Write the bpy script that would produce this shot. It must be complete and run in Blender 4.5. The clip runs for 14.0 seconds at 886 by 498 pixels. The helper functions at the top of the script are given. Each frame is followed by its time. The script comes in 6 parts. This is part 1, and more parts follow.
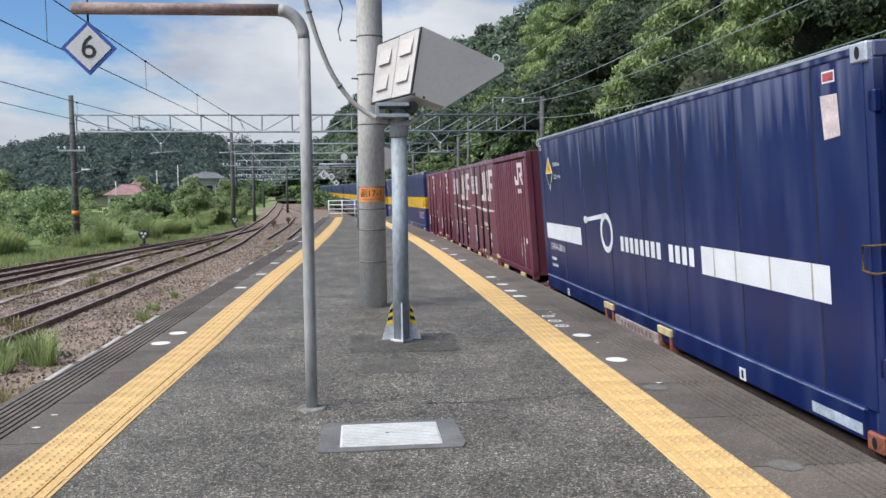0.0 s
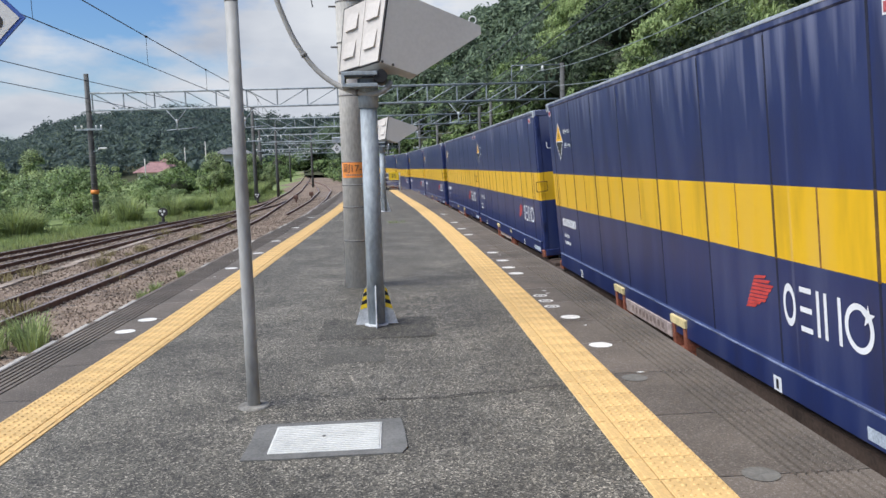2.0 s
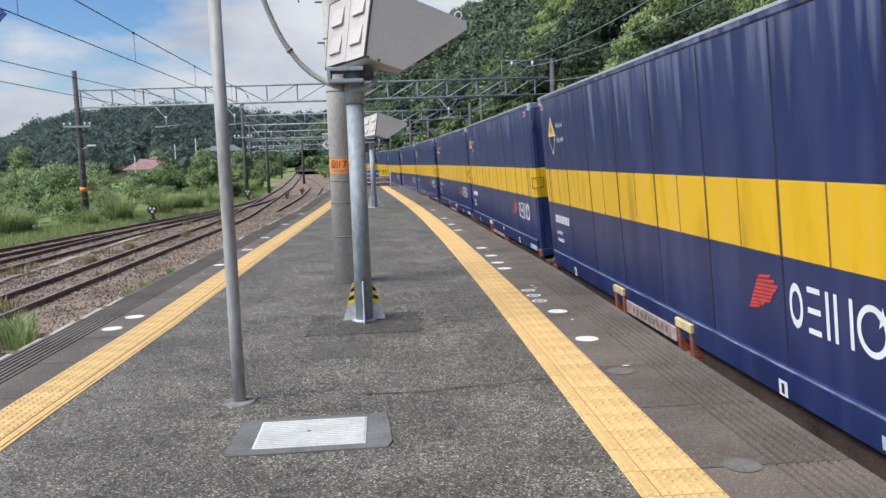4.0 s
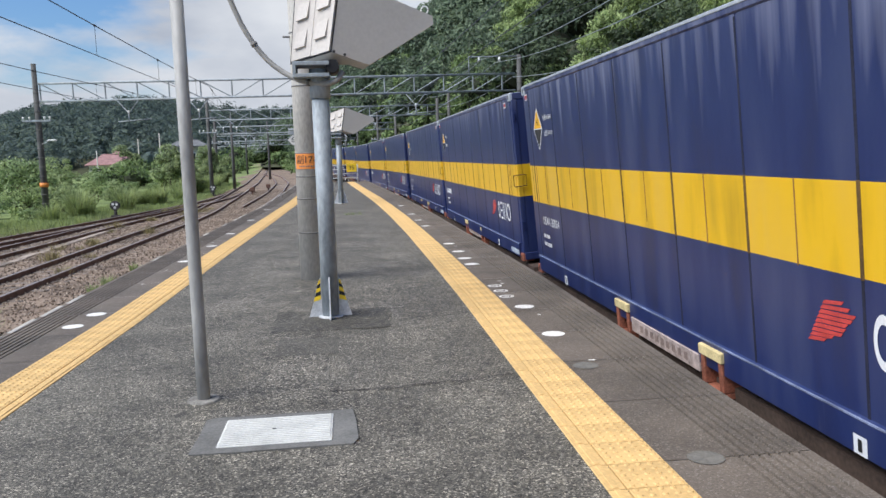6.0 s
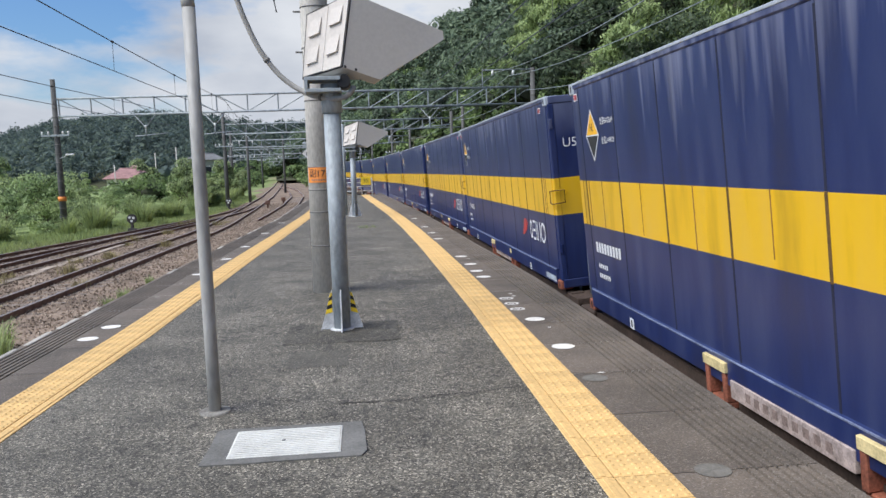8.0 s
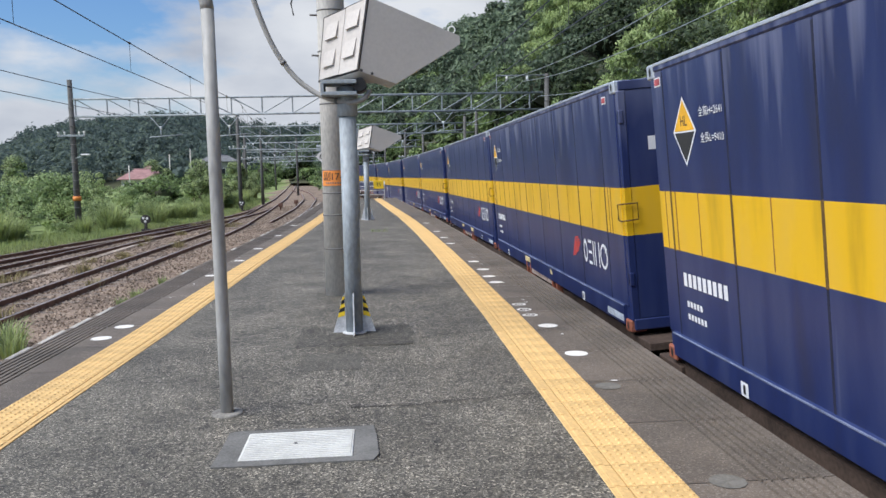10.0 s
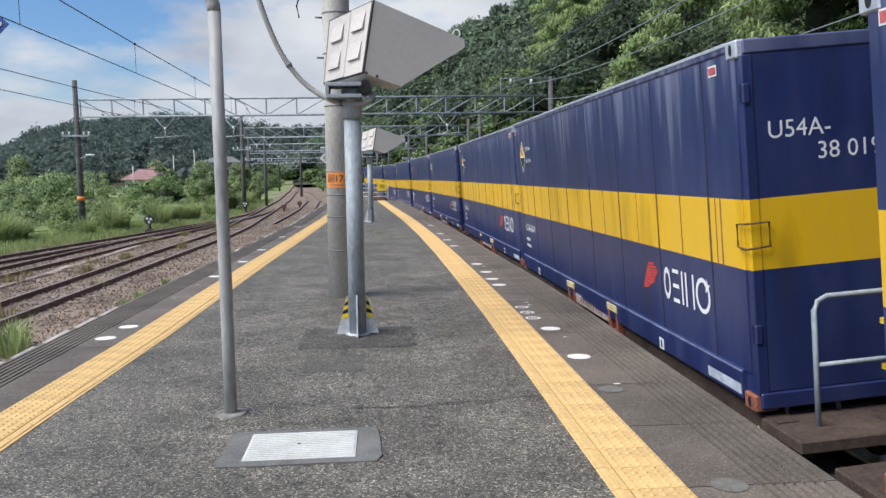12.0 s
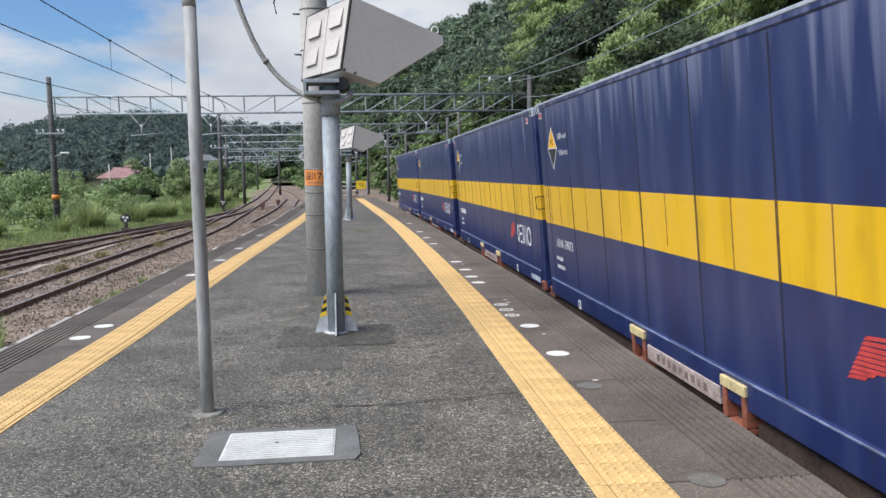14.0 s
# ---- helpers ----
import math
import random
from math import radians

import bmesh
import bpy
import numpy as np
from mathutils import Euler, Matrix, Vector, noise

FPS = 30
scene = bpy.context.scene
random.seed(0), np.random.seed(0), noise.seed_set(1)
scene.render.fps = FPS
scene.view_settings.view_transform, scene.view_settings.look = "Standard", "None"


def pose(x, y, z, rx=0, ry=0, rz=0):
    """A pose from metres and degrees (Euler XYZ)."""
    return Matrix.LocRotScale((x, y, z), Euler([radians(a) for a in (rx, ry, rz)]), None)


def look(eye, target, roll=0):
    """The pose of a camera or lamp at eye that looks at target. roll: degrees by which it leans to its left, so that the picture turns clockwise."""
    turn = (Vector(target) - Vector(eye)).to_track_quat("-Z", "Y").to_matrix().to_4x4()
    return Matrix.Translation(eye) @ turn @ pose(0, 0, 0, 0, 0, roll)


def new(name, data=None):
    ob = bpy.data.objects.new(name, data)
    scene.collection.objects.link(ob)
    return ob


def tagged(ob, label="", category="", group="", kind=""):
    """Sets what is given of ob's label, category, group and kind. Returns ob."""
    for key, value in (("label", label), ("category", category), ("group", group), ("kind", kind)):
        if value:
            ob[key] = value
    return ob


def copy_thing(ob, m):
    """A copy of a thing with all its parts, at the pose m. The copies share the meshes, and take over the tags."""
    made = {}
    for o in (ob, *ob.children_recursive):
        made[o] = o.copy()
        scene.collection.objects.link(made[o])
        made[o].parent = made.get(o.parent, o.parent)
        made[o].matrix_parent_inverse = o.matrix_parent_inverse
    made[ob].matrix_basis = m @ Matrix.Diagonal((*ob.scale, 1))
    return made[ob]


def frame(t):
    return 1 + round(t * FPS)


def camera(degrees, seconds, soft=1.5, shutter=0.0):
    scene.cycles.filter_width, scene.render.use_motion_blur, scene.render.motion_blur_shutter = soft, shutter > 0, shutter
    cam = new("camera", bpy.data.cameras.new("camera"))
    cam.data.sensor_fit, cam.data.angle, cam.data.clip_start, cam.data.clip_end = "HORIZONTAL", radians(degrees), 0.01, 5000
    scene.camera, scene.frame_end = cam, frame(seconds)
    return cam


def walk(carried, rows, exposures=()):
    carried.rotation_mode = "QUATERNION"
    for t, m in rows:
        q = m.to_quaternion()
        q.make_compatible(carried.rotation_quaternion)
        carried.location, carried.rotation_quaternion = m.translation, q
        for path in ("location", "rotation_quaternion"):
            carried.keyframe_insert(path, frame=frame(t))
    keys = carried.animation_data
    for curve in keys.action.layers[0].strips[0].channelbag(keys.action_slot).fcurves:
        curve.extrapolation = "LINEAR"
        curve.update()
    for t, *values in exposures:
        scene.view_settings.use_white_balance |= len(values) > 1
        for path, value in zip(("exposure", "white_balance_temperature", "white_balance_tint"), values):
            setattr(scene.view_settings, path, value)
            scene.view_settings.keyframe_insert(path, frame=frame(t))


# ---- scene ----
cam = camera(57.2, 14.0)
PATH = [
    (0, (-0.811, -0.373, 1.64), (-0.608, 1.611, 1.483), -0.5),
    (0.5, (-0.572, -0.248, 1.658), (-0.429, 1.74, 1.495), -1.0),
    (1, (-0.436, -0.074, 1.647), (-0.326, 1.915, 1.463), -1.2),
    (1.5, (-0.324, 0.073, 1.657), (-0.213, 2.059, 1.452), -1.4),
    (2, (-0.209, 0.132, 1.656), (-0.085, 2.115, 1.43), -1.7),
    (2.5, (-0.169, 0.128, 1.652), (-0.029, 2.11, 1.417), -1.8),
    (3, (-0.143, 0.104, 1.651), (-0.005, 2.085, 1.415), -2.0),
    (5.3, (-0.19, 0.136, 1.644), (-0.012, 2.114, 1.403), -1.7),
    (5.5, (-0.183, 0.13, 1.646), (0.01, 2.106, 1.402), -1.8),
    (6, (-0.153, 0.13, 1.644), (0.069, 2.102, 1.395), -1.8),
    (6.5, (-0.123, 0.108, 1.646), (0.109, 2.079, 1.401), -2.0),
    (7, (-0.127, 0.084, 1.649), (0.096, 2.058, 1.413), -2.1),
    (7.5, (-0.119, 0.088, 1.649), (0.086, 2.064, 1.423), -2.1),
    (8, (-0.116, 0.083, 1.65), (0.071, 2.062, 1.433), -2.0),
    (8.5, (-0.12, 0.087, 1.646), (0.055, 2.068, 1.436), -1.8),
    (11, (-0.143, 0.104, 1.651), (0.014, 2.088, 1.448), -1.0),
    (11.5, (-0.145, 0.1, 1.65), (0.011, 2.084, 1.449), -0.9),
    (12, (-0.144, 0.078, 1.653), (0.009, 2.063, 1.454), -0.9),
    (12.5, (-0.13, 0.084, 1.65), (0.019, 2.069, 1.452), -0.9),
    (13, (-0.133, 0.083, 1.648), (0.015, 2.067, 1.449), -1.0),
    (13.5, (-0.139, 0.09, 1.648), (0.028, 2.073, 1.447), -0.9),
    (14, (-0.137, 0.094, 1.644), (0.066, 2.073, 1.44), -0.9),
]
walk(cam, [(t, look(eye, target, roll)) for t, eye, target, roll in PATH])

# ---- light ----
world = bpy.data.worlds.new("sky")
scene.world = world
world.use_nodes = True
wn, wl = world.node_tree.nodes, world.node_tree.links
wn.clear()
SUN_EL, SUN_AZ = 50.0, 248.0          # degrees; azimuth clockwise from +y
sky = wn.new("ShaderNodeTexSky")
sky.sky_type, sky.sun_disc = "NISHITA", False
sky.sun_elevation, sky.sun_rotation = radians(SUN_EL), radians(SUN_AZ)
sky.air_density, sky.dust_density, sky.ozone_density = 1.3, 0.2, 3.5
clear = wn.new("ShaderNodeBackground")
clear.inputs["Strength"].default_value = 0.085
deep = wn.new("ShaderNodeMixRGB")
deep.blend_type = "MULTIPLY"
deep.inputs[0].default_value = 1.0
deep.inputs[2].default_value = (0.62, 0.82, 1.14, 1)
wl.new(sky.outputs[0], deep.inputs[1])
wl.new(deep.outputs[0], clear.inputs["Color"])
wc = wn.new("ShaderNodeTexCoord")
wm = wn.new("ShaderNodeMapping")
wm.inputs["Scale"].default_value = (1.0, 1.0, 2.6)
wm.inputs["Location"].default_value = (1.3, 0.4, 0.2)
wl.new(wc.outputs["Generated"], wm.inputs["Vector"])
cn = wn.new("ShaderNodeTexNoise")
cn.inputs["Scale"].default_value, cn.inputs["Detail"].default_value, cn.inputs["Roughness"].default_value = 2.6, 9.0, 0.55
wl.new(wm.outputs[0], cn.inputs["Vector"])
cr = wn.new("ShaderNodeValToRGB")
cr.color_ramp.elements[0].position, cr.color_ramp.elements[1].position = 0.49, 0.60
wl.new(cn.outputs["Fac"], cr.inputs[0])
cn2 = wn.new("ShaderNodeTexNoise")
cn2.inputs["Scale"].default_value, cn2.inputs["Detail"].default_value = 3.4, 8.0
wl.new(wm.outputs[0], cn2.inputs["Vector"])
cr2 = wn.new("ShaderNodeValToRGB")
cr2.color_ramp.elements[0].position, cr2.color_ramp.elements[1].position = 0.36, 0.62
cr2.color_ramp.elements[0].color, cr2.color_ramp.elements[1].color = (0.51, 0.57, 0.69, 1), (0.91, 0.95, 1.02, 1)
wl.new(cn2.outputs["Fac"], cr2.inputs[0])
cloud = wn.new("ShaderNodeBackground")
cloud.inputs["Strength"].default_value = 0.63
wl.new(cr2.outputs[0], cloud.inputs["Color"])
wmix, wout = wn.new("ShaderNodeMixShader"), wn.new("ShaderNodeOutputWorld")
wl.new(cr.outputs[0], wmix.inputs[0])
wl.new(clear.outputs[0], wmix.inputs[1])
wl.new(cloud.outputs[0], wmix.inputs[2])
wl.new(wmix.outputs[0], wout.inputs[0])

sun = new("sun", bpy.data.lights.new("sun", "SUN"))
sun.data.energy, sun.data.angle, sun.data.color = 4.0, radians(45), (1.0, 0.985, 0.96)
sun.matrix_basis = look((0, 0, 30), (30 * math.sin(radians(SUN_AZ + 180)) / math.tan(radians(SUN_EL)),
                                      30 * math.cos(radians(SUN_AZ + 180)) / math.tan(radians(SUN_EL)), 0))
scene.view_settings.exposure = 0.38


# ---- materials ----
def mat(name, base, rough=0.8, metal=0.0, var=0.2, scale=3.0, fine=60.0, bump=0.1, stretch=(1, 1, 1), tint=None, spread=0.0, spec=0.4, leaf=False):
    """A surface with colour that varies at two scales, fine relief, and (spread) a shift from piece to piece."""
    m = bpy.data.materials.new(name)
    m.use_nodes = True
    n, l = m.node_tree.nodes, m.node_tree.links
    p = n["Principled BSDF"]
    p.inputs["Roughness"].default_value, p.inputs["Metallic"].default_value = rough, metal
    p.inputs["Specular IOR Level"].default_value = spec
    tc, mp = n.new("ShaderNodeTexCoord"), n.new("ShaderNodeMapping")
    mp.inputs["Scale"].default_value = stretch
    l.new(tc.outputs["Object"], mp.inputs["Vector"])
    a, b = n.new("ShaderNodeTexNoise"), n.new("ShaderNodeTexNoise")
    for t, s, d in ((a, scale, 4.0), (b, fine, 3.0)):
        t.inputs["Scale"].default_value, t.inputs["Detail"].default_value = s, d
        l.new(mp.outputs[0], t.inputs["Vector"])
    mix = n.new("ShaderNodeMath")
    mix.operation = "MULTIPLY_ADD"
    mix.inputs[1].default_value = 0.55
    l.new(a.outputs["Fac"], mix.inputs[0])
    half = n.new("ShaderNodeMath")
    half.operation = "MULTIPLY"
    half.inputs[1].default_value = 0.45
    l.new(b.outputs["Fac"], half.inputs[0])
    l.new(half.outputs[0], mix.inputs[2])
    last = mix
    if spread:
        if leaf:
            r = n.new("ShaderNodeNewGeometry")
            out = r.outputs["Random Per Island"]
        else:
            r = n.new("ShaderNodeObjectInfo")
            out = r.outputs["Random"]
        off = n.new("ShaderNodeMath")
        off.operation = "MULTIPLY_ADD"
        off.inputs[1].default_value = spread
        l.new(out, off.inputs[0])
        l.new(mix.outputs[0], off.inputs[2])
        sub = n.new("ShaderNodeMath")
        sub.operation = "SUBTRACT"
        sub.inputs[1].default_value = spread / 2
        l.new(off.outputs[0], sub.inputs[0])
        last = sub
    ramp = n.new("ShaderNodeValToRGB")
    e = ramp.color_ramp.elements
    e[0].position, e[1].position = 0.30, 0.70
    dark = [max(0.0, c * (1 - 1.6 * var)) for c in base]
    light = tint or [min(1.0, c * (1 + 1.6 * var)) for c in base]
    e[0].color, e[1].color = (*dark, 1), (*light, 1)
    mid = e.new(0.5)
    mid.color = (*base, 1)
    l.new(last.outputs[0], ramp.inputs[0])
    l.new(ramp.outputs[0], p.inputs["Base Color"])
    if leaf and spread and name.find("stone") < 0:
        tr, mx = n.new("ShaderNodeBsdfTranslucent"), n.new("ShaderNodeMixShader")
        mx.inputs[0].default_value = 0.38
        l.new(ramp.outputs[0], tr.inputs["Color"])
        l.new(p.outputs[0], mx.inputs[1])
        l.new(tr.outputs[0], mx.inputs[2])
        l.new(mx.outputs[0], n["Material Output"].inputs["Surface"])
    if bump:
        bp = n.new("ShaderNodeBump")
        bp.inputs["Strength"].default_value, bp.inputs["Distance"].default_value = bump, 0.01
        l.new(b.outputs["Fac"], bp.inputs["Height"])
        l.new(bp.outputs[0], p.inputs["Normal"])
    return m


def paint_bands(name, bands, rough=0.34, chalk=0.11):
    """Painted steel in horizontal bands of colour (top height, colour), with chalky and sooty streaks that run down it."""
    m = mat(name, (0.5, 0.5, 0.5), rough=rough, bump=0.05, fine=25, spec=0.4)
    n, l = m.node_tree.nodes, m.node_tree.links
    p = n["Principled BSDF"]
    tc = n.new("ShaderNodeTexCoord")
    sep = n.new("ShaderNodeSeparateXYZ")
    l.new(tc.outputs["Object"], sep.inputs[0])
    div = n.new("ShaderNodeMath")
    div.operation = "DIVIDE"
    div.inputs[1].default_value = 3.0
    l.new(sep.outputs["Z"], div.inputs[0])
    ramp = n.new("ShaderNodeValToRGB")
    ramp.color_ramp.interpolation = "CONSTANT"
    e = ramp.color_ramp.elements
    e[0].position, e[0].color = 0.0, (*bands[0][1], 1)
    e[1].position, e[1].color = 0.999, (*bands[-1][1], 1)
    for (top, _), (_, colour) in zip(bands, bands[1:]):
        s = e.new(top / 3.0)
        s.color = (*colour, 1)
    l.new(div.outputs[0], ramp.inputs[0])
    mp = n.new("ShaderNodeMapping")
    mp.inputs["Scale"].default_value = (1.5, 1.5, 0.3)
    l.new(tc.outputs["Object"], mp.inputs["Vector"])
    oi = n.new("ShaderNodeObjectInfo")
    add = n.new("ShaderNodeVectorMath")
    add.operation = "ADD"
    big = n.new("ShaderNodeMath")
    big.operation = "MULTIPLY"
    big.inputs[1].default_value = 40.0
    l.new(oi.outputs["Random"], big.inputs[0])
    l.new(mp.outputs[0], add.inputs[0])
    l.new(big.outputs[0], add.inputs[1])
    st = n.new("ShaderNodeTexNoise")
    st.inputs["Scale"].default_value, st.inputs["Detail"].default_value = 2.2, 5.0
    l.new(add.outputs[0], st.inputs["Vector"])
    sr = n.new("ShaderNodeMapRange")
    sr.inputs["From Min"].default_value, sr.inputs["From Max"].default_value = 0.45, 0.78
    sr.inputs["To Max"].default_value = chalk
    l.new(st.outputs["Fac"], sr.inputs["Value"])
    chalky = n.new("ShaderNodeMixRGB")
    chalky.inputs[2].default_value = (0.26, 0.29, 0.38, 1)
    l.new(sr.outputs[0], chalky.inputs[0])
    l.new(ramp.outputs[0], chalky.inputs[1])
    # pale runs down from the top rail
    mq = n.new("ShaderNodeMapping")
    mq.inputs["Scale"].default_value = (1.0, 7.0, 0.35)
    l.new(tc.outputs["Object"], mq.inputs["Vector"])
    addq = n.new("ShaderNodeVectorMath")
    addq.operation = "ADD"
    l.new(mq.outputs[0], addq.inputs[0])
    l.new(big.outputs[0], addq.inputs[1])
    rn = n.new("ShaderNodeTexNoise")
    rn.inputs["Scale"].default_value, rn.inputs["Detail"].default_value = 1.0, 4.0
    l.new(addq.outputs[0], rn.inputs["Vector"])
    fall = n.new("ShaderNodeMapRange")
    fall.inputs["From Min"].default_value, fall.inputs["From Max"].default_value = 1.75, 2.6
    fall.inputs["To Max"].default_value = 0.30
    l.new(sep.outputs["Z"], fall.inputs["Value"])
    thr = n.new("ShaderNodeMath")
    thr.operation = "ADD"
    l.new(rn.outputs["Fac"], thr.inputs[0])
    l.new(fall.outputs[0], thr.inputs[1])
    runs = n.new("ShaderNodeMapRange")
    runs.inputs["From Min"].default_value, runs.inputs["From Max"].default_value = 0.70, 1.0
    runs.inputs["To Max"].default_value = chalk * 4.0
    l.new(thr.outputs[0], runs.inputs["Value"])
    run_mix = n.new("ShaderNodeMixRGB")
    run_mix.inputs[2].default_value = (0.36, 0.38, 0.50, 1)
    l.new(runs.outputs[0], run_mix.inputs[0])
    l.new(chalky.outputs[0], run_mix.inputs[1])
    dr = n.new("ShaderNodeMapRange")
    dr.inputs["From Min"].default_value, dr.inputs["From Max"].default_value = 0.47, 0.27
    dr.inputs["To Max"].default_value = 0.34
    l.new(st.outputs["Fac"], dr.inputs["Value"])
    soot = n.new("ShaderNodeMixRGB")
    soot.inputs[2].default_value = (0.03, 0.025, 0.02, 1)
    l.new(dr.outputs[0], soot.inputs[0])
    l.new(run_mix.outputs[0], soot.inputs[1])
    l.new(soot.outputs[0], p.inputs["Base Color"])
    return m


NAVY, YELLOW, ROYAL, WINE = (0.017, 0.028, 0.103), (0.72, 0.425, 0.012), (0.006, 0.017, 0.092), (0.135, 0.029, 0.047)
M_ASPHALT = mat("asphalt", (0.081, 0.073, 0.058), rough=0.72, var=0.5, scale=0.6, fine=90, bump=0.6, tint=(0.15, 0.14, 0.115), spec=0.5)


def speckled(m, scale, dark, light, amount, worn=0.0):
    """Adds aggregate grains to a surface: dark pits and pale stones at a set size."""
    n, l = m.node_tree.nodes, m.node_tree.links
    p = n["Principled BSDF"]
    was = p.inputs["Base Color"].links[0].from_socket
    tc = n.new("ShaderNodeTexCoord")
    vo = n.new("ShaderNodeTexVoronoi")
    vo.inputs["Scale"].default_value = scale
    l.new(tc.outputs["Object"], vo.inputs["Vector"])
    sep = n.new("ShaderNodeSeparateColor")
    l.new(vo.outputs["Color"], sep.inputs[0])
    ramp = n.new("ShaderNodeValToRGB")
    e = ramp.color_ramp.elements
    e[0].position, e[0].color = 0.0, (*dark, 1)
    e[1].position, e[1].color = 1.0, (*light, 1)
    for at, part_light in ((0.5, 0.17), (0.86, 0.36)):
        mid = e.new(at)
        mid.color = tuple(a + (b - a) * part_light for a, b in zip(dark, light)) + (1,)
    l.new(sep.outputs[0], ramp.inputs[0])
    mx = n.new("ShaderNodeMixRGB")
    mx.inputs[0].default_value = amount
    l.new(was, mx.inputs[1])
    l.new(ramp.outputs[0], mx.inputs[2])
    last = mx.outputs[0]
    if worn:
        # blotches of lost binder, darker and rougher than the rest, and relief of the grains
        for size, lo, hi, deep in ((1.1, 0.42, 0.62, 0.62), (9.0, 0.36, 0.46, 0.5)):
            nz = n.new("ShaderNodeTexNoise")
            nz.inputs["Scale"].default_value, nz.inputs["Detail"].default_value, nz.inputs["Roughness"].default_value = size, 7.0, 0.68
            l.new(tc.outputs["Object"], nz.inputs["Vector"])
            mr = n.new("ShaderNodeMapRange")
            mr.inputs["From Min"].default_value, mr.inputs["From Max"].default_value = lo, hi
            mr.inputs["To Min"].default_value, mr.inputs["To Max"].default_value = deep, 1.12
            l.new(nz.outputs["Fac"], mr.inputs["Value"])
            ml = n.new("ShaderNodeMixRGB")
            ml.blend_type = "MULTIPLY"
            ml.inputs[0].default_value = worn
            l.new(last, ml.inputs[1])
            l.new(mr.outputs[0], ml.inputs[2])
            last = ml.outputs[0]
        bp = n.new("ShaderNodeBump")
        bp.inputs["Strength"].default_value, bp.inputs["Distance"].default_value = 0.6, 0.005
        l.new(sep.outputs[0], bp.inputs["Height"])
        l.new(p.inputs["Normal"].links[0].from_socket, bp.inputs["Normal"])
        l.new(bp.outputs[0], p.inputs["Normal"])
    l.new(last, p.inputs["Base Color"])
    return m


speckled(M_ASPHALT, 112, (0.004, 0.004, 0.0035), (0.72, 0.655, 0.53), 0.74, 0.9)

M_PATCH = mat("asphalt_patch", (0.070, 0.064, 0.053), rough=0.75, var=0.3, scale=2.5, fine=120, bump=0.5)
speckled(M_PATCH, 112, (0.005, 0.005, 0.005), (0.50, 0.46, 0.38), 0.6, 0.6)
M_PATCHPALE = mat("pale_patch", (0.100, 0.092, 0.076), rough=0.75, var=0.35, scale=3, fine=110, bump=0.4)
speckled(M_PATCHPALE, 112, (0.012, 0.012, 0.011), (0.42, 0.39, 0.33), 0.5)
M_SLAB = mat("platform_concrete", (0.150, 0.122, 0.098), rough=0.78, var=0.35, scale=1.6, fine=70, bump=0.3, spread=0.12)
# near-black for groove floors, tile joints and the crack
M_GROOVE = mat("groove_dark", (0.03, 0.027, 0.024), rough=0.95)
speckled(M_SLAB, 110, (0.02, 0.018, 0.016), (0.34, 0.315, 0.28), 0.35)
M_CURB = mat("edge_stone", (0.36, 0.34, 0.31), rough=0.9, var=0.3, scale=3, spread=0.2)
M_TACTILE = mat("tactile_yellow", (0.64, 0.425, 0.18), rough=0.8, var=0.16, scale=2.5, fine=50, bump=0.2, spread=0.06)
M_DOTWHITE = mat("marking_white", (0.72, 0.70, 0.66), rough=0.8, var=0.15, scale=14)
M_FADED = mat("marking_faded", (0.155, 0.148, 0.132), rough=0.9, var=0.2, scale=20)
M_CONCRETE = mat("weathered_concrete", (0.50, 0.48, 0.445), rough=0.9, var=0.2, scale=2.0, fine=40, bump=0.25, stretch=(1, 1, 0.35))
M_FRAMECON = mat("cover_surround", (0.15, 0.148, 0.14), rough=0.9, var=0.25, scale=4, fine=70, bump=0.3)
M_COVER = mat("cover_plate", (0.60, 0.60, 0.57), rough=0.6, var=0.12, scale=6, bump=0.1)
M_FOOT = mat("dusty_concrete", (0.22, 0.21, 0.19), rough=0.95, var=0.35, scale=8, fine=60, bump=0.3)
M_PALEGALV = mat("new_galvanised", (0.56, 0.57, 0.58), rough=0.5, metal=0.1, var=0.2, scale=9)
M_GREYPOLE = mat("grey_paint", (0.37, 0.365, 0.35), rough=0.55, var=0.2, scale=3, fine=30, stretch=(1, 1, 0.3))
M_RUSTPOLE = mat("rusty_paint", (0.27, 0.19, 0.16), rough=0.75, var=0.35, scale=5, fine=40)
M_GALV = mat("galvanised_steel", (0.32, 0.355, 0.38), rough=0.62, metal=0.1, var=0.25, scale=4, fine=30, stretch=(1, 1, 0.4))
M_BEIGE = mat("beige_sheet", (0.56, 0.52, 0.48), rough=0.5, var=0.08, scale=2, fine=30, bump=0.05)
M_BEIGESIDE = mat("grey_sheet", (0.54, 0.51, 0.475), rough=0.55, var=0.06, scale=1.5, fine=30, bump=0.03)
M_BLACK = mat("black_rubber", (0.018, 0.018, 0.02), rough=0.6)
M_CONDUIT = mat("grey_conduit", (0.33, 0.32, 0.30), rough=0.55, var=0.15, scale=6)
M_SIGNWHITE = mat("sign_white", (0.66, 0.66, 0.64), rough=0.5, var=0.06)
M_SIGNBLUE = mat("sign_blue", (0.05, 0.11, 0.38), rough=0.5)
M_SIGNORANGE = mat("sign_orange", (0.78, 0.27, 0.06), rough=0.55, var=0.12, scale=10)
M_SIGNYELLOW = mat("sign_yellow", (0.80, 0.55, 0.03), rough=0.55)
M_INK = mat("sign_ink", (0.03, 0.03, 0.03), rough=0.6)
M_WHITEPAINT = mat("white_paint", (0.72, 0.73, 0.72), rough=0.6, var=0.1)
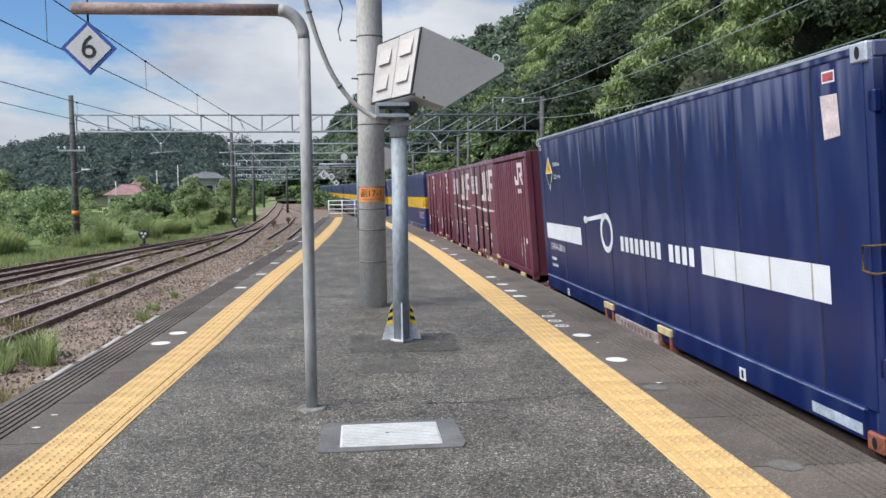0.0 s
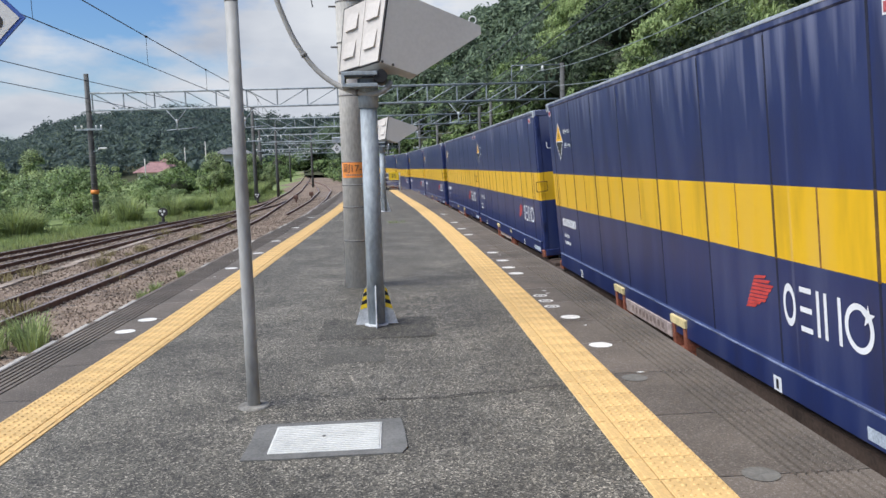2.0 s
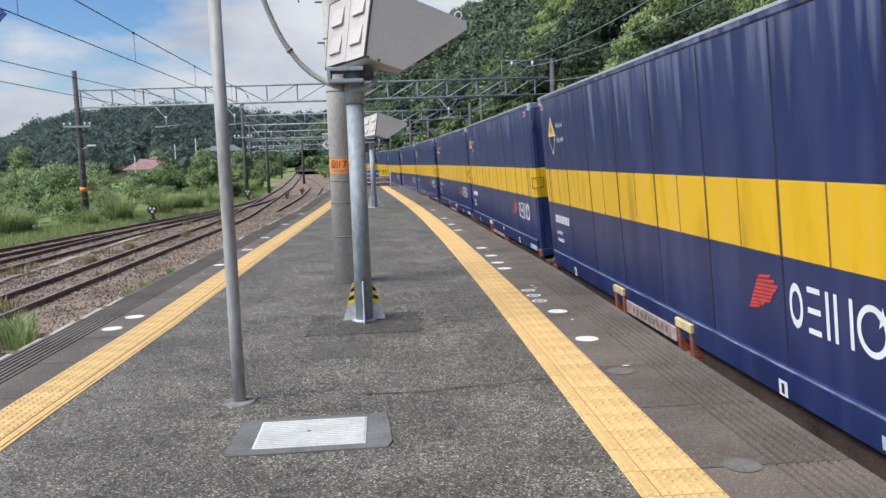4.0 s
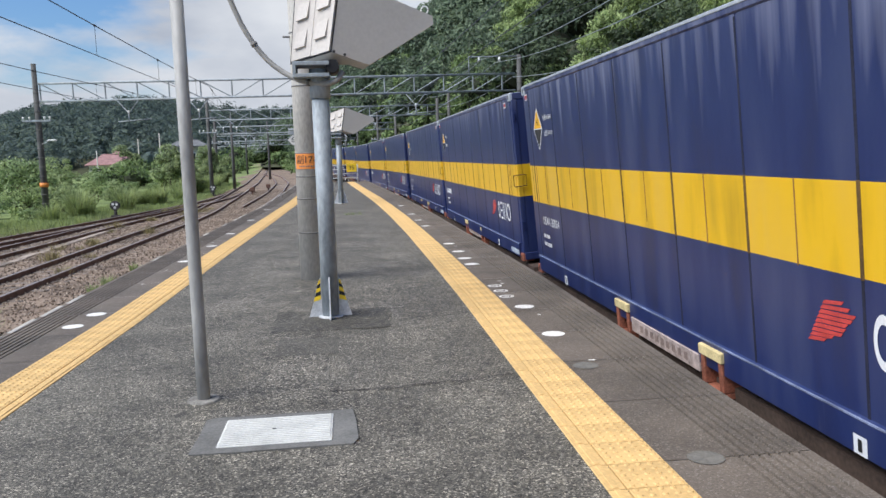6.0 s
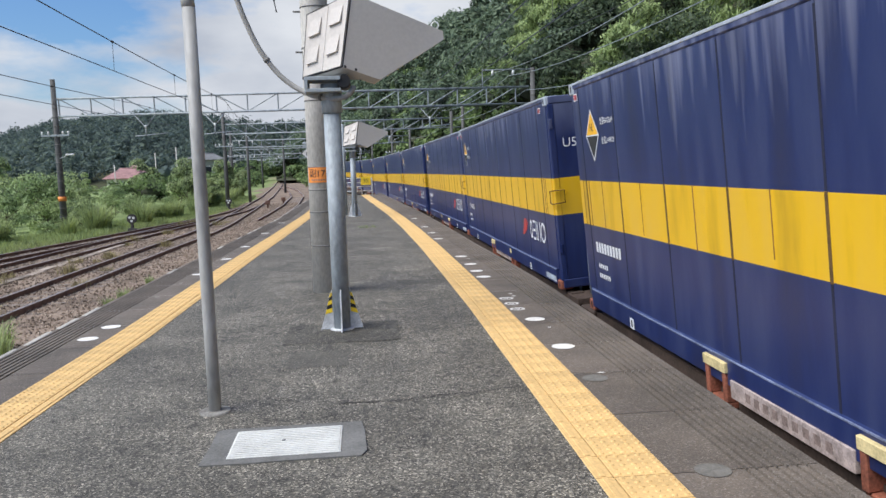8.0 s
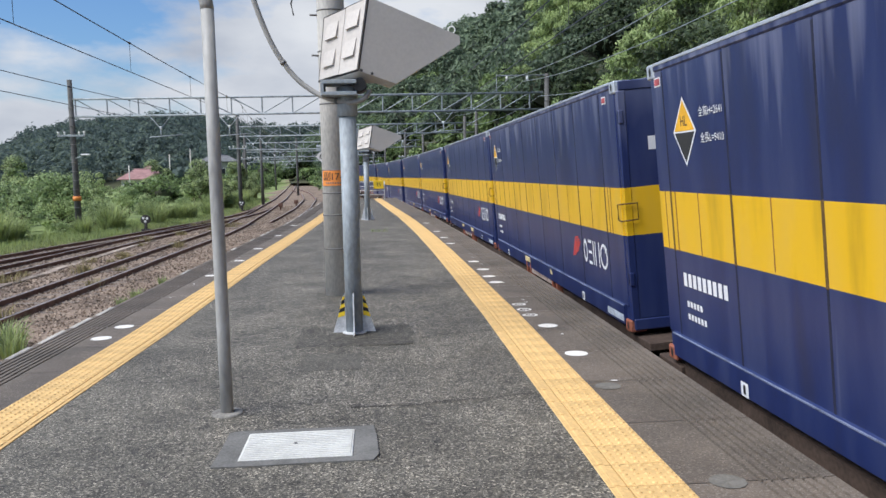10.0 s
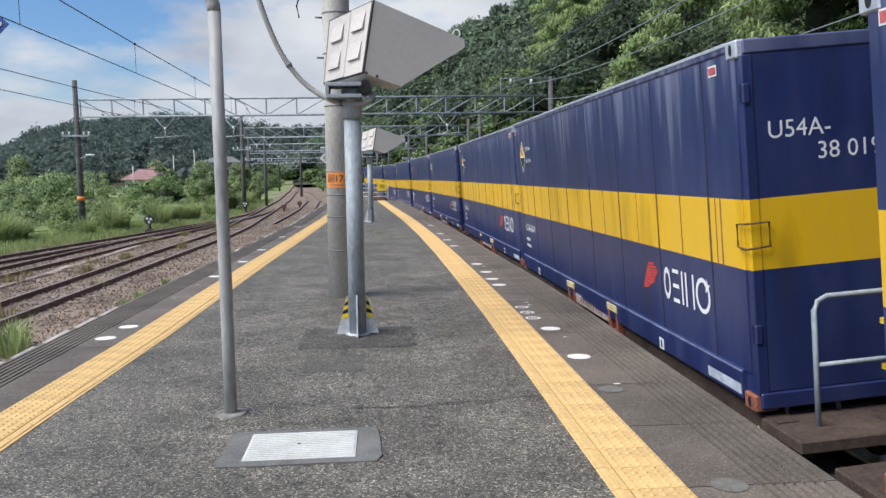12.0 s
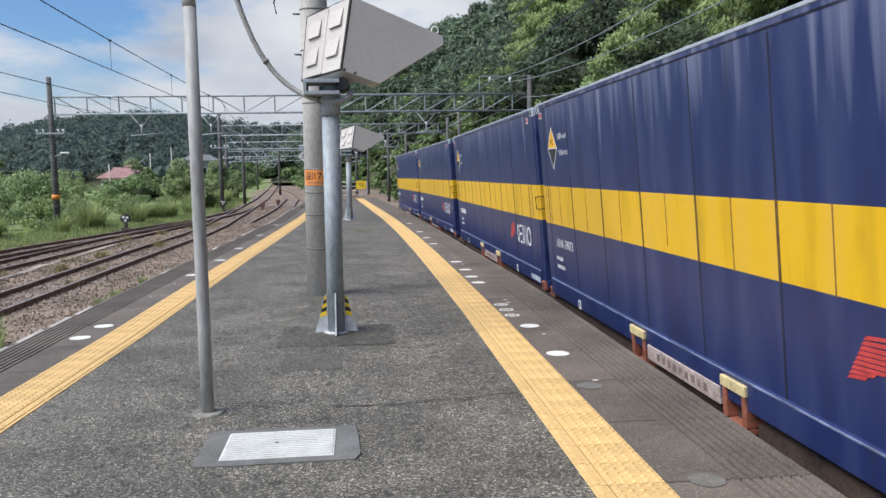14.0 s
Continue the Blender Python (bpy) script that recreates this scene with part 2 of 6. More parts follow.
M_LETTER = mat("lettering_white", (0.70, 0.71, 0.73), rough=0.6, var=0.08)
M_FADEDWHITE = mat("faded_white_paint", (0.60, 0.50, 0.49), rough=0.7, var=0.2, scale=12)
M_RED = mat("red_paint", (0.50, 0.055, 0.05), rough=0.55, var=0.2, scale=9)
M_AMBER = mat("amber_paint", (0.75, 0.40, 0.03), rough=0.55)
M_NAVY = paint_bands("navy_yellow_paint", [(1.03, NAVY), (1.53, YELLOW), (3.0, NAVY)])
M_NAVYPLAIN = paint_bands("navy_paint", [(1.0, NAVY), (3.0, NAVY)])
M_ROYAL = paint_bands("royal_blue_paint", [(1.0, ROYAL), (3.0, ROYAL)], rough=0.3, chalk=0.12)
M_WINE = paint_bands("wine_red_paint", [(1.0, WINE), (3.0, WINE)], rough=0.5, chalk=0.12)
M_WINE2 = paint_bands("faded_wine_paint", [(1.0, (0.17, 0.058, 0.07)), (3.0, (0.17, 0.058, 0.07))], rough=0.55, chalk=0.22)
M_SEAM = mat("sooty_seam", (0.017, 0.019, 0.040), rough=0.6, var=0.5, scale=2.5)
M_STAIN = mat("stained_white", (0.42, 0.36, 0.28), rough=0.8, var=0.3, scale=8)
M_REDPALE = mat("sunned_red_paint", (0.42, 0.09, 0.10), rough=0.6, var=0.4, scale=14)
M_REDFADED = mat("faded_red_paint", (0.13, 0.035, 0.075), rough=0.6, var=0.4, scale=7)
M_BANDSEAM = mat("brown_seam", (0.11, 0.062, 0.018), rough=0.75, var=0.45, scale=6)
M_STREAK = mat("brown_streak", (0.22, 0.105, 0.03), rough=0.8, var=0.4, scale=8)
M_AMBERPALE = mat("pale_yellow_paint", (0.58, 0.47, 0.24), rough=0.7, var=0.25, scale=9)
M_RAILGLINT = mat("painted_rail_glint", (0.17, 0.20, 0.30), rough=0.5, var=0.5, scale=5)
M_RAILTOP = mat("pale_rail", (0.48, 0.52, 0.58), rough=0.4, metal=0.3, var=0.15, scale=8)
M_STEELDARK = mat("dark_underframe", (0.045, 0.042, 0.042), rough=0.75, var=0.4, scale=3, fine=30)
M_STEELGREY = mat("grey_underframe", (0.16, 0.155, 0.15), rough=0.7, var=0.35, scale=4, fine=30)
M_CASTING = mat("rust_red_casting", (0.24, 0.082, 0.050), rough=0.75, var=0.4, scale=9)
M_RAIL = mat("rusty_rail", (0.15, 0.082, 0.062), rough=0.8, metal=0.1, var=0.35, scale=4)
M_RAILHEAD = mat("rail_head", (0.36, 0.30, 0.27), rough=0.4, metal=0.4, var=0.3, scale=5)
M_SLEEPER = mat("sleeper", (0.20, 0.165, 0.14), rough=0.95, var=0.4, scale=5, fine=40, bump=0.4, spread=0.25)
M_BALLAST = mat("ballast", (0.235, 0.175, 0.132), rough=0.97, var=0.6, scale=0.7, fine=22, bump=1.0, tint=(0.36, 0.285, 0.222))
M_STONE = mat("ballast_stone", (0.24, 0.178, 0.135), rough=0.95, var=0.4, scale=0.8, fine=20, spread=0.6, leaf=True, tint=(0.40, 0.325, 0.26))
M_GRASSGROUND = mat("grass_ground", (0.25, 0.32, 0.12), rough=0.95, var=0.45, scale=0.5, fine=8, bump=0.8, tint=(0.17, 0.22, 0.06))
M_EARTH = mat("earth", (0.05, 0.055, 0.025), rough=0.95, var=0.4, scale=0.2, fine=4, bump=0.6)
M_GRASS = mat("grass_blades", (0.36, 0.44, 0.20), rough=0.7, var=0.35, scale=0.8, fine=4, bump=0, spread=0.4, leaf=True, tint=(0.32, 0.38, 0.12))
M_DRYGRASS = mat("dry_grass", (0.28, 0.24, 0.12), rough=0.8, var=0.3, scale=1.0, fine=5, bump=0, spread=0.4, leaf=True)
M_LEAF = mat("bush_leaves", (0.33, 0.42, 0.20), rough=0.6, var=0.5, scale=0.35, fine=2.5, bump=0, spread=0.35, leaf=True, tint=(0.48, 0.55, 0.25))
M_LEAFMID = mat("thicket_leaves", (0.27, 0.37, 0.17), rough=0.6, var=0.5, scale=0.35, fine=2.5, bump=0, spread=0.4, leaf=True, tint=(0.44, 0.54, 0.26))
M_LEAFDARK = mat("wood_leaves", (0.122, 0.175, 0.112), rough=0.65, var=0.45, scale=0.06, fine=0.8, bump=0, spread=0.35, leaf=True, tint=(0.22, 0.29, 0.175))
# darkened leaf colour, standing in for shade on the nearest slope trees
M_LEAFSHADED = mat("shaded_wood_leaves", (0.066, 0.098, 0.055), rough=0.65, var=0.45, scale=0.1, fine=0.8, bump=0, spread=0.4, leaf=True, tint=(0.125, 0.17, 0.09))
# distance haze is mixed into this leaf colour: paler and bluer
M_LEAFHAZE = mat("hazed_hill_leaves", (0.108, 0.152, 0.142), rough=0.8, var=0.35, scale=0.03, fine=0.3, bump=0, spread=0.35, leaf=True, tint=(0.15, 0.195, 0.135))
M_BAMBOO = mat("bamboo_leaves", (0.27, 0.36, 0.14), rough=0.6, var=0.45, scale=0.25, fine=1.5, bump=0, spread=0.4, leaf=True, tint=(0.42, 0.52, 0.22))
M_SCRUB = mat("scrub_leaves", (0.15, 0.225, 0.085), rough=0.6, var=0.5, scale=0.12, fine=1.2, bump=0, spread=0.4, leaf=True, tint=(0.30, 0.40, 0.16))
M_BARK = mat("bark", (0.08, 0.06, 0.045), rough=0.95, var=0.35, scale=4, bump=0.5, stretch=(1, 1, 0.3))
# near-black green that stands in for the shade inside leafy crowns
M_HEARTSHADE = mat("painted_heart_shade", (0.045, 0.05, 0.032), rough=0.95, var=0.5, scale=1.5, fine=12, bump=0.8)
M_WIRE = mat("wire", (0.06, 0.06, 0.065), rough=0.5, metal=0.5)
M_WIRELIGHT = mat("bright_wire", (0.34, 0.37, 0.38), rough=0.45, metal=0.4)
M_ROOFRED = mat("red_roof_tiles", (0.30, 0.17, 0.165), rough=0.8, var=0.25, scale=1.5, fine=12)
M_ROOFGREY = mat("grey_roof_tiles", (0.16, 0.165, 0.17), rough=0.8, var=0.25, scale=1.5, fine=12)
M_PLASTER = mat("pale_plaster", (0.52, 0.50, 0.46), rough=0.9, var=0.12, scale=1)
M_GLASSDARK = mat("dark_window", (0.04, 0.045, 0.05), rough=0.15, var=0.1)


# ---- mesh helpers ----
def box(bm, x0, x1, y0, y1, z0, z1, bevel=0.0):
    vs = [bm.verts.new(c) for c in ((x0, y0, z0), (x1, y0, z0), (x1, y1, z0), (x0, y1, z0), (x0, y0, z1), (x1, y0, z1), (x1, y1, z1), (x0, y1, z1))]
    fs = [bm.faces.new([vs[i] for i in f]) for f in ((3, 2, 1, 0), (4, 5, 6, 7), (0, 1, 5, 4), (1, 2, 6, 5), (2, 3, 7, 6), (3, 0, 4, 7))]
    if bevel:
        edges = list({e for f in fs for e in f.edges})
        bmesh.ops.bevel(bm, geom=edges, offset=bevel, segments=1, affect="EDGES")
    return vs


def prism(bm, outline, axis, a, b):
    """An outline in two coordinates, swept along the third axis from a to b."""
    put = {"x": lambda u, v, w: (w, u, v), "y": lambda u, v, w: (u, w, v), "z": lambda u, v, w: (u, v, w)}[axis]
    lo, hi = [bm.verts.new(put(u, v, a)) for u, v in outline], [bm.verts.new(put(u, v, b)) for u, v in outline]
    n = len(outline)
    bm.faces.new(lo)
    bm.faces.new(hi[::-1])
    for i in range(n):
        bm.faces.new((lo[i], lo[(i + 1) % n], hi[(i + 1) % n], hi[i]))


def tube(bm, points, r, sides=10, r2=None, caps=True):
    """A round bar along points, with the radius going from r to r2."""
    pts = [Vector(p) for p in points]
    rings, n = [], len(pts)
    for i, p in enumerate(pts):
        d = (pts[min(i + 1, n - 1)] - pts[max(i - 1, 0)]).normalized()
        side = d.cross(Vector((0, 0, 1)))
        side = Vector((1, 0, 0)) if side.length < 0.05 else side.normalized()
        up = side.cross(d)
        rad = float(r if r2 is None else r + (r2 - r) * i / (n - 1))
        rings.append([bm.verts.new(p + rad * (math.cos(2 * math.pi * k / sides) * side + math.sin(2 * math.pi * k / sides) * up)) for k in range(sides)])
    for a, b in zip(rings, rings[1:]):
        for k in range(sides):
            f = bm.faces.new((a[k], a[(k + 1) % sides], b[(k + 1) % sides], b[k]))
            f.smooth = sides > 5
    if caps:
        bm.faces.new(rings[0][::-1])
        bm.faces.new(rings[-1])


def disc(bm, x, y, z, r, n=20, axis="z", ry=None):
    put = {"z": lambda u, v: (x + u, y + v, z), "y": lambda u, v: (x + u, y, z + v), "x": lambda u, v: (x, y + u, z + v)}[axis]
    bm.faces.new([bm.verts.new(put(r * math.cos(2 * math.pi * k / n), (ry or r) * math.sin(2 * math.pi * k / n))) for k in range(n)])


def ring(bm, x, y, z, r0, r1, n=20, axis="z", tall=1.0):
    put = {"z": lambda u, v: (x + u, y + v, z), "y": lambda u, v: (x + u, y, z + v), "x": lambda u, v: (x, y + u, z + v)}[axis]
    inner = [bm.verts.new(put(r0 * math.cos(2 * math.pi * k / n), tall * r0 * math.sin(2 * math.pi * k / n))) for k in range(n)]
    outer = [bm.verts.new(put(r1 * math.cos(2 * math.pi * k / n), tall * r1 * math.sin(2 * math.pi * k / n))) for k in range(n)]
    for k in range(n):
        bm.faces.new((inner[k], outer[k], outer[(k + 1) % n], inner[(k + 1) % n]))


def mesh_of(name, bm, material):
    bmesh.ops.recalc_face_normals(bm, faces=bm.faces)
    me = bpy.data.meshes.new(name)
    bm.to_mesh(me)
    bm.free()
    me.materials.append(material)
    return me


def raw_mesh(name, verts, faces, material):
    me = bpy.data.meshes.new(name)
    me.from_pydata(verts, [], faces)
    me.materials.append(material)
    return me


def part(name, bm, material, parent, label=""):
    ob = new(name, mesh_of(name, bm, material))
    ob.parent = parent
    return tagged(ob, label)


def piece(name, me, parent, m=None):
    ob = new(name, me)
    ob.parent = parent
    if m is not None:
        ob.matrix_basis = m
    return ob


def thing(name, label, category, at=None, group="", kind=""):
    ob = new(name)
    ob.empty_display_size = 0.2
    if at is not None:
        ob.matrix_basis = at
    return tagged(ob, label, category, group, kind)


def solid(name, bm, material, label, category="", group="", kind="structure"):
    return tagged(new(name, mesh_of(name, bm, material)), label, category, group, kind)


def writing(text, height, depth=0.0):
    """Flat letters as a mesh in the x-y plane, centred on their middle."""
    cu = bpy.data.curves.new("letters", "FONT")
    cu.body, cu.size, cu.align_x, cu.align_y, cu.extrude, cu.resolution_u = text, height / 0.72, "CENTER", "CENTER", depth, 3
    ob = bpy.data.objects.new("letters", cu)
    me = bpy.data.meshes.new_from_object(ob)
    bpy.data.objects.remove(ob)
    return me


def lettering(name, text, height, material, parent, m, label=""):
    me = writing(text, height)
    me.materials.clear()
    me.materials.append(material)
    return tagged(piece(name, me, parent, m), label)


def curve_x(table):
    ys, xs = zip(*table)
    return lambda y: float(np.interp(y, ys, xs))


# ---- lines of the place ----
edge_r = curve_x([(-30, 2.21), (10, 2.205), (11.5, 2.185), (13.3, 2.13), (16, 2.03), (20, 1.93), (27, 1.68), (34, 1.32), (43, 0.85)])
tac_r = curve_x([(-30, 1.205), (9, 1.197), (12, 1.165), (15.5, 1.115), (20, 1.01), (24, 0.87), (27, 0.745), (34, 0.37), (41, 0.0), (43, -0.1)])
edge_l = curve_x([(-30, -3.85), (5, -3.6), (9, -3.47), (14, -3.3), (20, -3.08), (26, -2.85), (43, -2.8)])
tac_l = curve_x([(-30, -3.7), (5.6, -2.62), (8.4, -2.5), (10.8, -2.445), (14.5, -2.35), (19.5, -2.18), (27, -1.97), (35, -1.86), (43, -1.86)])
END = 43.0
t0_x = curve_x([(40, -5.2), (50, -5.3), (60, -5.5), (77, -6.3), (96, -8.3), (116, -11.4), (170, -16.4), (340, -32)])
t1_x = curve_x([(-30, -8.6), (10, -7.8), (16, -7.66), (20, -7.58), (24, -7.52), (29, -7.42), (36, -7.2), (41, -7.25), (47, -7.58), (57, -8.1), (67, -8.7), (80, -9.4), (90, -10.2), (116, -12.2), (170, -17.0), (340, -32.6)])
t2_x = curve_x([(-30, -15.5), (10, -11.9), (22, -10.95), (28, -10.5), (34, -10.1), (40, -9.55), (46, -8.95), (54, -8.4), (62, -8.45), (80, -9.42), (116, -12.3), (340, -32.7)])
t3_x = curve_x([(-30, -24), (10, -15.9), (26, -12.75), (32, -11.75), (36, -10.95), (42, -9.95), (47, -9.1), (52, -8.6)])


def verge_x(y):
    """Outer side of the ballast, where the grass begins."""
    return min(t2_x(y), t3_x(y) if y < 52 else 0.0) - 1.35


def rail_z(y):
    return -0.93 - 0.0045 * max(y, 0) if y < 60 else -1.2 - 0.001 * (y - 60)


def train_edge(y):
    """Foot of the containers on the platform's side: place, heading and lean of the canted track."""
    d = max(y - 13.0, 0.0)
    e = min(d, 60.0)
    x, slope = 2.54 - e * e / 1240.0 - (d - e) * e / 620.0, -e / 620.0
    z = -0.09 - 0.008 * y - 0.00004 * y * abs(y) if y < 60 else -0.714 - 0.003 * (y - 60)
    lean = 0.089 - 0.00127 * min(max(y, 0.0), 30.0)
    return x, z, slope, lean


def train_pose(y):
    x, z, slope, lean = train_edge(y)
    rise = train_edge(y + 3)[1] - train_edge(y - 3)[1]
    return Matrix.Translation((x, y, z)) @ Matrix.Rotation(-math.atan(slope), 4, "Z") @ Matrix.Rotation(rise / 6, 4, "X") @ Matrix.Rotation(-lean, 4, "Y")


# ---- ground ----
def ground_z(x, y):
    base = rail_z(y) - 0.12
    if -4 < x:
        low = train_edge(min(max(y, -40), 330))[1] - 1.2
        base += (min(low, base) - base) * min((x + 4) / 3, 1.0)
    if x < -16:
        base -= min(1.5, (-16 - x) * 0.03)
    if x > 8:
        base += min(60.0, (x - 8) * 0.62 + 0.9 * math.sin(y * 0.11 + x * 0.2)) if y < 150 else min(70.0, (x - 8) * 0.5)
    return base


def ground_sheet():
    xs = [-1500, -700, -400, -250, -160, -110, -80, -60, -45, -35, -28, -22, -18, -16, -14, -12, -10, -8.6, -7.4, -6.2, -5, -3.9, -2, 0, 2, 3.9, 6, 8, 10, 13, 17, 22, 28, 36, 46, 60, 80, 110, 160, 300, 700, 1500]
    ys = [-1500, -600, -250, -120, -60, -35, -20, -10] + list(np.arange(-5, 60, 2.5)) + [62, 66, 72, 80, 90, 100, 116, 135, 160, 190, 230, 270, 310, 350, 600, 1500]
    verts, faces = [], []
    for y in ys:
        for x in xs:
            far = max(0.0, (abs(x) - 300) / 1200, (abs(y) - 300) / 1200)
            verts.append((x, y, ground_z(max(x, -60), min(y, 330)) * (1 - min(far * 3, 1)) - 3.0 * min(far * 3, 1)))
    w = len(xs)
    for j in range(len(ys) - 1):
        for i in range(w - 1):
            a = j * w + i
            faces.append((a, a + 1, a + w + 1, a + w))
    me = raw_mesh("ground", verts, faces, M_EARTH)
    me.materials.append(M_BALLAST)
    me.materials.append(M_GRASSGROUND)
    for p in me.polygons:
        c = p.center
        p.material_index = 1 if verge_x(c.y) - 0.3 < c.x < 6.8 and -60 < c.y < 345 else 2 if -60 < c.x < 0 and -60 < c.y < 345 else 0
    return tagged(new("ground", me), "brown track ballast and grassy earth beside the railway", "ground", kind="structure")


ground_sheet()


# ---- platform ----
def platform():
    ys = list(np.arange(-14, 43.01, 1.0))
    bm = bmesh.new()
    rows = []
    for y in ys:
        a, b = tac_l(y) + 0.2, tac_r(y) - 0.2
        rows.append([bm.verts.new((a + (b - a) * k / 6, y, 0.012 * math.sin(k / 6 * math.pi))) for k in range(7)])
    for r0, r1 in zip(rows, rows[1:]):
        for k in range(6):
            bm.faces.new((r0[k], r0[k + 1], r1[k + 1], r1[k]))
    floor = solid("floor", bm, M_ASPHALT, "worn grey asphalt surface of the island platform", "platform")
    bm = bmesh.new()
    rows = []
    for y in ys:
        a, b = edge_l(y) + 0.07, edge_r(y) - 0.07
        z = rail_z(y) - 0.3
        rows.append([bm.verts.new(c) for c in ((a, y, z), (a, y, -0.06), (b, y, -0.06), (b, y, z))])
    for r0, r1 in zip(rows, rows[1:]):
        for k in range(3):
            bm.faces.new((r0[k], r0[k + 1], r1[k + 1], r1[k]))
    bm.faces.new(rows[-1])
    bm.faces.new(rows[0][::-1])
    solid("platform_base", bm, M_CONCRETE, "dark concrete side wall and core of the platform", "platform")
    # edge slabs with grooves
    for side, edge, tac in ((1, edge_r, tac_r), (-1, edge_l, tac_l)):
        strip = tagged(thing("edge_paving", "grey concrete platform edge with anti-slip grooves", "paving"), kind="structure")
        n = 57
        for k in range(n):
            y0, y1 = -14 + k, -13 + k
            if y1 > END:
                break
            bm = bmesh.new()
            prof = []
            width = abs(edge((y0 + y1) / 2) - tac((y0 + y1) / 2)) - 0.2
            prof.append((0.0, 0.0))
            grooves = [width - 0.08 - 0.055 * g for g in range(7)][::-1]
            for g in grooves:
                prof += [(g - 0.010, 0.0), (g - 0.008, -0.016), (g + 0.008, -0.016), (g + 0.010, 0.0)]
            prof += [(width - 0.006, 0.0), (width, -0.006), (width, -0.14)]
            lo, hi = [], []
            for d, z in prof:
                lo.append(bm.verts.new((tac(y0) + side * (0.2 + d * (abs(edge(y0) - tac(y0)) - 0.2) / width), y0 + 0.004, z)))
                hi.append(bm.verts.new((tac(y1) + side * (0.2 + d * (abs(edge(y1) - tac(y1)) - 0.2) / width), y1 - 0.004, z)))
            for i in range(len(prof) - 1):
                f = bm.faces.new((lo[i], lo[i + 1], hi[i + 1], hi[i]))
                if prof[i][1] < -0.01 and prof[i + 1][1] < -0.01 and i < len(prof) - 3:
                    f.material_index = 1
            me = mesh_of("slab", bm, M_SLAB)
            me.materials.append(M_GROOVE)
            piece("slab", me, strip)
    stones = tagged(thing("kerb", "pale worn kerb stones along the platform edge", "kerb"), kind="structure")
    rng = random.Random(3)
    y = -6.0
    while y < 42:
        ln = 0.45 + rng.random() * 0.2
        if rng.random() < 0.55:
            bm = bmesh.new()
            x = edge_l(y + ln / 2)
            box(bm, x - 0.005, x + 0.06, y, y + ln, -0.12, 0.006, 0.008)
            part("kerb_stone", bm, M_CURB, stones)
        y += ln + 0.15
    return floor


def tactile_strip(side, tac):
    """Yellow warning tiles: truncated domes, and a plain bar along the inner side."""
    strip = tagged(thing("tactile_paving", "yellow tactile warning tiles along the platform edge", "paving"), kind="structure")
    bm = bmesh.new()
    box(bm, -0.099, 0.2, -0.1445, 0.1445, -0.03, 0.006, 0.003)
    box(bm, -0.2, -0.107, -0.1445, 0.1445, -0.03, 0.006, 0.003)
    box(bm, -0.172, -0.142, -0.14, 0.14, 0.006, 0.011, 0.002)
    for i in range(5):
        for j in range(5):
            x, y = -0.072 + i * 0.061, -0.122 + j * 0.061
            lo = [bm.verts.new((x + 0.017 * math.cos(a), y + 0.017 * math.sin(a), 0.0062)) for a in np.arange(0, 6.2, math.pi / 3)]
            hi = [bm.verts.new((x + 0.010 * math.cos(a), y + 0.010 * math.sin(a), 0.0125)) for a in np.arange(0, 6.2, math.pi / 3)]
            bm.faces.new(hi)
            for k in range(6):
                bm.faces.new((lo[k], lo[(k + 1) % 6], hi[(k + 1) % 6], hi[k]))
    me = mesh_of("tile", bm, M_TACTILE)
    bm = bmesh.new()
    rows = [[bm.verts.new((tac(q) + d, q, -0.008)) for d in (-0.2, 0.2)] for q in np.arange(-11.0, END, 1.0)]
    for r0, r1 in zip(rows, rows[1:]):
        bm.faces.new((r0[0], r0[1], r1[1], r1[0]))
    part("joint_bed", bm, M_GROOVE, strip)
    y = -10.85
    while y < END - 0.2:
        h = -math.atan((tac(y + 0.5) - tac(y - 0.5)))
        m = Matrix.Translation((tac(y), y, 0)) @ Matrix.Rotation(h + (math.pi if side < 0 else 0), 4, "Z")
        piece("tile", me, strip, m)
        y += 0.3


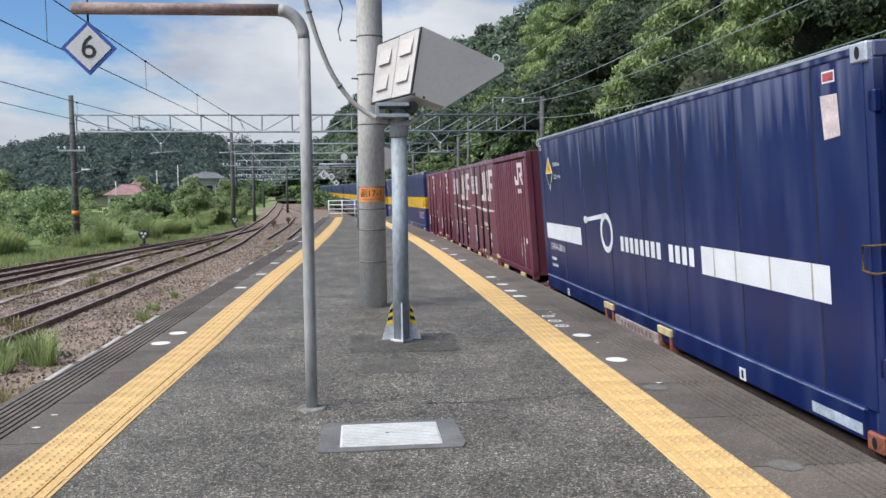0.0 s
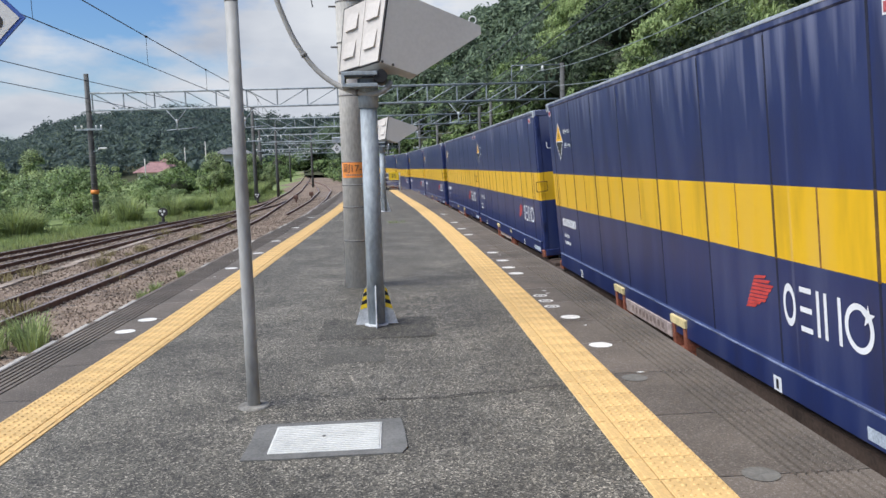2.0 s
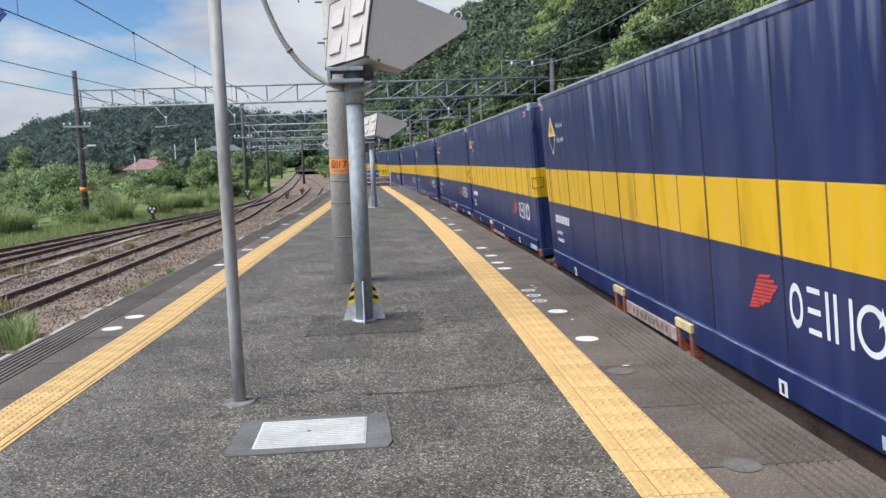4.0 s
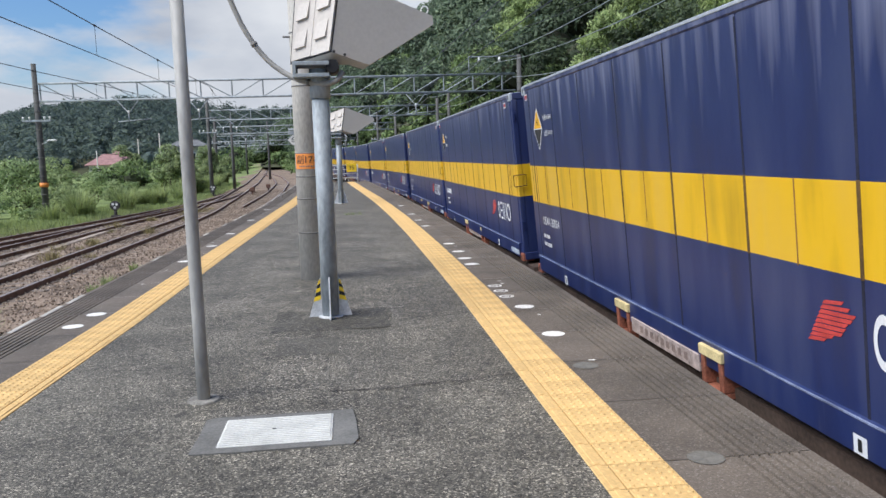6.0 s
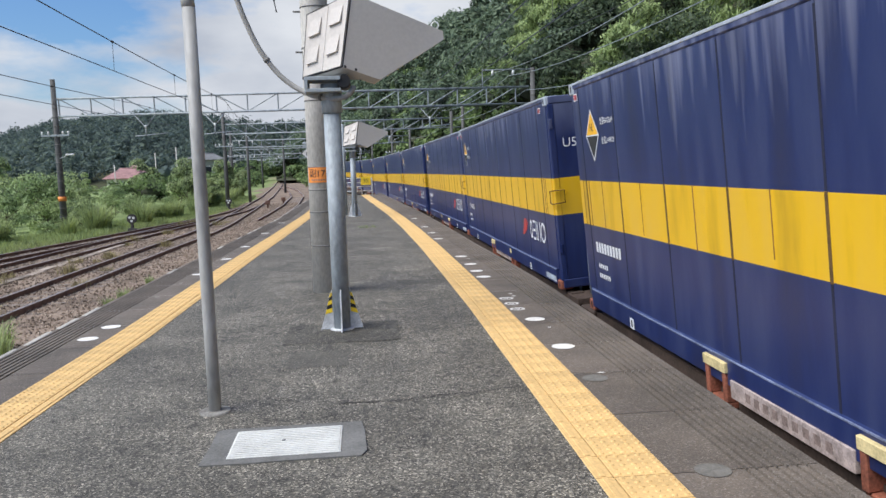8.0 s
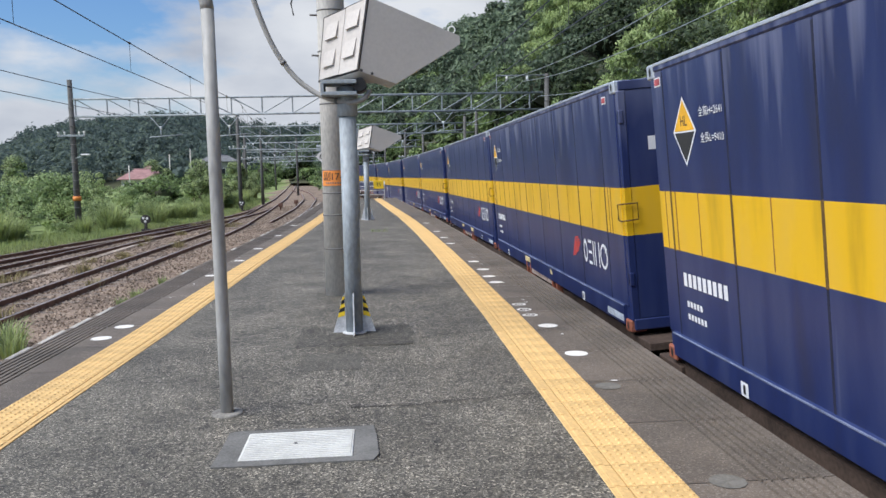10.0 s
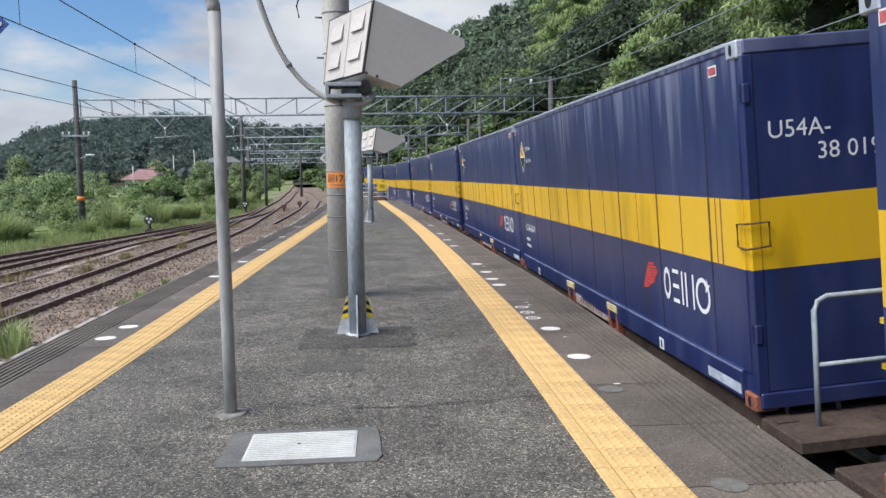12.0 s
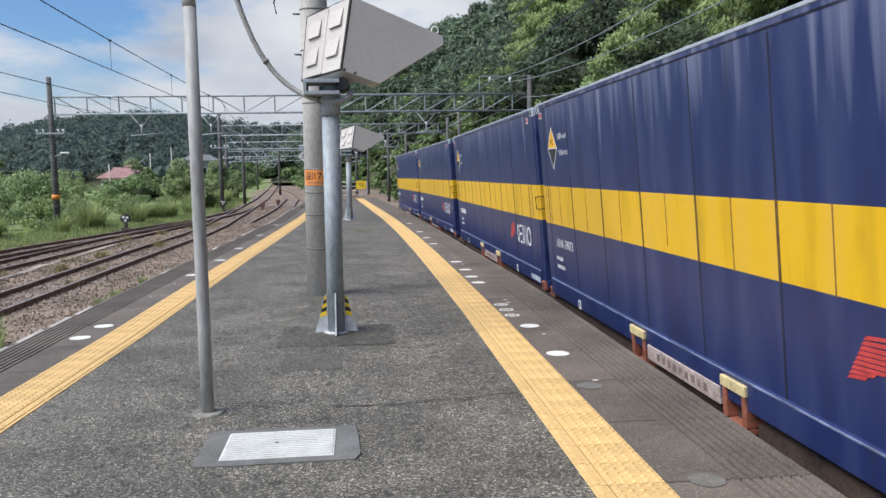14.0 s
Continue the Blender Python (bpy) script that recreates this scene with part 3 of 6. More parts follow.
def markings():
    bm = bmesh.new()
    disc(bm, 0, 0, 0.004, 0.1, 24)
    dot = tagged(new("floor_marking", mesh_of("floor_marking", bm, M_DOTWHITE)), "round white boarding mark painted on the platform edge", "floor marking", "boarding marks")
    spots = [(1.55, 6.9), (1.565, 8.14), (1.5, 11.3), (1.49, 11.92), (1.51, 12.74), (1.49, 13.82), (1.4, 17.14), (1.38, 18.6), (1.36, 20.4), (1.3, 23.5),
             (-2.92, 8.35), (-2.87, 8.94), (-2.76, 13.04), (-2.66, 15.06), (-2.635, 17.24), (-2.6, 20.5), (-2.55, 24)]
    for k, (x, y) in enumerate(spots):
        if k:
            copy_thing(dot, pose(x, y, 0))
        else:
            dot.matrix_basis = pose(x, y, 0)
    # worn letters in rings, and faded discs
    for y in (8.75, 9.1, 9.45):
        bm = bmesh.new()
        ring(bm, 0, 0, 0.004, 0.055, 0.085)
        ring(bm, 0, 0, 0.004, 0.012, 0.03)
        ob = tagged(new("ring_marking", mesh_of("ring_marking", bm, M_DOTWHITE)), "worn white ring mark painted on the platform edge", "floor marking", "ring marks")
        ob.matrix_basis = pose(1.5, y, 0)
    for x, y in ((1.53, 5.85), (1.62, 4.0)):
        bm = bmesh.new()
        disc(bm, 0, 0, 0.004, 0.095, 24)
        ob = tagged(new("faded_marking", mesh_of("faded_marking", bm, M_FADED)), "faded grey boarding mark almost worn off the platform", "floor marking", "faded marks")
        ob.matrix_basis = pose(x, y, 0)
    rng = random.Random(5)
    for k in range(16):
        bm = bmesh.new()
        disc(bm, 0, 0, 0.004, 0.018 + 0.014 * rng.random(), 7, ry=0.012 + 0.01 * rng.random())
        side = rng.random() < 0.5
        y = 4 + rng.random() * 12
        ob = tagged(new("paint_fleck", mesh_of("paint_fleck", bm, M_DOTWHITE)), "small white fleck of paint on the platform edge", "floor marking", "paint flecks")
        ob.matrix_basis = pose((tac_r(y) + 0.42) if side else tac_l(y) - 0.42, y, 0)


def patches():
    rng = random.Random(9)

    def blot(name, x0, x1, y0, y1, label, material, z):
        bm = bmesh.new()
        n = 9
        pts = [(x0 + (x1 - x0) * k / n, y0) for k in range(n)] + [(x1, y0 + (y1 - y0) * k / n) for k in range(n)]
        pts += [(x1 - (x1 - x0) * k / n, y1) for k in range(n)] + [(x0, y1 - (y1 - y0) * k / n) for k in range(n)]
        bm.faces.new([bm.verts.new((x + rng.uniform(-0.014, 0.014), y + rng.uniform(-0.014, 0.014), z)) for x, y in pts])
        solid(name, bm, material, label, "paving")

    blot("repair_patch", -0.93, 0.17, 7.5, 8.45, "dark asphalt repair patch round the lamp post foot", M_PATCH, 0.0145)
    blot("repair_patch", -0.82, -0.3, 6.62, 7.2, "small smooth asphalt repair patch", M_PATCHPALE, 0.0145)
    # long crack
    bm = bmesh.new()
    x, y = -0.35, 5.55
    left, right = [], []
    while x < 0.95:
        w = 0.004 + 0.004 * rng.random()
        left.append(bm.verts.new((x, y + w, 0.0165)))
        right.append(bm.verts.new((x, y - w, 0.0165)))
        x += 0.05
        y += rng.uniform(-0.01, 0.022)
    for k in range(len(left) - 1):
        bm.faces.new((left[k], right[k], right[k + 1], left[k + 1]))
    solid("crack", bm, M_GROOVE, "thin dark crack across the asphalt", "paving")


def access_cover():
    root = thing("access_cover", "white ribbed access cover in a grey concrete surround", "manhole cover", pose(-0.635, 4.83, 0.012))
    bm = bmesh.new()
    pts = [(-0.46, -0.30), (-0.2, -0.31), (0.1, -0.30), (0.44, -0.30), (0.47, -0.22), (0.46, 0.1), (0.44, 0.31), (0.1, 0.305), (-0.4, 0.31), (-0.455, 0.28), (-0.45, 0.0)]
    prism(bm, pts, "z", -0.02, 0.008)
    part("surround", bm, M_FRAMECON, root, "dark grey concrete surround")
    bm = bmesh.new()
    box(bm, -0.322, 0.322, -0.228, 0.228, 0.0, 0.014, 0.003)
    part("plate", bm, M_COVER, root, "white ribbed plate")
    for k in range(14):
        bm = bmesh.new()
        y = -0.205 + k * 0.0315
        box(bm, -0.312, 0.312, y - 0.009, y + 0.009, 0.014, 0.02, 0.003)
        part("rib", bm, M_COVER, root)
    bm = bmesh.new()
    disc(bm, -0.02, 0.0, 0.0212, 0.012, 10)
    part("lifting_hole", bm, M_BLACK, root)


def stop_sign():
    """Bent pole that hangs a diamond stop mark over the track."""
    root = thing("stop_marker", "grey bent pole with a hanging blue-edged diamond sign", "sign", pose(-1.183, 5.56, 0))
    bm = bmesh.new()
    tube(bm, [(0, 0, 0), (0, 0, 0.6), (0, 0, 1.6), (0, 0, 2.68)], 0.043, 14)
    part("pole", bm, M_GREYPOLE, root)
    bm = bmesh.new()
    bend = [(-0.17 + 0.17 * math.cos(a), 0, 2.68 + 0.2 * math.sin(a)) for a in np.linspace(0, math.pi / 2, 8)]
    tube(bm, bend, 0.043, 14)
    part("bend", bm, M_GREYPOLE, root)
    bm = bmesh.new()
    tube(bm, [(-0.17, 0, 2.88), (-0.8, 0, 2.878), (-1.57, 0, 2.875)], 0.041, 14)
    part("arm", bm, M_RUSTPOLE, root, "rusty brown arm")
    bm = bmesh.new()
    tube(bm, [(0, 0, 0), (0, 0, 0.025)], 0.115, 18, 0.1)
    part("foot", bm, M_FOOT, root, "round dusty concrete foot")
    bm = bmesh.new()
    tube(bm, [(-1.47, 0, 2.95), (-1.47, 0, 2.78)], 0.008, 6)
    part("hanger", bm, M_STEELDARK, root)
    bm = bmesh.new()
    s = 0.185
    prism(bm, [(-1.47 - s, 2.605), (-1.47, 2.605 - s), (-1.47 + s, 2.605), (-1.47, 2.605 + s)], "y", -0.008, 0.008)
    board = part("board", bm, M_SIGNBLUE, root, "blue-edged diamond board")
    bm = bmesh.new()
    s = 0.152
    prism(bm, [(-1.47 - s, 2.605), (-1.47, 2.605 - s), (-1.47 + s, 2.605), (-1.47, 2.605 + s)], "y", -0.012, 0.0)
    part("face", bm, M_SIGNWHITE, board, "white sign face")
    lettering("numeral", "6", 0.165, M_INK, board, pose(-1.47, -0.0145, 2.605, 90, 0, 0), "black numeral 6")


def catenary_pole(x, y, h, r, sign=False):
    root = thing("utility_pole", "weathered round concrete pole standing on the platform" if sign else "weathered concrete pole beside the tracks", "pole", pose(x, y, 0))
    bm = bmesh.new()
    tube(bm, [(0, 0, -0.02 if sign else rail_z(y) - 0.3), (0, 0, h * 0.33), (0, 0, h * 0.66), (0, 0, h)], r, 20, r * 0.84)
    part("shaft", bm, M_CONCRETE, root)
    for z in ((0.62, 1.05, 1.33, 1.62, 2.45, 3.1, 3.6, 4.3) if sign else (2.0, 3.4)):
        bm = bmesh.new()
        rr = r - (r * 0.16) * z / h + 0.004
        tube(bm, [(0, 0, z - 0.008), (0, 0, z + 0.008)], rr, 20)
        part("band", bm, M_STEELGREY, root, "thin steel band")
    if sign:
        for z, a in ((3.05, 200), (3.55, 190), (2.75, 10), (3.3, 0)):
            bm = bmesh.new()
            c, s = math.cos(radians(a)), math.sin(radians(a))
            tube(bm, [(c * 0.14, s * 0.14, z), (c * 0.26, s * 0.26, z)], 0.012, 8)
            part("step_bolt", bm, M_STEELGREY, root)
        bm = bmesh.new()
        rr = r - r * 0.16 * 1.5 / h + 0.008
        arc = [(-90 + d) for d in range(-62, 63, 4)]
        lo = [bm.verts.new((rr * math.cos(radians(a)), rr * math.sin(radians(a)), 1.425)) for a in arc]
        hi = [bm.verts.new((rr * math.cos(radians(a)), rr * math.sin(radians(a)), 1.615)) for a in arc]
        for k in range(len(arc) - 1):
            bm.faces.new((lo[k], lo[k + 1], hi[k + 1], hi[k]))
        plate = part("number_plate", bm, M_SIGNORANGE, root, "orange pole number plate")
        for text, off in (("副", -0.115), ("17-1", 0.04)):
            me = writing(text, 0.085)
            for v in me.vertices:
                a = (v.co.x + off) / rr - math.pi / 2
                v.co = Vector(((rr + 0.003) * math.cos(a), (rr + 0.003) * math.sin(a), 1.535 + v.co.y))
            me.materials.clear()
            me.materials.append(M_INK)
            piece("plate_text", me, plate)
        bm = bmesh.new()
        for k in range(9):
            a0 = -math.pi / 2 - 0.72 + k * 0.165
            vs = [bm.verts.new(((rr + 0.003) * math.cos(a), (rr + 0.003) * math.sin(a), z)) for a, z in ((a0, 1.45), (a0 + 0.11, 1.45), (a0 + 0.11, 1.468), (a0, 1.468))]
            bm.faces.new(vs)
        part("small_print", bm, M_RUSTPOLE, plate)
    return root


def floodlight(x, y, near=True, low=0.0):
    """Sheet-metal floodlight housing on a steel post with gusset feet."""
    root = thing("floodlight", "beige wedge-shaped floodlight housing on a galvanised steel post", "floodlight", pose(x, y, 0), "platform floodlights")
    bm = bmesh.new()
    tube(bm, [(0, 0, 0), (0, 0, 1.1), (0, 0, 2.2 - low)], 0.083, 18)
    part("post", bm, M_GALV, root)
    bm = bmesh.new()
    tube(bm, [(0, 0, 2.14 - low), (0, 0, 2.42 - low)], 0.098, 18)
    part("collar", bm, M_GALV, root)
    for a in (0, 90, 180, 270):
        bm = bmesh.new()
        prism(bm, [(0.078, 0.02), (0.21, 0.02), (0.165, 0.16), (0.115, 0.36), (0.085, 0.42)], "y", -0.006, 0.006)
        g = part("gusset", bm, M_PALEGALV, root)
        g.matrix_basis = pose(0, 0, 0, 0, 0, a)
        if near and a in (0, 180):
            for k, (z0, z1) in enumerate(((0.17, 0.215), (0.215, 0.255), (0.255, 0.295), (0.295, 0.335), (0.335, 0.37))):
                bm = bmesh.new()
                w = lambda z: 0.163 - (z - 0.16) * 0.25
                sk = 0.02
                prism(bm, [(0.09, z0 + sk), (w(z0), z0), (w(z1), z1), (0.09, z1 + sk)], "y", -0.0085, 0.0085)
                part("hazard_stripe", bm, M_BLACK if k % 2 else M_SIGNYELLOW, g)
    bm = bmesh.new()
    tube(bm, [(0, 0, 0.0), (0, 0, 0.03)], 0.12, 18)
    part("base_plate", bm, M_PALEGALV, root)
    # saddle
    bm = bmesh.new()
    box(bm, -0.24, 0.1, -0.19, 0.16, 2.44 - low, 2.475 - low, 0.004)
    box(bm, -0.24, 0.1, -0.19, 0.16, 2.33 - low, 2.365 - low, 0.004)
    box(bm, -0.24, -0.21, -0.19, 0.16, 2.365 - low, 2.44 - low)
    part("saddle", bm, M_GALV, root)
    bm = bmesh.new()
    tube(bm, [(0.13, -0.17, 2.43 - low), (0.13, 0.2, 2.43 - low)], 0.062, 14)
    part("pivot", bm, M_BLACK, root, "black pivot drum")
    # housing: side outline in x-z, lens face toward +x, back door toward the viewer's side
    head = new("housing")
    head.parent = root
    head.matrix_basis = pose(-0.04, 0.0, 2.5 - low, 0, 0, 0)
    # back door corners (bl, br) slope across; the side sheet runs from the door's edge to the tip
    A0, A1 = Vector((-0.235, 0.24, -0.01)), Vector((-0.16, 0.24, 0.62))
    B0, B1 = Vector((0.17, -0.168, 0.055)), Vector((0.285, -0.139, 0.74))
    T0, T1, L0 = Vector((1.16, 0.08, 0.33)), Vector((1.155, 0.079, 0.41)), Vector((0.52, -0.08, -0.06))
    back = Vector((-0.06, 0.5, 0.0))
    bm = bmesh.new()
    near_v = [bm.verts.new(v) for v in (B0, L0, T0, T1, B1)]
    far_v = [bm.verts.new(v + back * 0.9) for v in (B0, L0, T0, T1, B1)]
    door_v = [bm.verts.new(A0), bm.verts.new(A1)]
    for tri in ((0, 1, 4), (1, 3, 4), (1, 2, 3)):
        bm.faces.new([near_v[q] for q in tri])
    for i in range(1, 4):
        bm.faces.new((near_v[i], near_v[i + 1], far_v[i + 1], far_v[i]))
    bm.faces.new((near_v[4], door_v[1], far_v[4]))
    bm.faces.new((near_v[0], near_v[1], far_v[1], far_v[0], door_v[0]))
    bm.faces.new((door_v[0], far_v[0], far_v[4], door_v[1]))
    bm.faces.new(far_v)
    bm.faces.new((near_v[0], near_v[4], door_v[1], door_v[0]))
    part("side_sheet", bm, M_BEIGESIDE, head, "smooth grey-beige side sheet")
    # door with two leaves and four vents, in the plane A0 A1 B1 B0
    u, v = (B0 - A0), (A1 - A0)
    nrm = u.cross(v).normalized()
    if nrm.y > 0:
        nrm = -nrm

    def on(a, b, lift):
        lo, hi = A0.lerp(B0, a), A1.lerp(B1, a)
        return lo.lerp(hi, b) + nrm * lift

    def slab(name, a0, a1, b0, b1, l0, l1, material, label="", l1top=None):
        bm = bmesh.new()
        lt = l1 if l1top is None else l1top
        lo = [bm.verts.new(on(a, b, l0)) for a, b in ((a0, b0), (a1, b0), (a1, b1), (a0, b1))]
        hi = [bm.verts.new(on(a, b, q)) for a, b, q in ((a0, b0, l1), (a1, b0, l1), (a1, b1, lt), (a0, b1, lt))]
        bm.faces.new(hi)
        for k in range(4):
            bm.faces.new((lo[k], lo[(k + 1) % 4], hi[(k + 1) % 4], hi[k]))
        return part(name, bm, material, head, label)

    slab("door_rim", 0.0, 1.0, 0.0, 1.0, 0.0, 0.012, M_STEELDARK, "dark rim of the door")
    slab("door_leaf", 0.05, 0.535, 0.03, 0.965, 0.012, 0.028, M_BEIGE, "beige door leaf")
    slab("door_leaf", 0.545, 0.985, 0.02, 0.975, 0.012, 0.028, M_BEIGE, "beige door leaf")
    for a0, a1, b0 in ((0.14, 0.4, 0.60), (0.14, 0.4, 0.19), (0.62, 0.88, 0.64), (0.62, 0.88, 0.23)):
        slab("vent_hood", a0, a1, b0, b0 + 0.24, 0.028, 0.05, M_BEIGE, "sloping vent hood", 0.03)
    bm = bmesh.new()
    for k in range(12):
        a, b = 2 * math.pi * k / 12, 2 * math.pi * (k + 1) / 12
        tube(bm, [(1.08 + 0.035 * math.cos(a), 0.1, 0.47 + 0.035 * math.sin(a)), (1.08 + 0.035 * math.cos(b), 0.1, 0.47 + 0.035 * math.sin(b))], 0.007, 6)
    part("lifting_eye", bm, M_WHITEPAINT, head, "white lifting eye")
    for q in ((0.19, -0.165, 0.06), (0.29, -0.15, 0.03)):
        bm = bmesh.new()
        tube(bm, [q, (q[0], q[1] - 0.02, q[2])], 0.014, 8)
        part("bolt", bm, M_STEELDARK, head)
    return root


def conduit():
    """Bent conduit that drops from the overhead line to the floodlight, and the loose cable beside it."""
    root = thing("conduit", "grey bent conduit with a black cable hanging to the floodlight", "cable")
    bm = bmesh.new()
    pts = [(-1.62, 8.2, 4.7), (-1.34, 8.2, 3.6), (-1.25, 8.2, 3.27), (-1.17, 8.2, 3.03), (-1.055, 8.2, 2.77), (-0.875, 8.2, 2.52), (-0.655, 8.15, 2.355), (-0.425, 8.05, 2.275), (-0.24, 8.0, 2.29), (-0.17, 8.05, 2.38)]
    fine = []
    for a, b, c, d in zip([pts[0]] + pts, pts, pts[1:], pts[2:] + [pts[-1]]):
        for t in (0, 0.33, 0.66):
            fine.append(tuple(0.5 * (2 * q1 + (q2 - q0) * t + (2 * q0 - 5 * q1 + 4 * q2 - q3) * t * t + (3 * q1 - q0 - 3 * q2 + q3) * t ** 3) for q0, q1, q2, q3 in zip(a, b, c, d)))
    tube(bm, fine + [pts[-1]], 0.026, 10)
    part("pipe", bm, M_CONDUIT, root)
    for k in (4, 13, 20):
        bm = bmesh.new()
        a, b = Vector(fine[k]), Vector(fine[k + 1])
        tube(bm, [a, a.lerp(b, 0.3)], 0.033, 10)
        part("clip", bm, M_STEELGREY, root)
    bm = bmesh.new()
    cab = [(-1.0 + 0.03 * math.sin(k * 1.7), 9.6, 4.8 - 0.13 * k) for k in range(12)]
    tube(bm, cab, 0.009, 5)
    part("loose_cable", bm, M_BLACK, root)


platform()
tactile_strip(1, tac_r)
tactile_strip(-1, tac_l)
markings()
patches()
access_cover()
stop_sign()
catenary_pole(-0.64, 10.62, 9.0, 0.183, sign=True)
floodlight(-0.39, 8.12)
far_light = floodlight(-0.42, 25.4, near=False, low=0.32)
conduit()


# ---- tracks ----
def track(name, cx, y0, y1, label, z_of=rail_z, lean_of=None, near=(0, 60)):
    root = tagged(thing(name, label, "railway track"), kind="structure")
    ys = list(np.arange(y0, y1 + 0.1, 2.0))
    for side in (-0.555, 0.555):
        for nm, material, w, a, b in (("rail", M_RAIL, 0.045, -0.15, -0.012), ("rail_head", M_RAILHEAD, 0.032, -0.012, 0.0)):
            bm = bmesh.new()
            rows = []
            for y in ys:
                x, z = cx(y) + side, z_of(y) + (0 if lean_of is None else side * math.sin(lean_of(y)))
                rows.append([bm.verts.new(c) for c in ((x - w, y, z + a), (x - w, y, z + b), (x + w, y, z + b), (x + w, y, z + a))])
            for r0, r1 in zip(rows, rows[1:]):
                for k in range(3):
                    bm.faces.new((r0[k], r0[k + 1], r1[k + 1], r1[k]))
            bm.faces.new(rows[0])
            bm.faces.new(rows[-1][::-1])
            part(nm, bm, material, root)
    bm = bmesh.new()
    box(bm, -1.0, 1.0, -0.11, 0.11, -0.16, 0.0, 0.012)
    me = mesh_of("sleeper", bm, M_SLEEPER)
    rng = random.Random(len(name) + int(cx(10) * 7))
    y = near[0]
    while y < min(near[1], y1):
        h = -math.atan(cx(y + 1) - cx(y)) + rng.uniform(-0.02, 0.02)
        piece("sleeper", me, root, Matrix.Translation((cx(y), y, z_of(y) - 0.112 + rng.uniform(-0.015, 0.01))) @ Matrix.Rotation(h, 4, "Z"))
        y += 0.62
    return root


track("track_siding", t0_x, 44, 118, "rusty siding track curving away beyond the platform", near=(44, 78))
track("track_middle", t1_x, -30, 200, "rusty railway track on brown ballast", near=(2, 66))
track("track_outer", t2_x, -30, 60, "rusty outer railway track that joins the middle one", near=(2, 56))
track("track_turnout", t3_x, -30, 52, "rusty turnout rails joining the outer track", near=(4, 46))
main_x = lambda y: train_edge(y)[0] + 1.22
track("track_main", main_x, -60, 338, "main line track under the freight train", z_of=lambda y: train_edge(y)[1] - 0.98, near=(-6, 60))


def ballast_stones():
    rng = np.random.default_rng(4)
    n = 60000
    y = 6 + 60 * rng.random(n) ** 1.3
    x = -13.8 + 10.2 * rng.random(n)
    keep = np.array([verge_x(y[i]) - 0.4 < x[i] < edge_l(min(y[i], 43)) - 0.05 for i in range(n)])
    x, y = x[keep], y[keep]
    z = np.array([rail_z(q) for q in y]) - 0.12 + 0.02 * rng.random(len(y))
    r = 0.016 + 0.024 * rng.random(len(y))
    shape = np.array([(1, 0, 0), (-0.3, 0.9, 0.1), (-0.6, -0.8, -0.1), (0.1, 0.1, 0.8), (0, 0, -0.6)])
    ang = 6.28 * rng.random(len(y))
    c, s = np.cos(ang), np.sin(ang)
    v = np.empty((len(y), 5, 3))
    for k, (a, b, d) in enumerate(shape):
        v[:, k, 0], v[:, k, 1], v[:, k, 2] = x + r * (a * c - b * s), y + r * (a * s + b * c), z + r * d
    f = np.array([(0, 1, 3), (1, 2, 3), (2, 0, 3), (1, 0, 4), (2, 1, 4), (0, 2, 4)])
    faces = (f[None] + 5 * np.arange(len(y))[:, None, None]).reshape(-1, 3)
    tagged(new("ballast", raw_mesh("ballast", v.reshape(-1, 3).tolist(), faces.tolist(), M_STONE)), "loose brown ballast stones between the tracks", "ballast", kind="stuff")


ballast_stones()


# ---- plants ----
def leaf_cloud(centres, radii, count, size, seed, flat=0.8, droop=0.0, hollow=0.55, wide=0.45):
    """Small bent leaves spread through lumps; returns vertices and faces."""
    rng = np.random.default_rng(seed)
    centres, radii = np.asarray(centres, float), np.asarray(radii, float)
    idx = rng.integers(0, len(centres), count) if len(centres) > 1 else np.zeros(count, int)
    d = rng.normal(size=(count, 3))
    d /= np.linalg.norm(d, axis=1)[:, None]
    d[:, 2] = np.where(d[:, 2] < -0.35, -d[:, 2], d[:, 2])
    rad = radii[idx] * (hollow + (1.12 - hollow) * rng.random(count) ** 0.6)
    p = centres[idx] + d * rad[:, None] * np.array([1, 1, flat])
    p += rng.normal(size=(count, 3)) * radii[idx][:, None] * 0.07
    nrm = d + rng.normal(size=(count, 3)) * 0.55 + np.array([0, 0, 0.35])
    nrm /= np.linalg.norm(nrm, axis=1)[:, None]
    t1 = np.cross(nrm, rng.normal(size=(count, 3)))
    t1 /= np.linalg.norm(t1, axis=1)[:, None]
    t1[:, 2] -= droop
    t2 = np.cross(nrm, t1)
    s = size * (0.6 + 0.8 * rng.random(count))[:, None]
    v = np.stack([p - t1 * s, p + t2 * s * wide, p + t1 * s, p - t2 * s * wide], 1)
    f = (np.array([[0, 1, 2, 3]]) + 4 * np.arange(count)[:, None])
    return v.reshape(-1, 3), f


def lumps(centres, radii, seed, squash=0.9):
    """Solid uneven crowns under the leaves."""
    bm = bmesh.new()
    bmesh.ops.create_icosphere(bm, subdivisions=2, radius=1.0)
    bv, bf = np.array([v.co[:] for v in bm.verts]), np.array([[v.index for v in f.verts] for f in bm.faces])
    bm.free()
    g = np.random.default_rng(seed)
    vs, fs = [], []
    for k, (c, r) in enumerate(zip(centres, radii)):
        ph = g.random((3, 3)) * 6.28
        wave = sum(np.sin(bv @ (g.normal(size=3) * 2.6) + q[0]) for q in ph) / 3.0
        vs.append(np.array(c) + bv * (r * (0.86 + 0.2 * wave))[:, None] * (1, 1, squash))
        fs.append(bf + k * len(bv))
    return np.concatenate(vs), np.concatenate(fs)


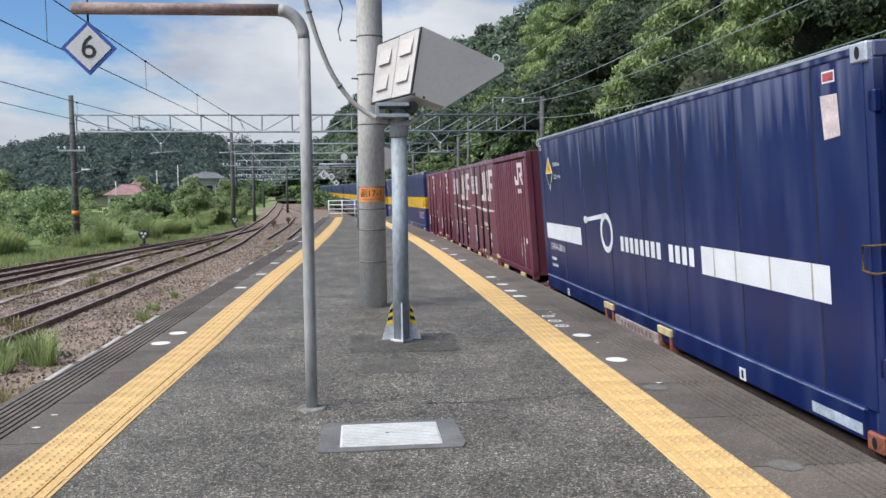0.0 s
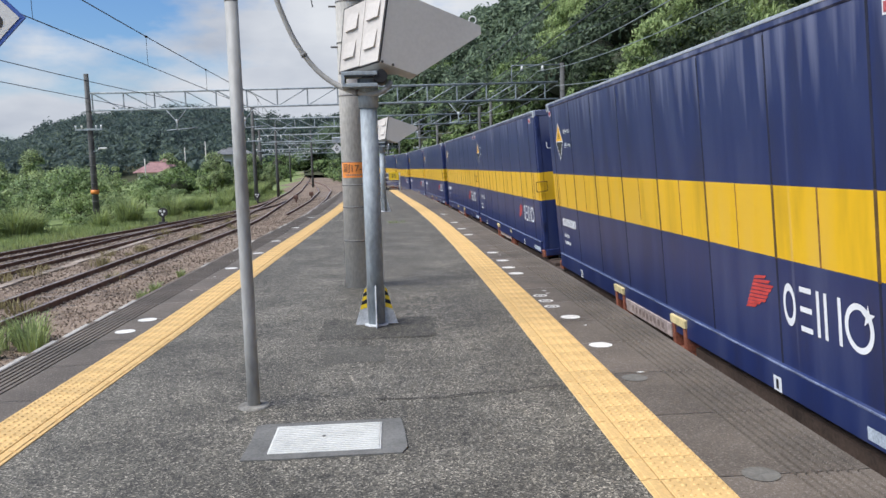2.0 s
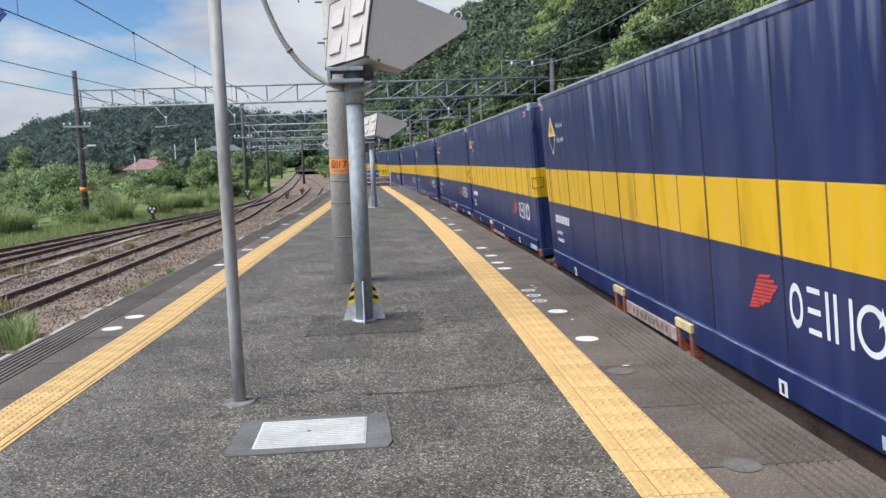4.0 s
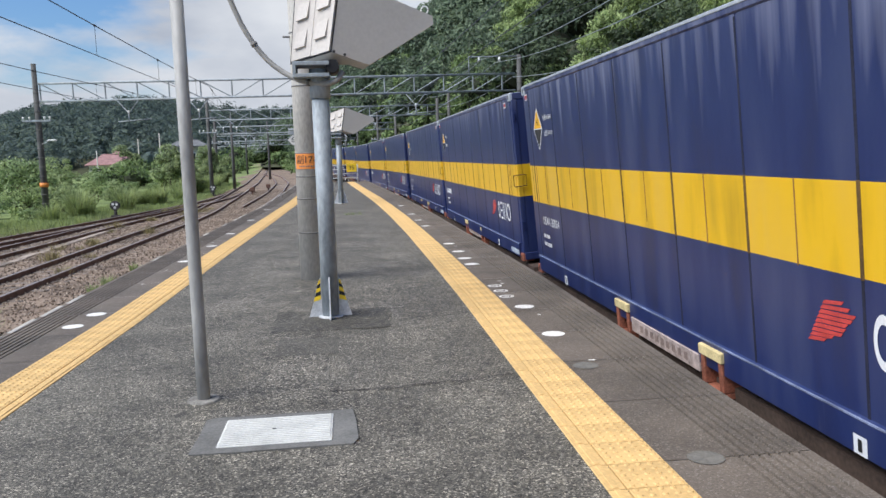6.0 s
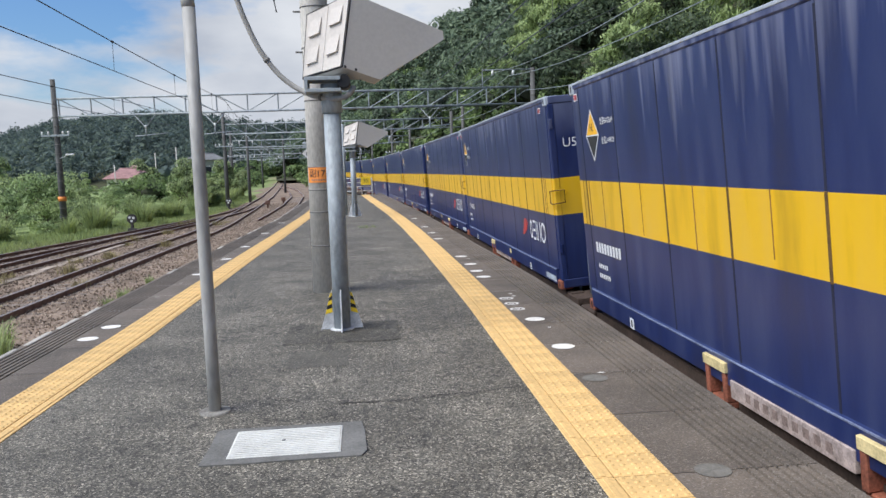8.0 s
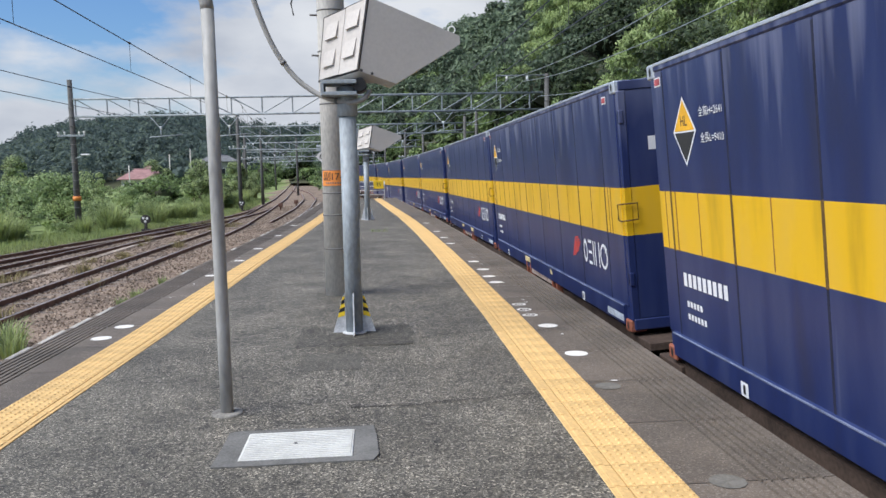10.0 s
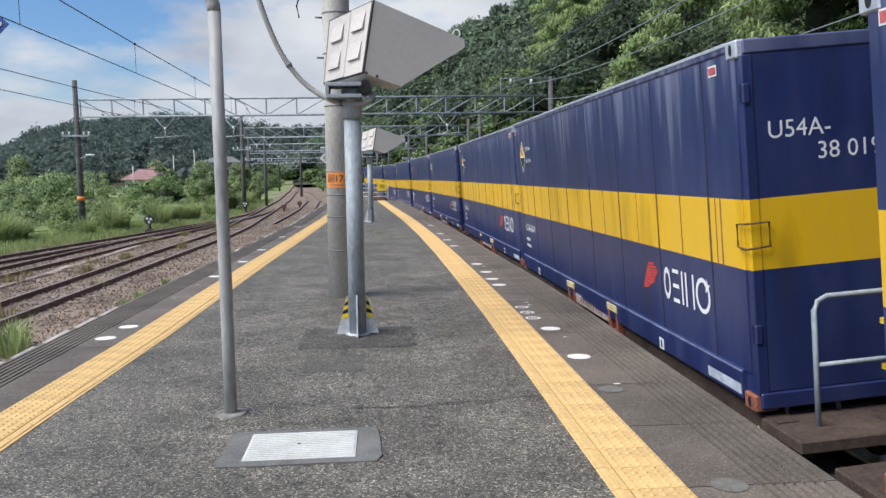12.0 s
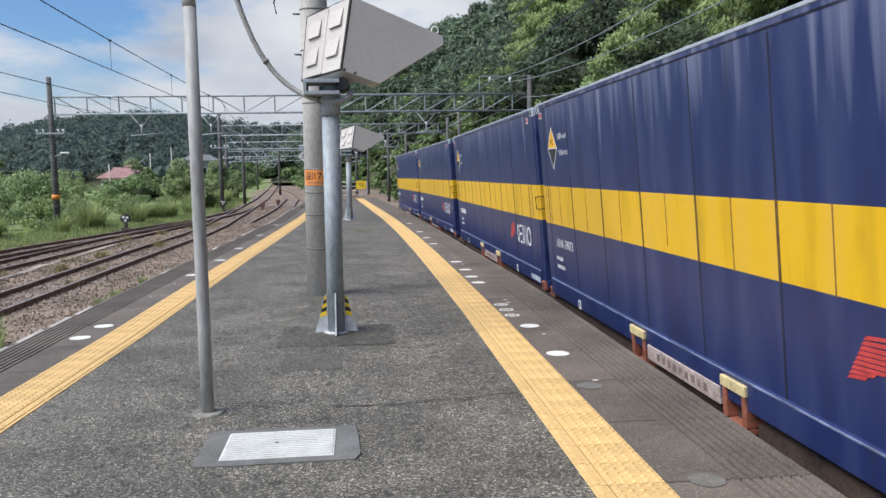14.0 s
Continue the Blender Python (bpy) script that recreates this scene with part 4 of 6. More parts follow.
def woods(name, trees, seed, material, label, leaves, category="woods", shade_heart=True):
    """Many tree crowns as one cover: each (centre, radius, leaf size) is a cluster of leafy boughs round a heart
    painted dark as shade.
    """
    g = np.random.default_rng(seed)
    cs, rs, vs = [], [], []
    for c, r, size in trees:
        n = 11
        d = g.normal(size=(n, 3))
        d /= np.linalg.norm(d, axis=1)[:, None]
        d[:, 2] = np.abs(d[:, 2]) * 1.1 - 0.35
        boughs = np.array(c) + d * (r * (0.55 + 0.3 * g.random(n)))[:, None]
        radii = r * (0.28 + 0.2 * g.random(n))
        cs.append(c)
        rs.append(r * 0.46)
        v, _ = leaf_cloud(boughs, radii, int(leaves * (1.7 if size < 0.11 else 1.0)), size, int(g.integers(1 << 30)), 0.8, 0.12, 0.5, 0.75)
        vs.append(v.reshape(-1, 4, 3)[:, :3].reshape(-1, 3))
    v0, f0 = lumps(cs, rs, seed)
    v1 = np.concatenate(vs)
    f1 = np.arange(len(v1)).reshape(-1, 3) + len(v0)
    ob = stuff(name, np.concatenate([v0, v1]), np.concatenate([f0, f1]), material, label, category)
    # hearts take a dark colour that imitates shade between the boughs
    ob.data.materials.append(M_HEARTSHADE)
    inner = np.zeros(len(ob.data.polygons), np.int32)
    inner[:len(f0)] = 1 if shade_heart else 0
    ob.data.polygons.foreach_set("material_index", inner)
    return ob


def stuff(name, v, f, material, label, category, kind="stuff"):
    return tagged(new(name, raw_mesh(name, v.tolist(), f.tolist(), material)), label, category, kind=kind)


def broadleaf(name, label, h, spread, seed, leaves, size, material, category="tree", trunk=0.09, low=0.32):
    rng = np.random.default_rng(seed)
    root = thing(name, label, category)
    bm = bmesh.new()
    tube(bm, [(0, 0, -0.4), (0.04 * h * rng.normal() * 0.3, 0, h * 0.3), (0, 0.02 * h * rng.normal(), h * 0.6)], trunk, 8, trunk * 0.4)
    cs, rs = [], []
    for k in range(13):
        a, q = 6.28 * rng.random(), spread * (0.25 + 0.65 * rng.random())
        z = h * (low + (0.84 - low) * rng.random())
        e = Vector((q * math.cos(a), q * math.sin(a), z))
        tube(bm, [(0, 0, z * 0.55), e * 0.6 + Vector((0, 0, 0.2 * z)), e], trunk * 0.4, 5, trunk * 0.12)
        cs.append(e)
        rs.append(spread * (0.2 + 0.24 * rng.random()))
    cs.append((0, 0, h * 0.82))
    rs.append(spread * 0.42)
    part("trunk", bm, M_BARK, root)
    v, f = leaf_cloud(cs, rs, leaves, size, seed)
    ob = new("crown", raw_mesh("crown", v.tolist(), f.tolist(), material))
    ob.parent = root
    return root


def grass_tuft(name, label, n, h, lean, seed, material, wide=0.012, spread=0.25):
    rng = np.random.default_rng(seed)
    verts, faces = [], []
    for k in range(n):
        a, q = 6.28 * rng.random(), spread * rng.random() ** 0.5
        x, y = q * math.cos(a), q * math.sin(a)
        hh, ln, b = h * (0.5 + 0.6 * rng.random()), lean * (0.3 + rng.random()), a + rng.normal() * 0.8
        dx, dy, px, py = math.cos(b), math.sin(b), -math.sin(b) * wide, math.cos(b) * wide
        i = len(verts)
        verts += [(x - px, y - py, 0), (x + px, y + py, 0), (x + dx * ln * 0.35 - px * 0.8, y + dy * ln * 0.35 - py * 0.8, hh * 0.6), (x + dx * ln * 0.35 + px * 0.8, y + dy * ln * 0.35 + py * 0.8, hh * 0.6), (x + dx * ln, y + dy * ln, hh * 0.95)]
        faces += [(i, i + 1, i + 3, i + 2), (i + 2, i + 3, i + 4)]
    return tagged(new(name, raw_mesh(name, verts, faces, material)), label, "grass", "grass tufts")


def plants():
    rng = random.Random(21)
    # bushes on the far side of the tracks
    kinds = [broadleaf("bush", "tall leafy green bush behind the tracks", 2.5, 1.55, 40 + k, 3000, 0.08, (M_LEAF, M_LEAFMID, M_BAMBOO, M_LEAF, M_LEAFMID)[k], "bush", 0.05, 0.06) for k in range(5)]
    spots = []
    for row, (off, lo, hi) in enumerate(((2.6, 0.3, 0.55), (4.2, 0.5, 0.9), (6.6, 0.75, 1.15), (10.5, 0.9, 1.3), (16.0, 1.0, 1.4), (24, 1.1, 1.5))):
        y = 17.0 + 2 * row
        while y < 96 + row * 5:
            x = verge_x(y) - off * (1.25 if y < 32 else 1.0) - rng.uniform(0, 1.4)
            spots.append((x, y, rng.uniform(lo, hi)))
            y += rng.uniform(1.5, 2.6) * (0.9 + 0.16 * row) * (1 + y / 90)
    spots = [(x, y, q * 0.66 if -0.335 < x / y < -0.225 and y > 34 else q) for x, y, q in spots if not (-26 < x < -16 and 64 < y < 86)]
    first = {}
    for x, y, s in spots:
        k = rng.randrange(5)
        m = pose(x, y, ground_z(x, y) - 0.1, 0, 0, rng.uniform(0, 360)) @ Matrix.Diagonal((s, s, s * rng.uniform(0.85, 1.15), 1))
        if k in first:
            b = copy_thing(kinds[k], Matrix())
            b.matrix_basis = m
        else:
            first[k] = kinds[k]
            kinds[k].matrix_basis = m
    # taller trees among them
    tree = broadleaf("tree", "young broad-leaved tree with a light green crown", 5.2, 2.1, 77, 8000, 0.10, M_LEAF)
    tree.matrix_basis = pose(-13.4, 63, -1.5) @ Matrix.Diagonal((0.75, 0.75, 0.8, 1))
    for x, y, s in ((-15.4, 70, 0.7), (-13.0, 76, 0.8), (-28, 58, 0.75), (-31, 66, 0.8), (-36, 62, 0.8), (-40, 70, 0.9), (-24, 90, 0.9), (-11.6, 62, 0.5), (-34, 80, 1.0), (-46, 74, 1.0), (-12.2, 84, 0.6), (-16, 98, 0.8)):
        copy_thing(tree, Matrix()).matrix_basis = pose(x, y, -1.6, 0, 0, rng.uniform(0, 360)) @ Matrix.Diagonal((s, s, s, 1))
    # verge grass
    green = grass_tuft("grass_tuft", "clump of long green grass by the tracks", 110, 0.55, 0.3, 1, M_GRASS)
    dry = grass_tuft("grass_tuft", "tuft of dry straw-coloured grass on the ballast", 70, 0.25, 0.2, 2, M_DRYGRASS, 0.008)
    tall = grass_tuft("grass_tuft", "tall arching clump of pampas-like grass", 260, 1.5, 0.8, 3, M_GRASS, 0.022, 0.45)
    used = set()

    def sow(src, x, y, s, z):
        m = pose(x, y, z, 0, 0, rng.uniform(0, 360)) @ Matrix.Diagonal((s, s, s, 1))
        if src.name in used:
            copy_thing(src, Matrix()).matrix_basis = m
        else:
            used.add(src.name)
            src.matrix_basis = m

    for x, y, s in ((-6.0, 13.2, 1.0), (-6.25, 13.5, 0.8), (-5.75, 12.7, 0.8), (-6.4, 12.8, 0.9), (-5.35, 17.0, 0.5), (-5.5, 18.4, 0.45), (-5.5, 20.6, 0.4), (-6.2, 12.2, 0.7)):
        sow(green, x, y, s, rail_z(y) - 0.12)
    for k in range(90):
        y = 10 + 38 * rng.random() ** 1.4
        x = rng.uniform(edge_l(min(y, 43)) - 1.9, edge_l(min(y, 43)) - 0.5) if rng.random() < 0.6 else t1_x(y) + rng.uniform(-2.6, 0.5)
        sow(dry, x, y, rng.uniform(0.5, 1.3), rail_z(y) - 0.12)
    for k in range(40):
        y = rng.uniform(20, 85)
        x = verge_x(y) - (2.6 if y < 38 else 1.2) - rng.uniform(0, 1.4)
        sow(tall, x, y, rng.uniform(0.55, 1.0), ground_z(x, y))
    # mown verge: short blades as one cover
    g = np.random.default_rng(8)
    n = 42000
    y = 12 + 70 * g.random(n)
    x = np.array([verge_x(q) for q in y]) + 0.2 - 4.2 * g.random(n)
    z = np.array([ground_z(a, b) for a, b in zip(x, y)])
    a, h, w = 6.28 * g.random(n), 0.10 + 0.22 * g.random(n), 0.022
    v = np.stack([np.stack([x - w * np.cos(a), y - w * np.sin(a), z], 1), np.stack([x + w * np.cos(a), y + w * np.sin(a), z], 1),
                  np.stack([x + g.normal(size=n) * 0.07, y + g.normal(size=n) * 0.07, z + h], 1)], 1)
    stuff("verge_grass", v.reshape(-1, 3), np.arange(3 * n).reshape(-1, 3), M_GRASS, "light green mown grass verge beside the tracks", "grass")
    # tuft in the platform joint
    t = grass_tuft("weed", "low weed growing through the platform asphalt", 60, 0.08, 0.1, 6, M_GRASS, 0.006, 0.3)
    t.matrix_basis = pose(-0.1, 20.9, 0.0)


plants()


def hills():
    g = np.random.default_rng(12)
    # far wooded ridge beyond the houses: a long low hump with a canopy of lumps
    prof = curve_x([(-75, 1.0), (-45, 1.4), (-32, 1.2), (-26, 1.5), (-23.8, 2.0), (-21.8, 2.9), (-19.9, 3.5), (-15.5, 4.0), (-11.9, 4.0), (-8.2, 3.5), (-5.6, 3.4), (0, 3.6), (10, 3.5)])
    verts, faces, cs, rs = [], [], [], []
    def climb(a, r):
        r0 = 190.0 + 150.0 * max(0.0, 1.0 - abs(a + 4.5) / 6.0)
        return min(1.0, max(0.0, (r - r0) / (390.0 - r0)))

    az = np.linspace(-75, 10, 120)
    rad = np.linspace(190, 420, 24)
    for r in rad:
        for a in az:
            rise = climb(a, r)
            top = 1.6 + 380 * math.tan(radians(prof(a))) - 5
            z = -4 + (top + 4) * (rise ** 0.8) + 1.5 * noise.noise(Vector((a * 0.5, r * 0.02, 0)))
            verts.append((r * math.sin(radians(a)), r * math.cos(radians(a)), z))
    w = len(az)
    faces = [(j * w + i, j * w + i + 1, (j + 1) * w + i + 1, (j + 1) * w + i) for j in range(len(rad) - 1) for i in range(w - 1)]
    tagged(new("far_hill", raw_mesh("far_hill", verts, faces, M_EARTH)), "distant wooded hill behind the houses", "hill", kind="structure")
    trees = []
    for k in range(1500):
        a, r = g.uniform(-30, 8), 200 + 185 * g.random() ** 0.8
        rise = climb(a, r)
        if rise < 0.02:
            continue
        top = 1.6 + 380 * math.tan(radians(prof(a))) - 5
        trees.append(((r * math.sin(radians(a)), r * math.cos(radians(a)), -4 + (top + 4) * rise ** 0.8 + 0.6 + 1.2 * g.random()), 3.0 + 3.4 * g.random(), 0.62))
    woods("far_woods", trees, 5, M_LEAFHAZE, "dense green woods covering the distant hill, haze painted into their colour", 220, shade_heart=False)
    # trees that close the view along the curve
    trees = [((verge_x(y) - g.uniform(2.2, 15.0), y, -1.5 + 0.5 * r), r, 0.2) for y, r in ((g.uniform(80, 190), 0.9 + 1.3 * g.random()) for _ in range(130))]
    trees += [((x, y, -1.2 + 0.6 * r), r, 0.32) for x, y, r in ((g.uniform(-28, 2), g.uniform(182, 197), 1.8 + 2.2 * g.random()) for _ in range(60))]
    trees += [((x, y, -1.4 + 0.5 * r), r, 0.22) for x, y, r in ((-4.5 - 0.115 * (y - 90) + g.uniform(0, 5), y, 0.8 + 1.1 * g.random()) for y in np.linspace(100, 190, 50))]
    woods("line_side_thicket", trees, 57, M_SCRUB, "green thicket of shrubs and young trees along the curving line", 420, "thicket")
    # steep wooded slope beside the main line
    sky = curve_x([(-6, 2.5), (-2.9, 3.0), (-1.3, 5.3), (-0.5, 6.3), (5.4, 9.4), (7.6, 10.3), (9.3, 11.2), (12, 12.4), (20, 17), (30, 24), (60, 40), (95, 45)])
    verts = []
    az = np.linspace(-6, 150, 130)
    steps = np.linspace(0, 1, 22)

    def slope_at(a, s):
        foot = min(340.0, 10.0 / max(0.05, math.sin(radians(max(a, 1.0) + 3.0)))) if a < 90 else 11.0
        foot = min(foot, 170.0 + 170.0 * min(1.0, max(0.0, (2.0 - a) / 3.0)))
        run = 60 if a > 8 else 95
        r = foot + run * s
        el = sky(min(a, 95))
        top = 1.6 + (foot + run) * math.tan(radians(el - 0.5)) - 5.8
        z0 = ground_z(min(r * math.sin(radians(a)), 9.0), min(r * math.cos(radians(a)), 140)) + 0.3
        top = z0 + (top - z0) * min(1.0, max(0.0, (a + 6.0) / 3.0))
        return r * math.sin(radians(a)), r * math.cos(radians(a)), z0 + (top - z0) * s ** 0.9
    for s in steps:
        for a in az:
            x, y, z = slope_at(a, s)
            verts.append((x, y, z + 0.8 * noise.noise(Vector((x * 0.1, y * 0.1, 3)))))
    w = len(az)
    faces = [(j * w + i, j * w + i + 1, (j + 1) * w + i + 1, (j + 1) * w + i) for j in range(len(steps) - 1) for i in range(w - 1)]
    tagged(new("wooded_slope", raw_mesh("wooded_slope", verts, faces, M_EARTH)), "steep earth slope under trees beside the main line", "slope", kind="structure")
    def rows_of(s0, s1, n, gap, r0, r1, lift, a0=-5.0, a1=39.0):
        """Crowns set row above row along the slope, spaced by their own size."""
        out = []
        for q in range(n):
            s, a = s0 + (s1 - s0) * q / max(n - 1, 1), a0 + g.random()
            while a < a1:
                x, y, z = slope_at(a, min(1.0, max(0.0, s + g.uniform(-0.05, 0.05))))
                far = math.hypot(x, y)
                r = (r0 + (r1 - r0) * g.random()) * (1.0 + 0.5 * min(far / 150.0, 1.0))
                out.append(((x, y, z + lift * r + g.uniform(-0.4, 0.8)), r, min(0.36, max(0.085, 0.0033 * far))))
                a += max(0.25, math.degrees(gap * r / far)) * g.uniform(0.8, 1.25)
        return out

    # same crowns as the rest of the slope, with shade put into the colour
    woods("slope_cedars", rows_of(0.18, 1.0, 9, 1.15, 2.0, 3.3, 0.75, 15.5, 39.0), 44, M_LEAFSHADED, "deep green trees and undergrowth close beside the line, shade painted into the leaves", 3200)
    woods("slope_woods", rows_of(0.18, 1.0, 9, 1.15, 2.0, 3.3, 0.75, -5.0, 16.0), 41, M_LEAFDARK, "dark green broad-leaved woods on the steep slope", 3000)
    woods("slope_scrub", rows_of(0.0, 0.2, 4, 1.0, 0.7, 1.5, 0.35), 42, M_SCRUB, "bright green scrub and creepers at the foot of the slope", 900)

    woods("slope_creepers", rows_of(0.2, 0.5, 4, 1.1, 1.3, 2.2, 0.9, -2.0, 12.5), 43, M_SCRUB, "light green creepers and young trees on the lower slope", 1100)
    # bamboo plumes that arch over the line, placed to fit the camera's view
    culms = []
    for a, el, n, wide in ((15.8, 11.0, 20, 1.2), (14.2, 9.6, 9, 0.6), (21.2, 9.4, 7, 0.8), (28.0, 12.5, 9, 1.6)):
        s = min(np.linspace(0.05, 0.9, 60), key=lambda q: abs(math.degrees(math.atan2(slope_at(a, q)[2] + 4.2 - 1.6, math.hypot(*slope_at(a, q)[:2]))) - el))
        for k in range(n):
            x, y, z = slope_at(a + g.normal() * wide * 0.7, s)
            x, y, z = x + g.normal() * 0.6, y + g.normal() * 0.6, z + 3.6 + g.normal() * 1.3
            bend = g.normal(size=2) * 0.5 + np.array([-0.9, -0.5])
            for j in range(6):
                culms.append((x + bend[0] * 0.42 * j, y + bend[1] * 0.42 * j, z + 0.25 * j - 0.13 * j * j))
    v, f = leaf_cloud(culms, [0.55] * len(culms), 110000, 0.085, 91, 0.7, 0.55, 0.2, 0.3)
    stuff("bamboo", v, f, M_BAMBOO, "light green bamboo plumes on the slope", "bamboo")


hills()


# ---- line-side gear ----
def gantry(y, x0, x1, zt, zb, label, detail=True, top=None):
    root = thing("gantry", label, "catenary gantry", group="catenary gantries")
    for nm, z in (("top_chord", zt), ("bottom_chord", zb)):
        bm = bmesh.new()
        tube(bm, [(x0, y, z), (x1, y, z)], 0.055, 6)
        part(nm, bm, M_GALV, root)
    x, k = x0 + 0.2, 0
    mid = x0 + (x1 - x0) * 0.33
    while x < x1 - 0.3:
        bm = bmesh.new()
        tube(bm, [(x, y, zt), (x, y, zb)], 0.035, 5)
        part("strut", bm, M_GALV, root)
        if x + 1.42 < x1:
            bm = bmesh.new()
            tube(bm, [(x, y, zt if x < mid else zb), (x + 1.42, y, zb if x < mid else zt)], 0.026, 5)
            part("brace", bm, M_GALV, root)
        x += 1.42
        k += 1
    for px, zz in ((x0, (top or zt + 0.9)), (x1 + 0.2, zt + 0.9)):
        bm = bmesh.new()
        tube(bm, [(px, y, rail_z(y) - 0.7), (px, y, zz)], 0.16, 12, 0.11)
        part("mast", bm, M_MAST, root, "dark banded concrete mast")
        if detail:
            for z in np.arange(rail_z(y) + 0.3, zz - 1.2, 0.42):
                bm = bmesh.new()
                tube(bm, [(px, y, z), (px, y, z + 0.03)], 0.176 - 0.008 * max(z, 0), 12)
                part("mast_band", bm, M_STEELGREY, root)
    bm = bmesh.new()
    z = zb - 0.92
    box(bm, x0 - 0.62, x0 + 0.62, y - 0.24, y - 0.16, z, z + 0.09, 0.01)
    part("cross_arm", bm, M_GALV, root)
    for dx in (-0.58, -0.3, 0.35, 0.58):
        bm = bmesh.new()
        tube(bm, [(x0 + dx, y - 0.2, z + 0.09), (x0 + dx, y - 0.2, z + 0.24)], 0.035, 8, 0.05)
        part("insulator", bm, M_WHITEPAINT, root, "white insulator")
    for cx in (t1_x(y) + 0.3, t2_x(y) - 0.5, main_x(y)):
        bm = bmesh.new()
        tube(bm, [(cx - 0.5, y, zb), (cx, y, zb - 0.62), (cx + 0.5, y, zb)], 0.028, 6)
        tube(bm, [(cx, y, zb - 0.62), (cx, y, zb - 1.0)], 0.03, 6)
        tube(bm, [(cx - 0.5, y, zb - 1.0), (cx + 1.0, y, zb - 0.9)], 0.025, 6)
        part("wire_support", bm, M_GALV, root)
        bm = bmesh.new()
        tube(bm, [(cx, y, zb - 0.5), (cx, y, zb - 0.66)], 0.055, 8, 0.04)
        part("insulator", bm, M_WHITEPAINT, root, "white insulator")
    for fx in (x1 - 2.25,):
        if detail:
            bm = bmesh.new()
            tube(bm, [(fx, y, zt), (fx, y, zt + 0.82), (x1 + 0.1, y, zt + 0.82)], 0.04, 6)
            part("feeder_frame", bm, M_GALV, root)
            for dx in (0.5, 1.5):
                bm = bmesh.new()
                tube(bm, [(fx + dx, y, zt + 0.8), (fx + dx, y, zt + 0.58)], 0.05, 8, 0.07)
                part("insulator", bm, M_WHITEPAINT, root, "white insulator")
    if detail:
        bm = bmesh.new()
        tube(bm, [(x0 + 0.1, y - 0.1, 2.35), (x0 + 0.6, y - 0.3, 2.5)], 0.02, 6)
        part("lamp_arm", bm, M_GALV, root)
        bm = bmesh.new()
        box(bm, x0 + 0.42, x0 + 0.82, y - 0.38, y - 0.24, 2.46, 2.54, 0.03)
        part("lamp_head", bm, M_WHITEPAINT, root, "small white lamp head")
        bm = bmesh.new()
        tube(bm, [(x0, y, 0.38), (x0, y, 0.58)], 0.19, 12)
        part("number_band", bm, M_SIGNORANGE, root, "orange number band")
    return root


M_MAST = mat("dark_mast", (0.10, 0.10, 0.098), rough=0.85, var=0.35, scale=2, fine=30)
gantry(39.5, -14.1, 8.05, 5.06, 4.26, "long grey lattice gantry spanning all tracks", top=5.95)
gantry(60.5, -10.0, 7.2, 4.75, 4.05, "grey lattice gantry farther along the line", detail=False)
gantry(84.0, -13.2, 4.6, 4.3, 3.6, "distant grey lattice gantry", detail=False)
gantry(108.0, -17.0, 1.0, 3.9, 3.2, "distant grey lattice gantry", detail=False)
gantry(132.0, -21.0, -3.0, 3.5, 2.8, "distant grey lattice gantry", detail=False)


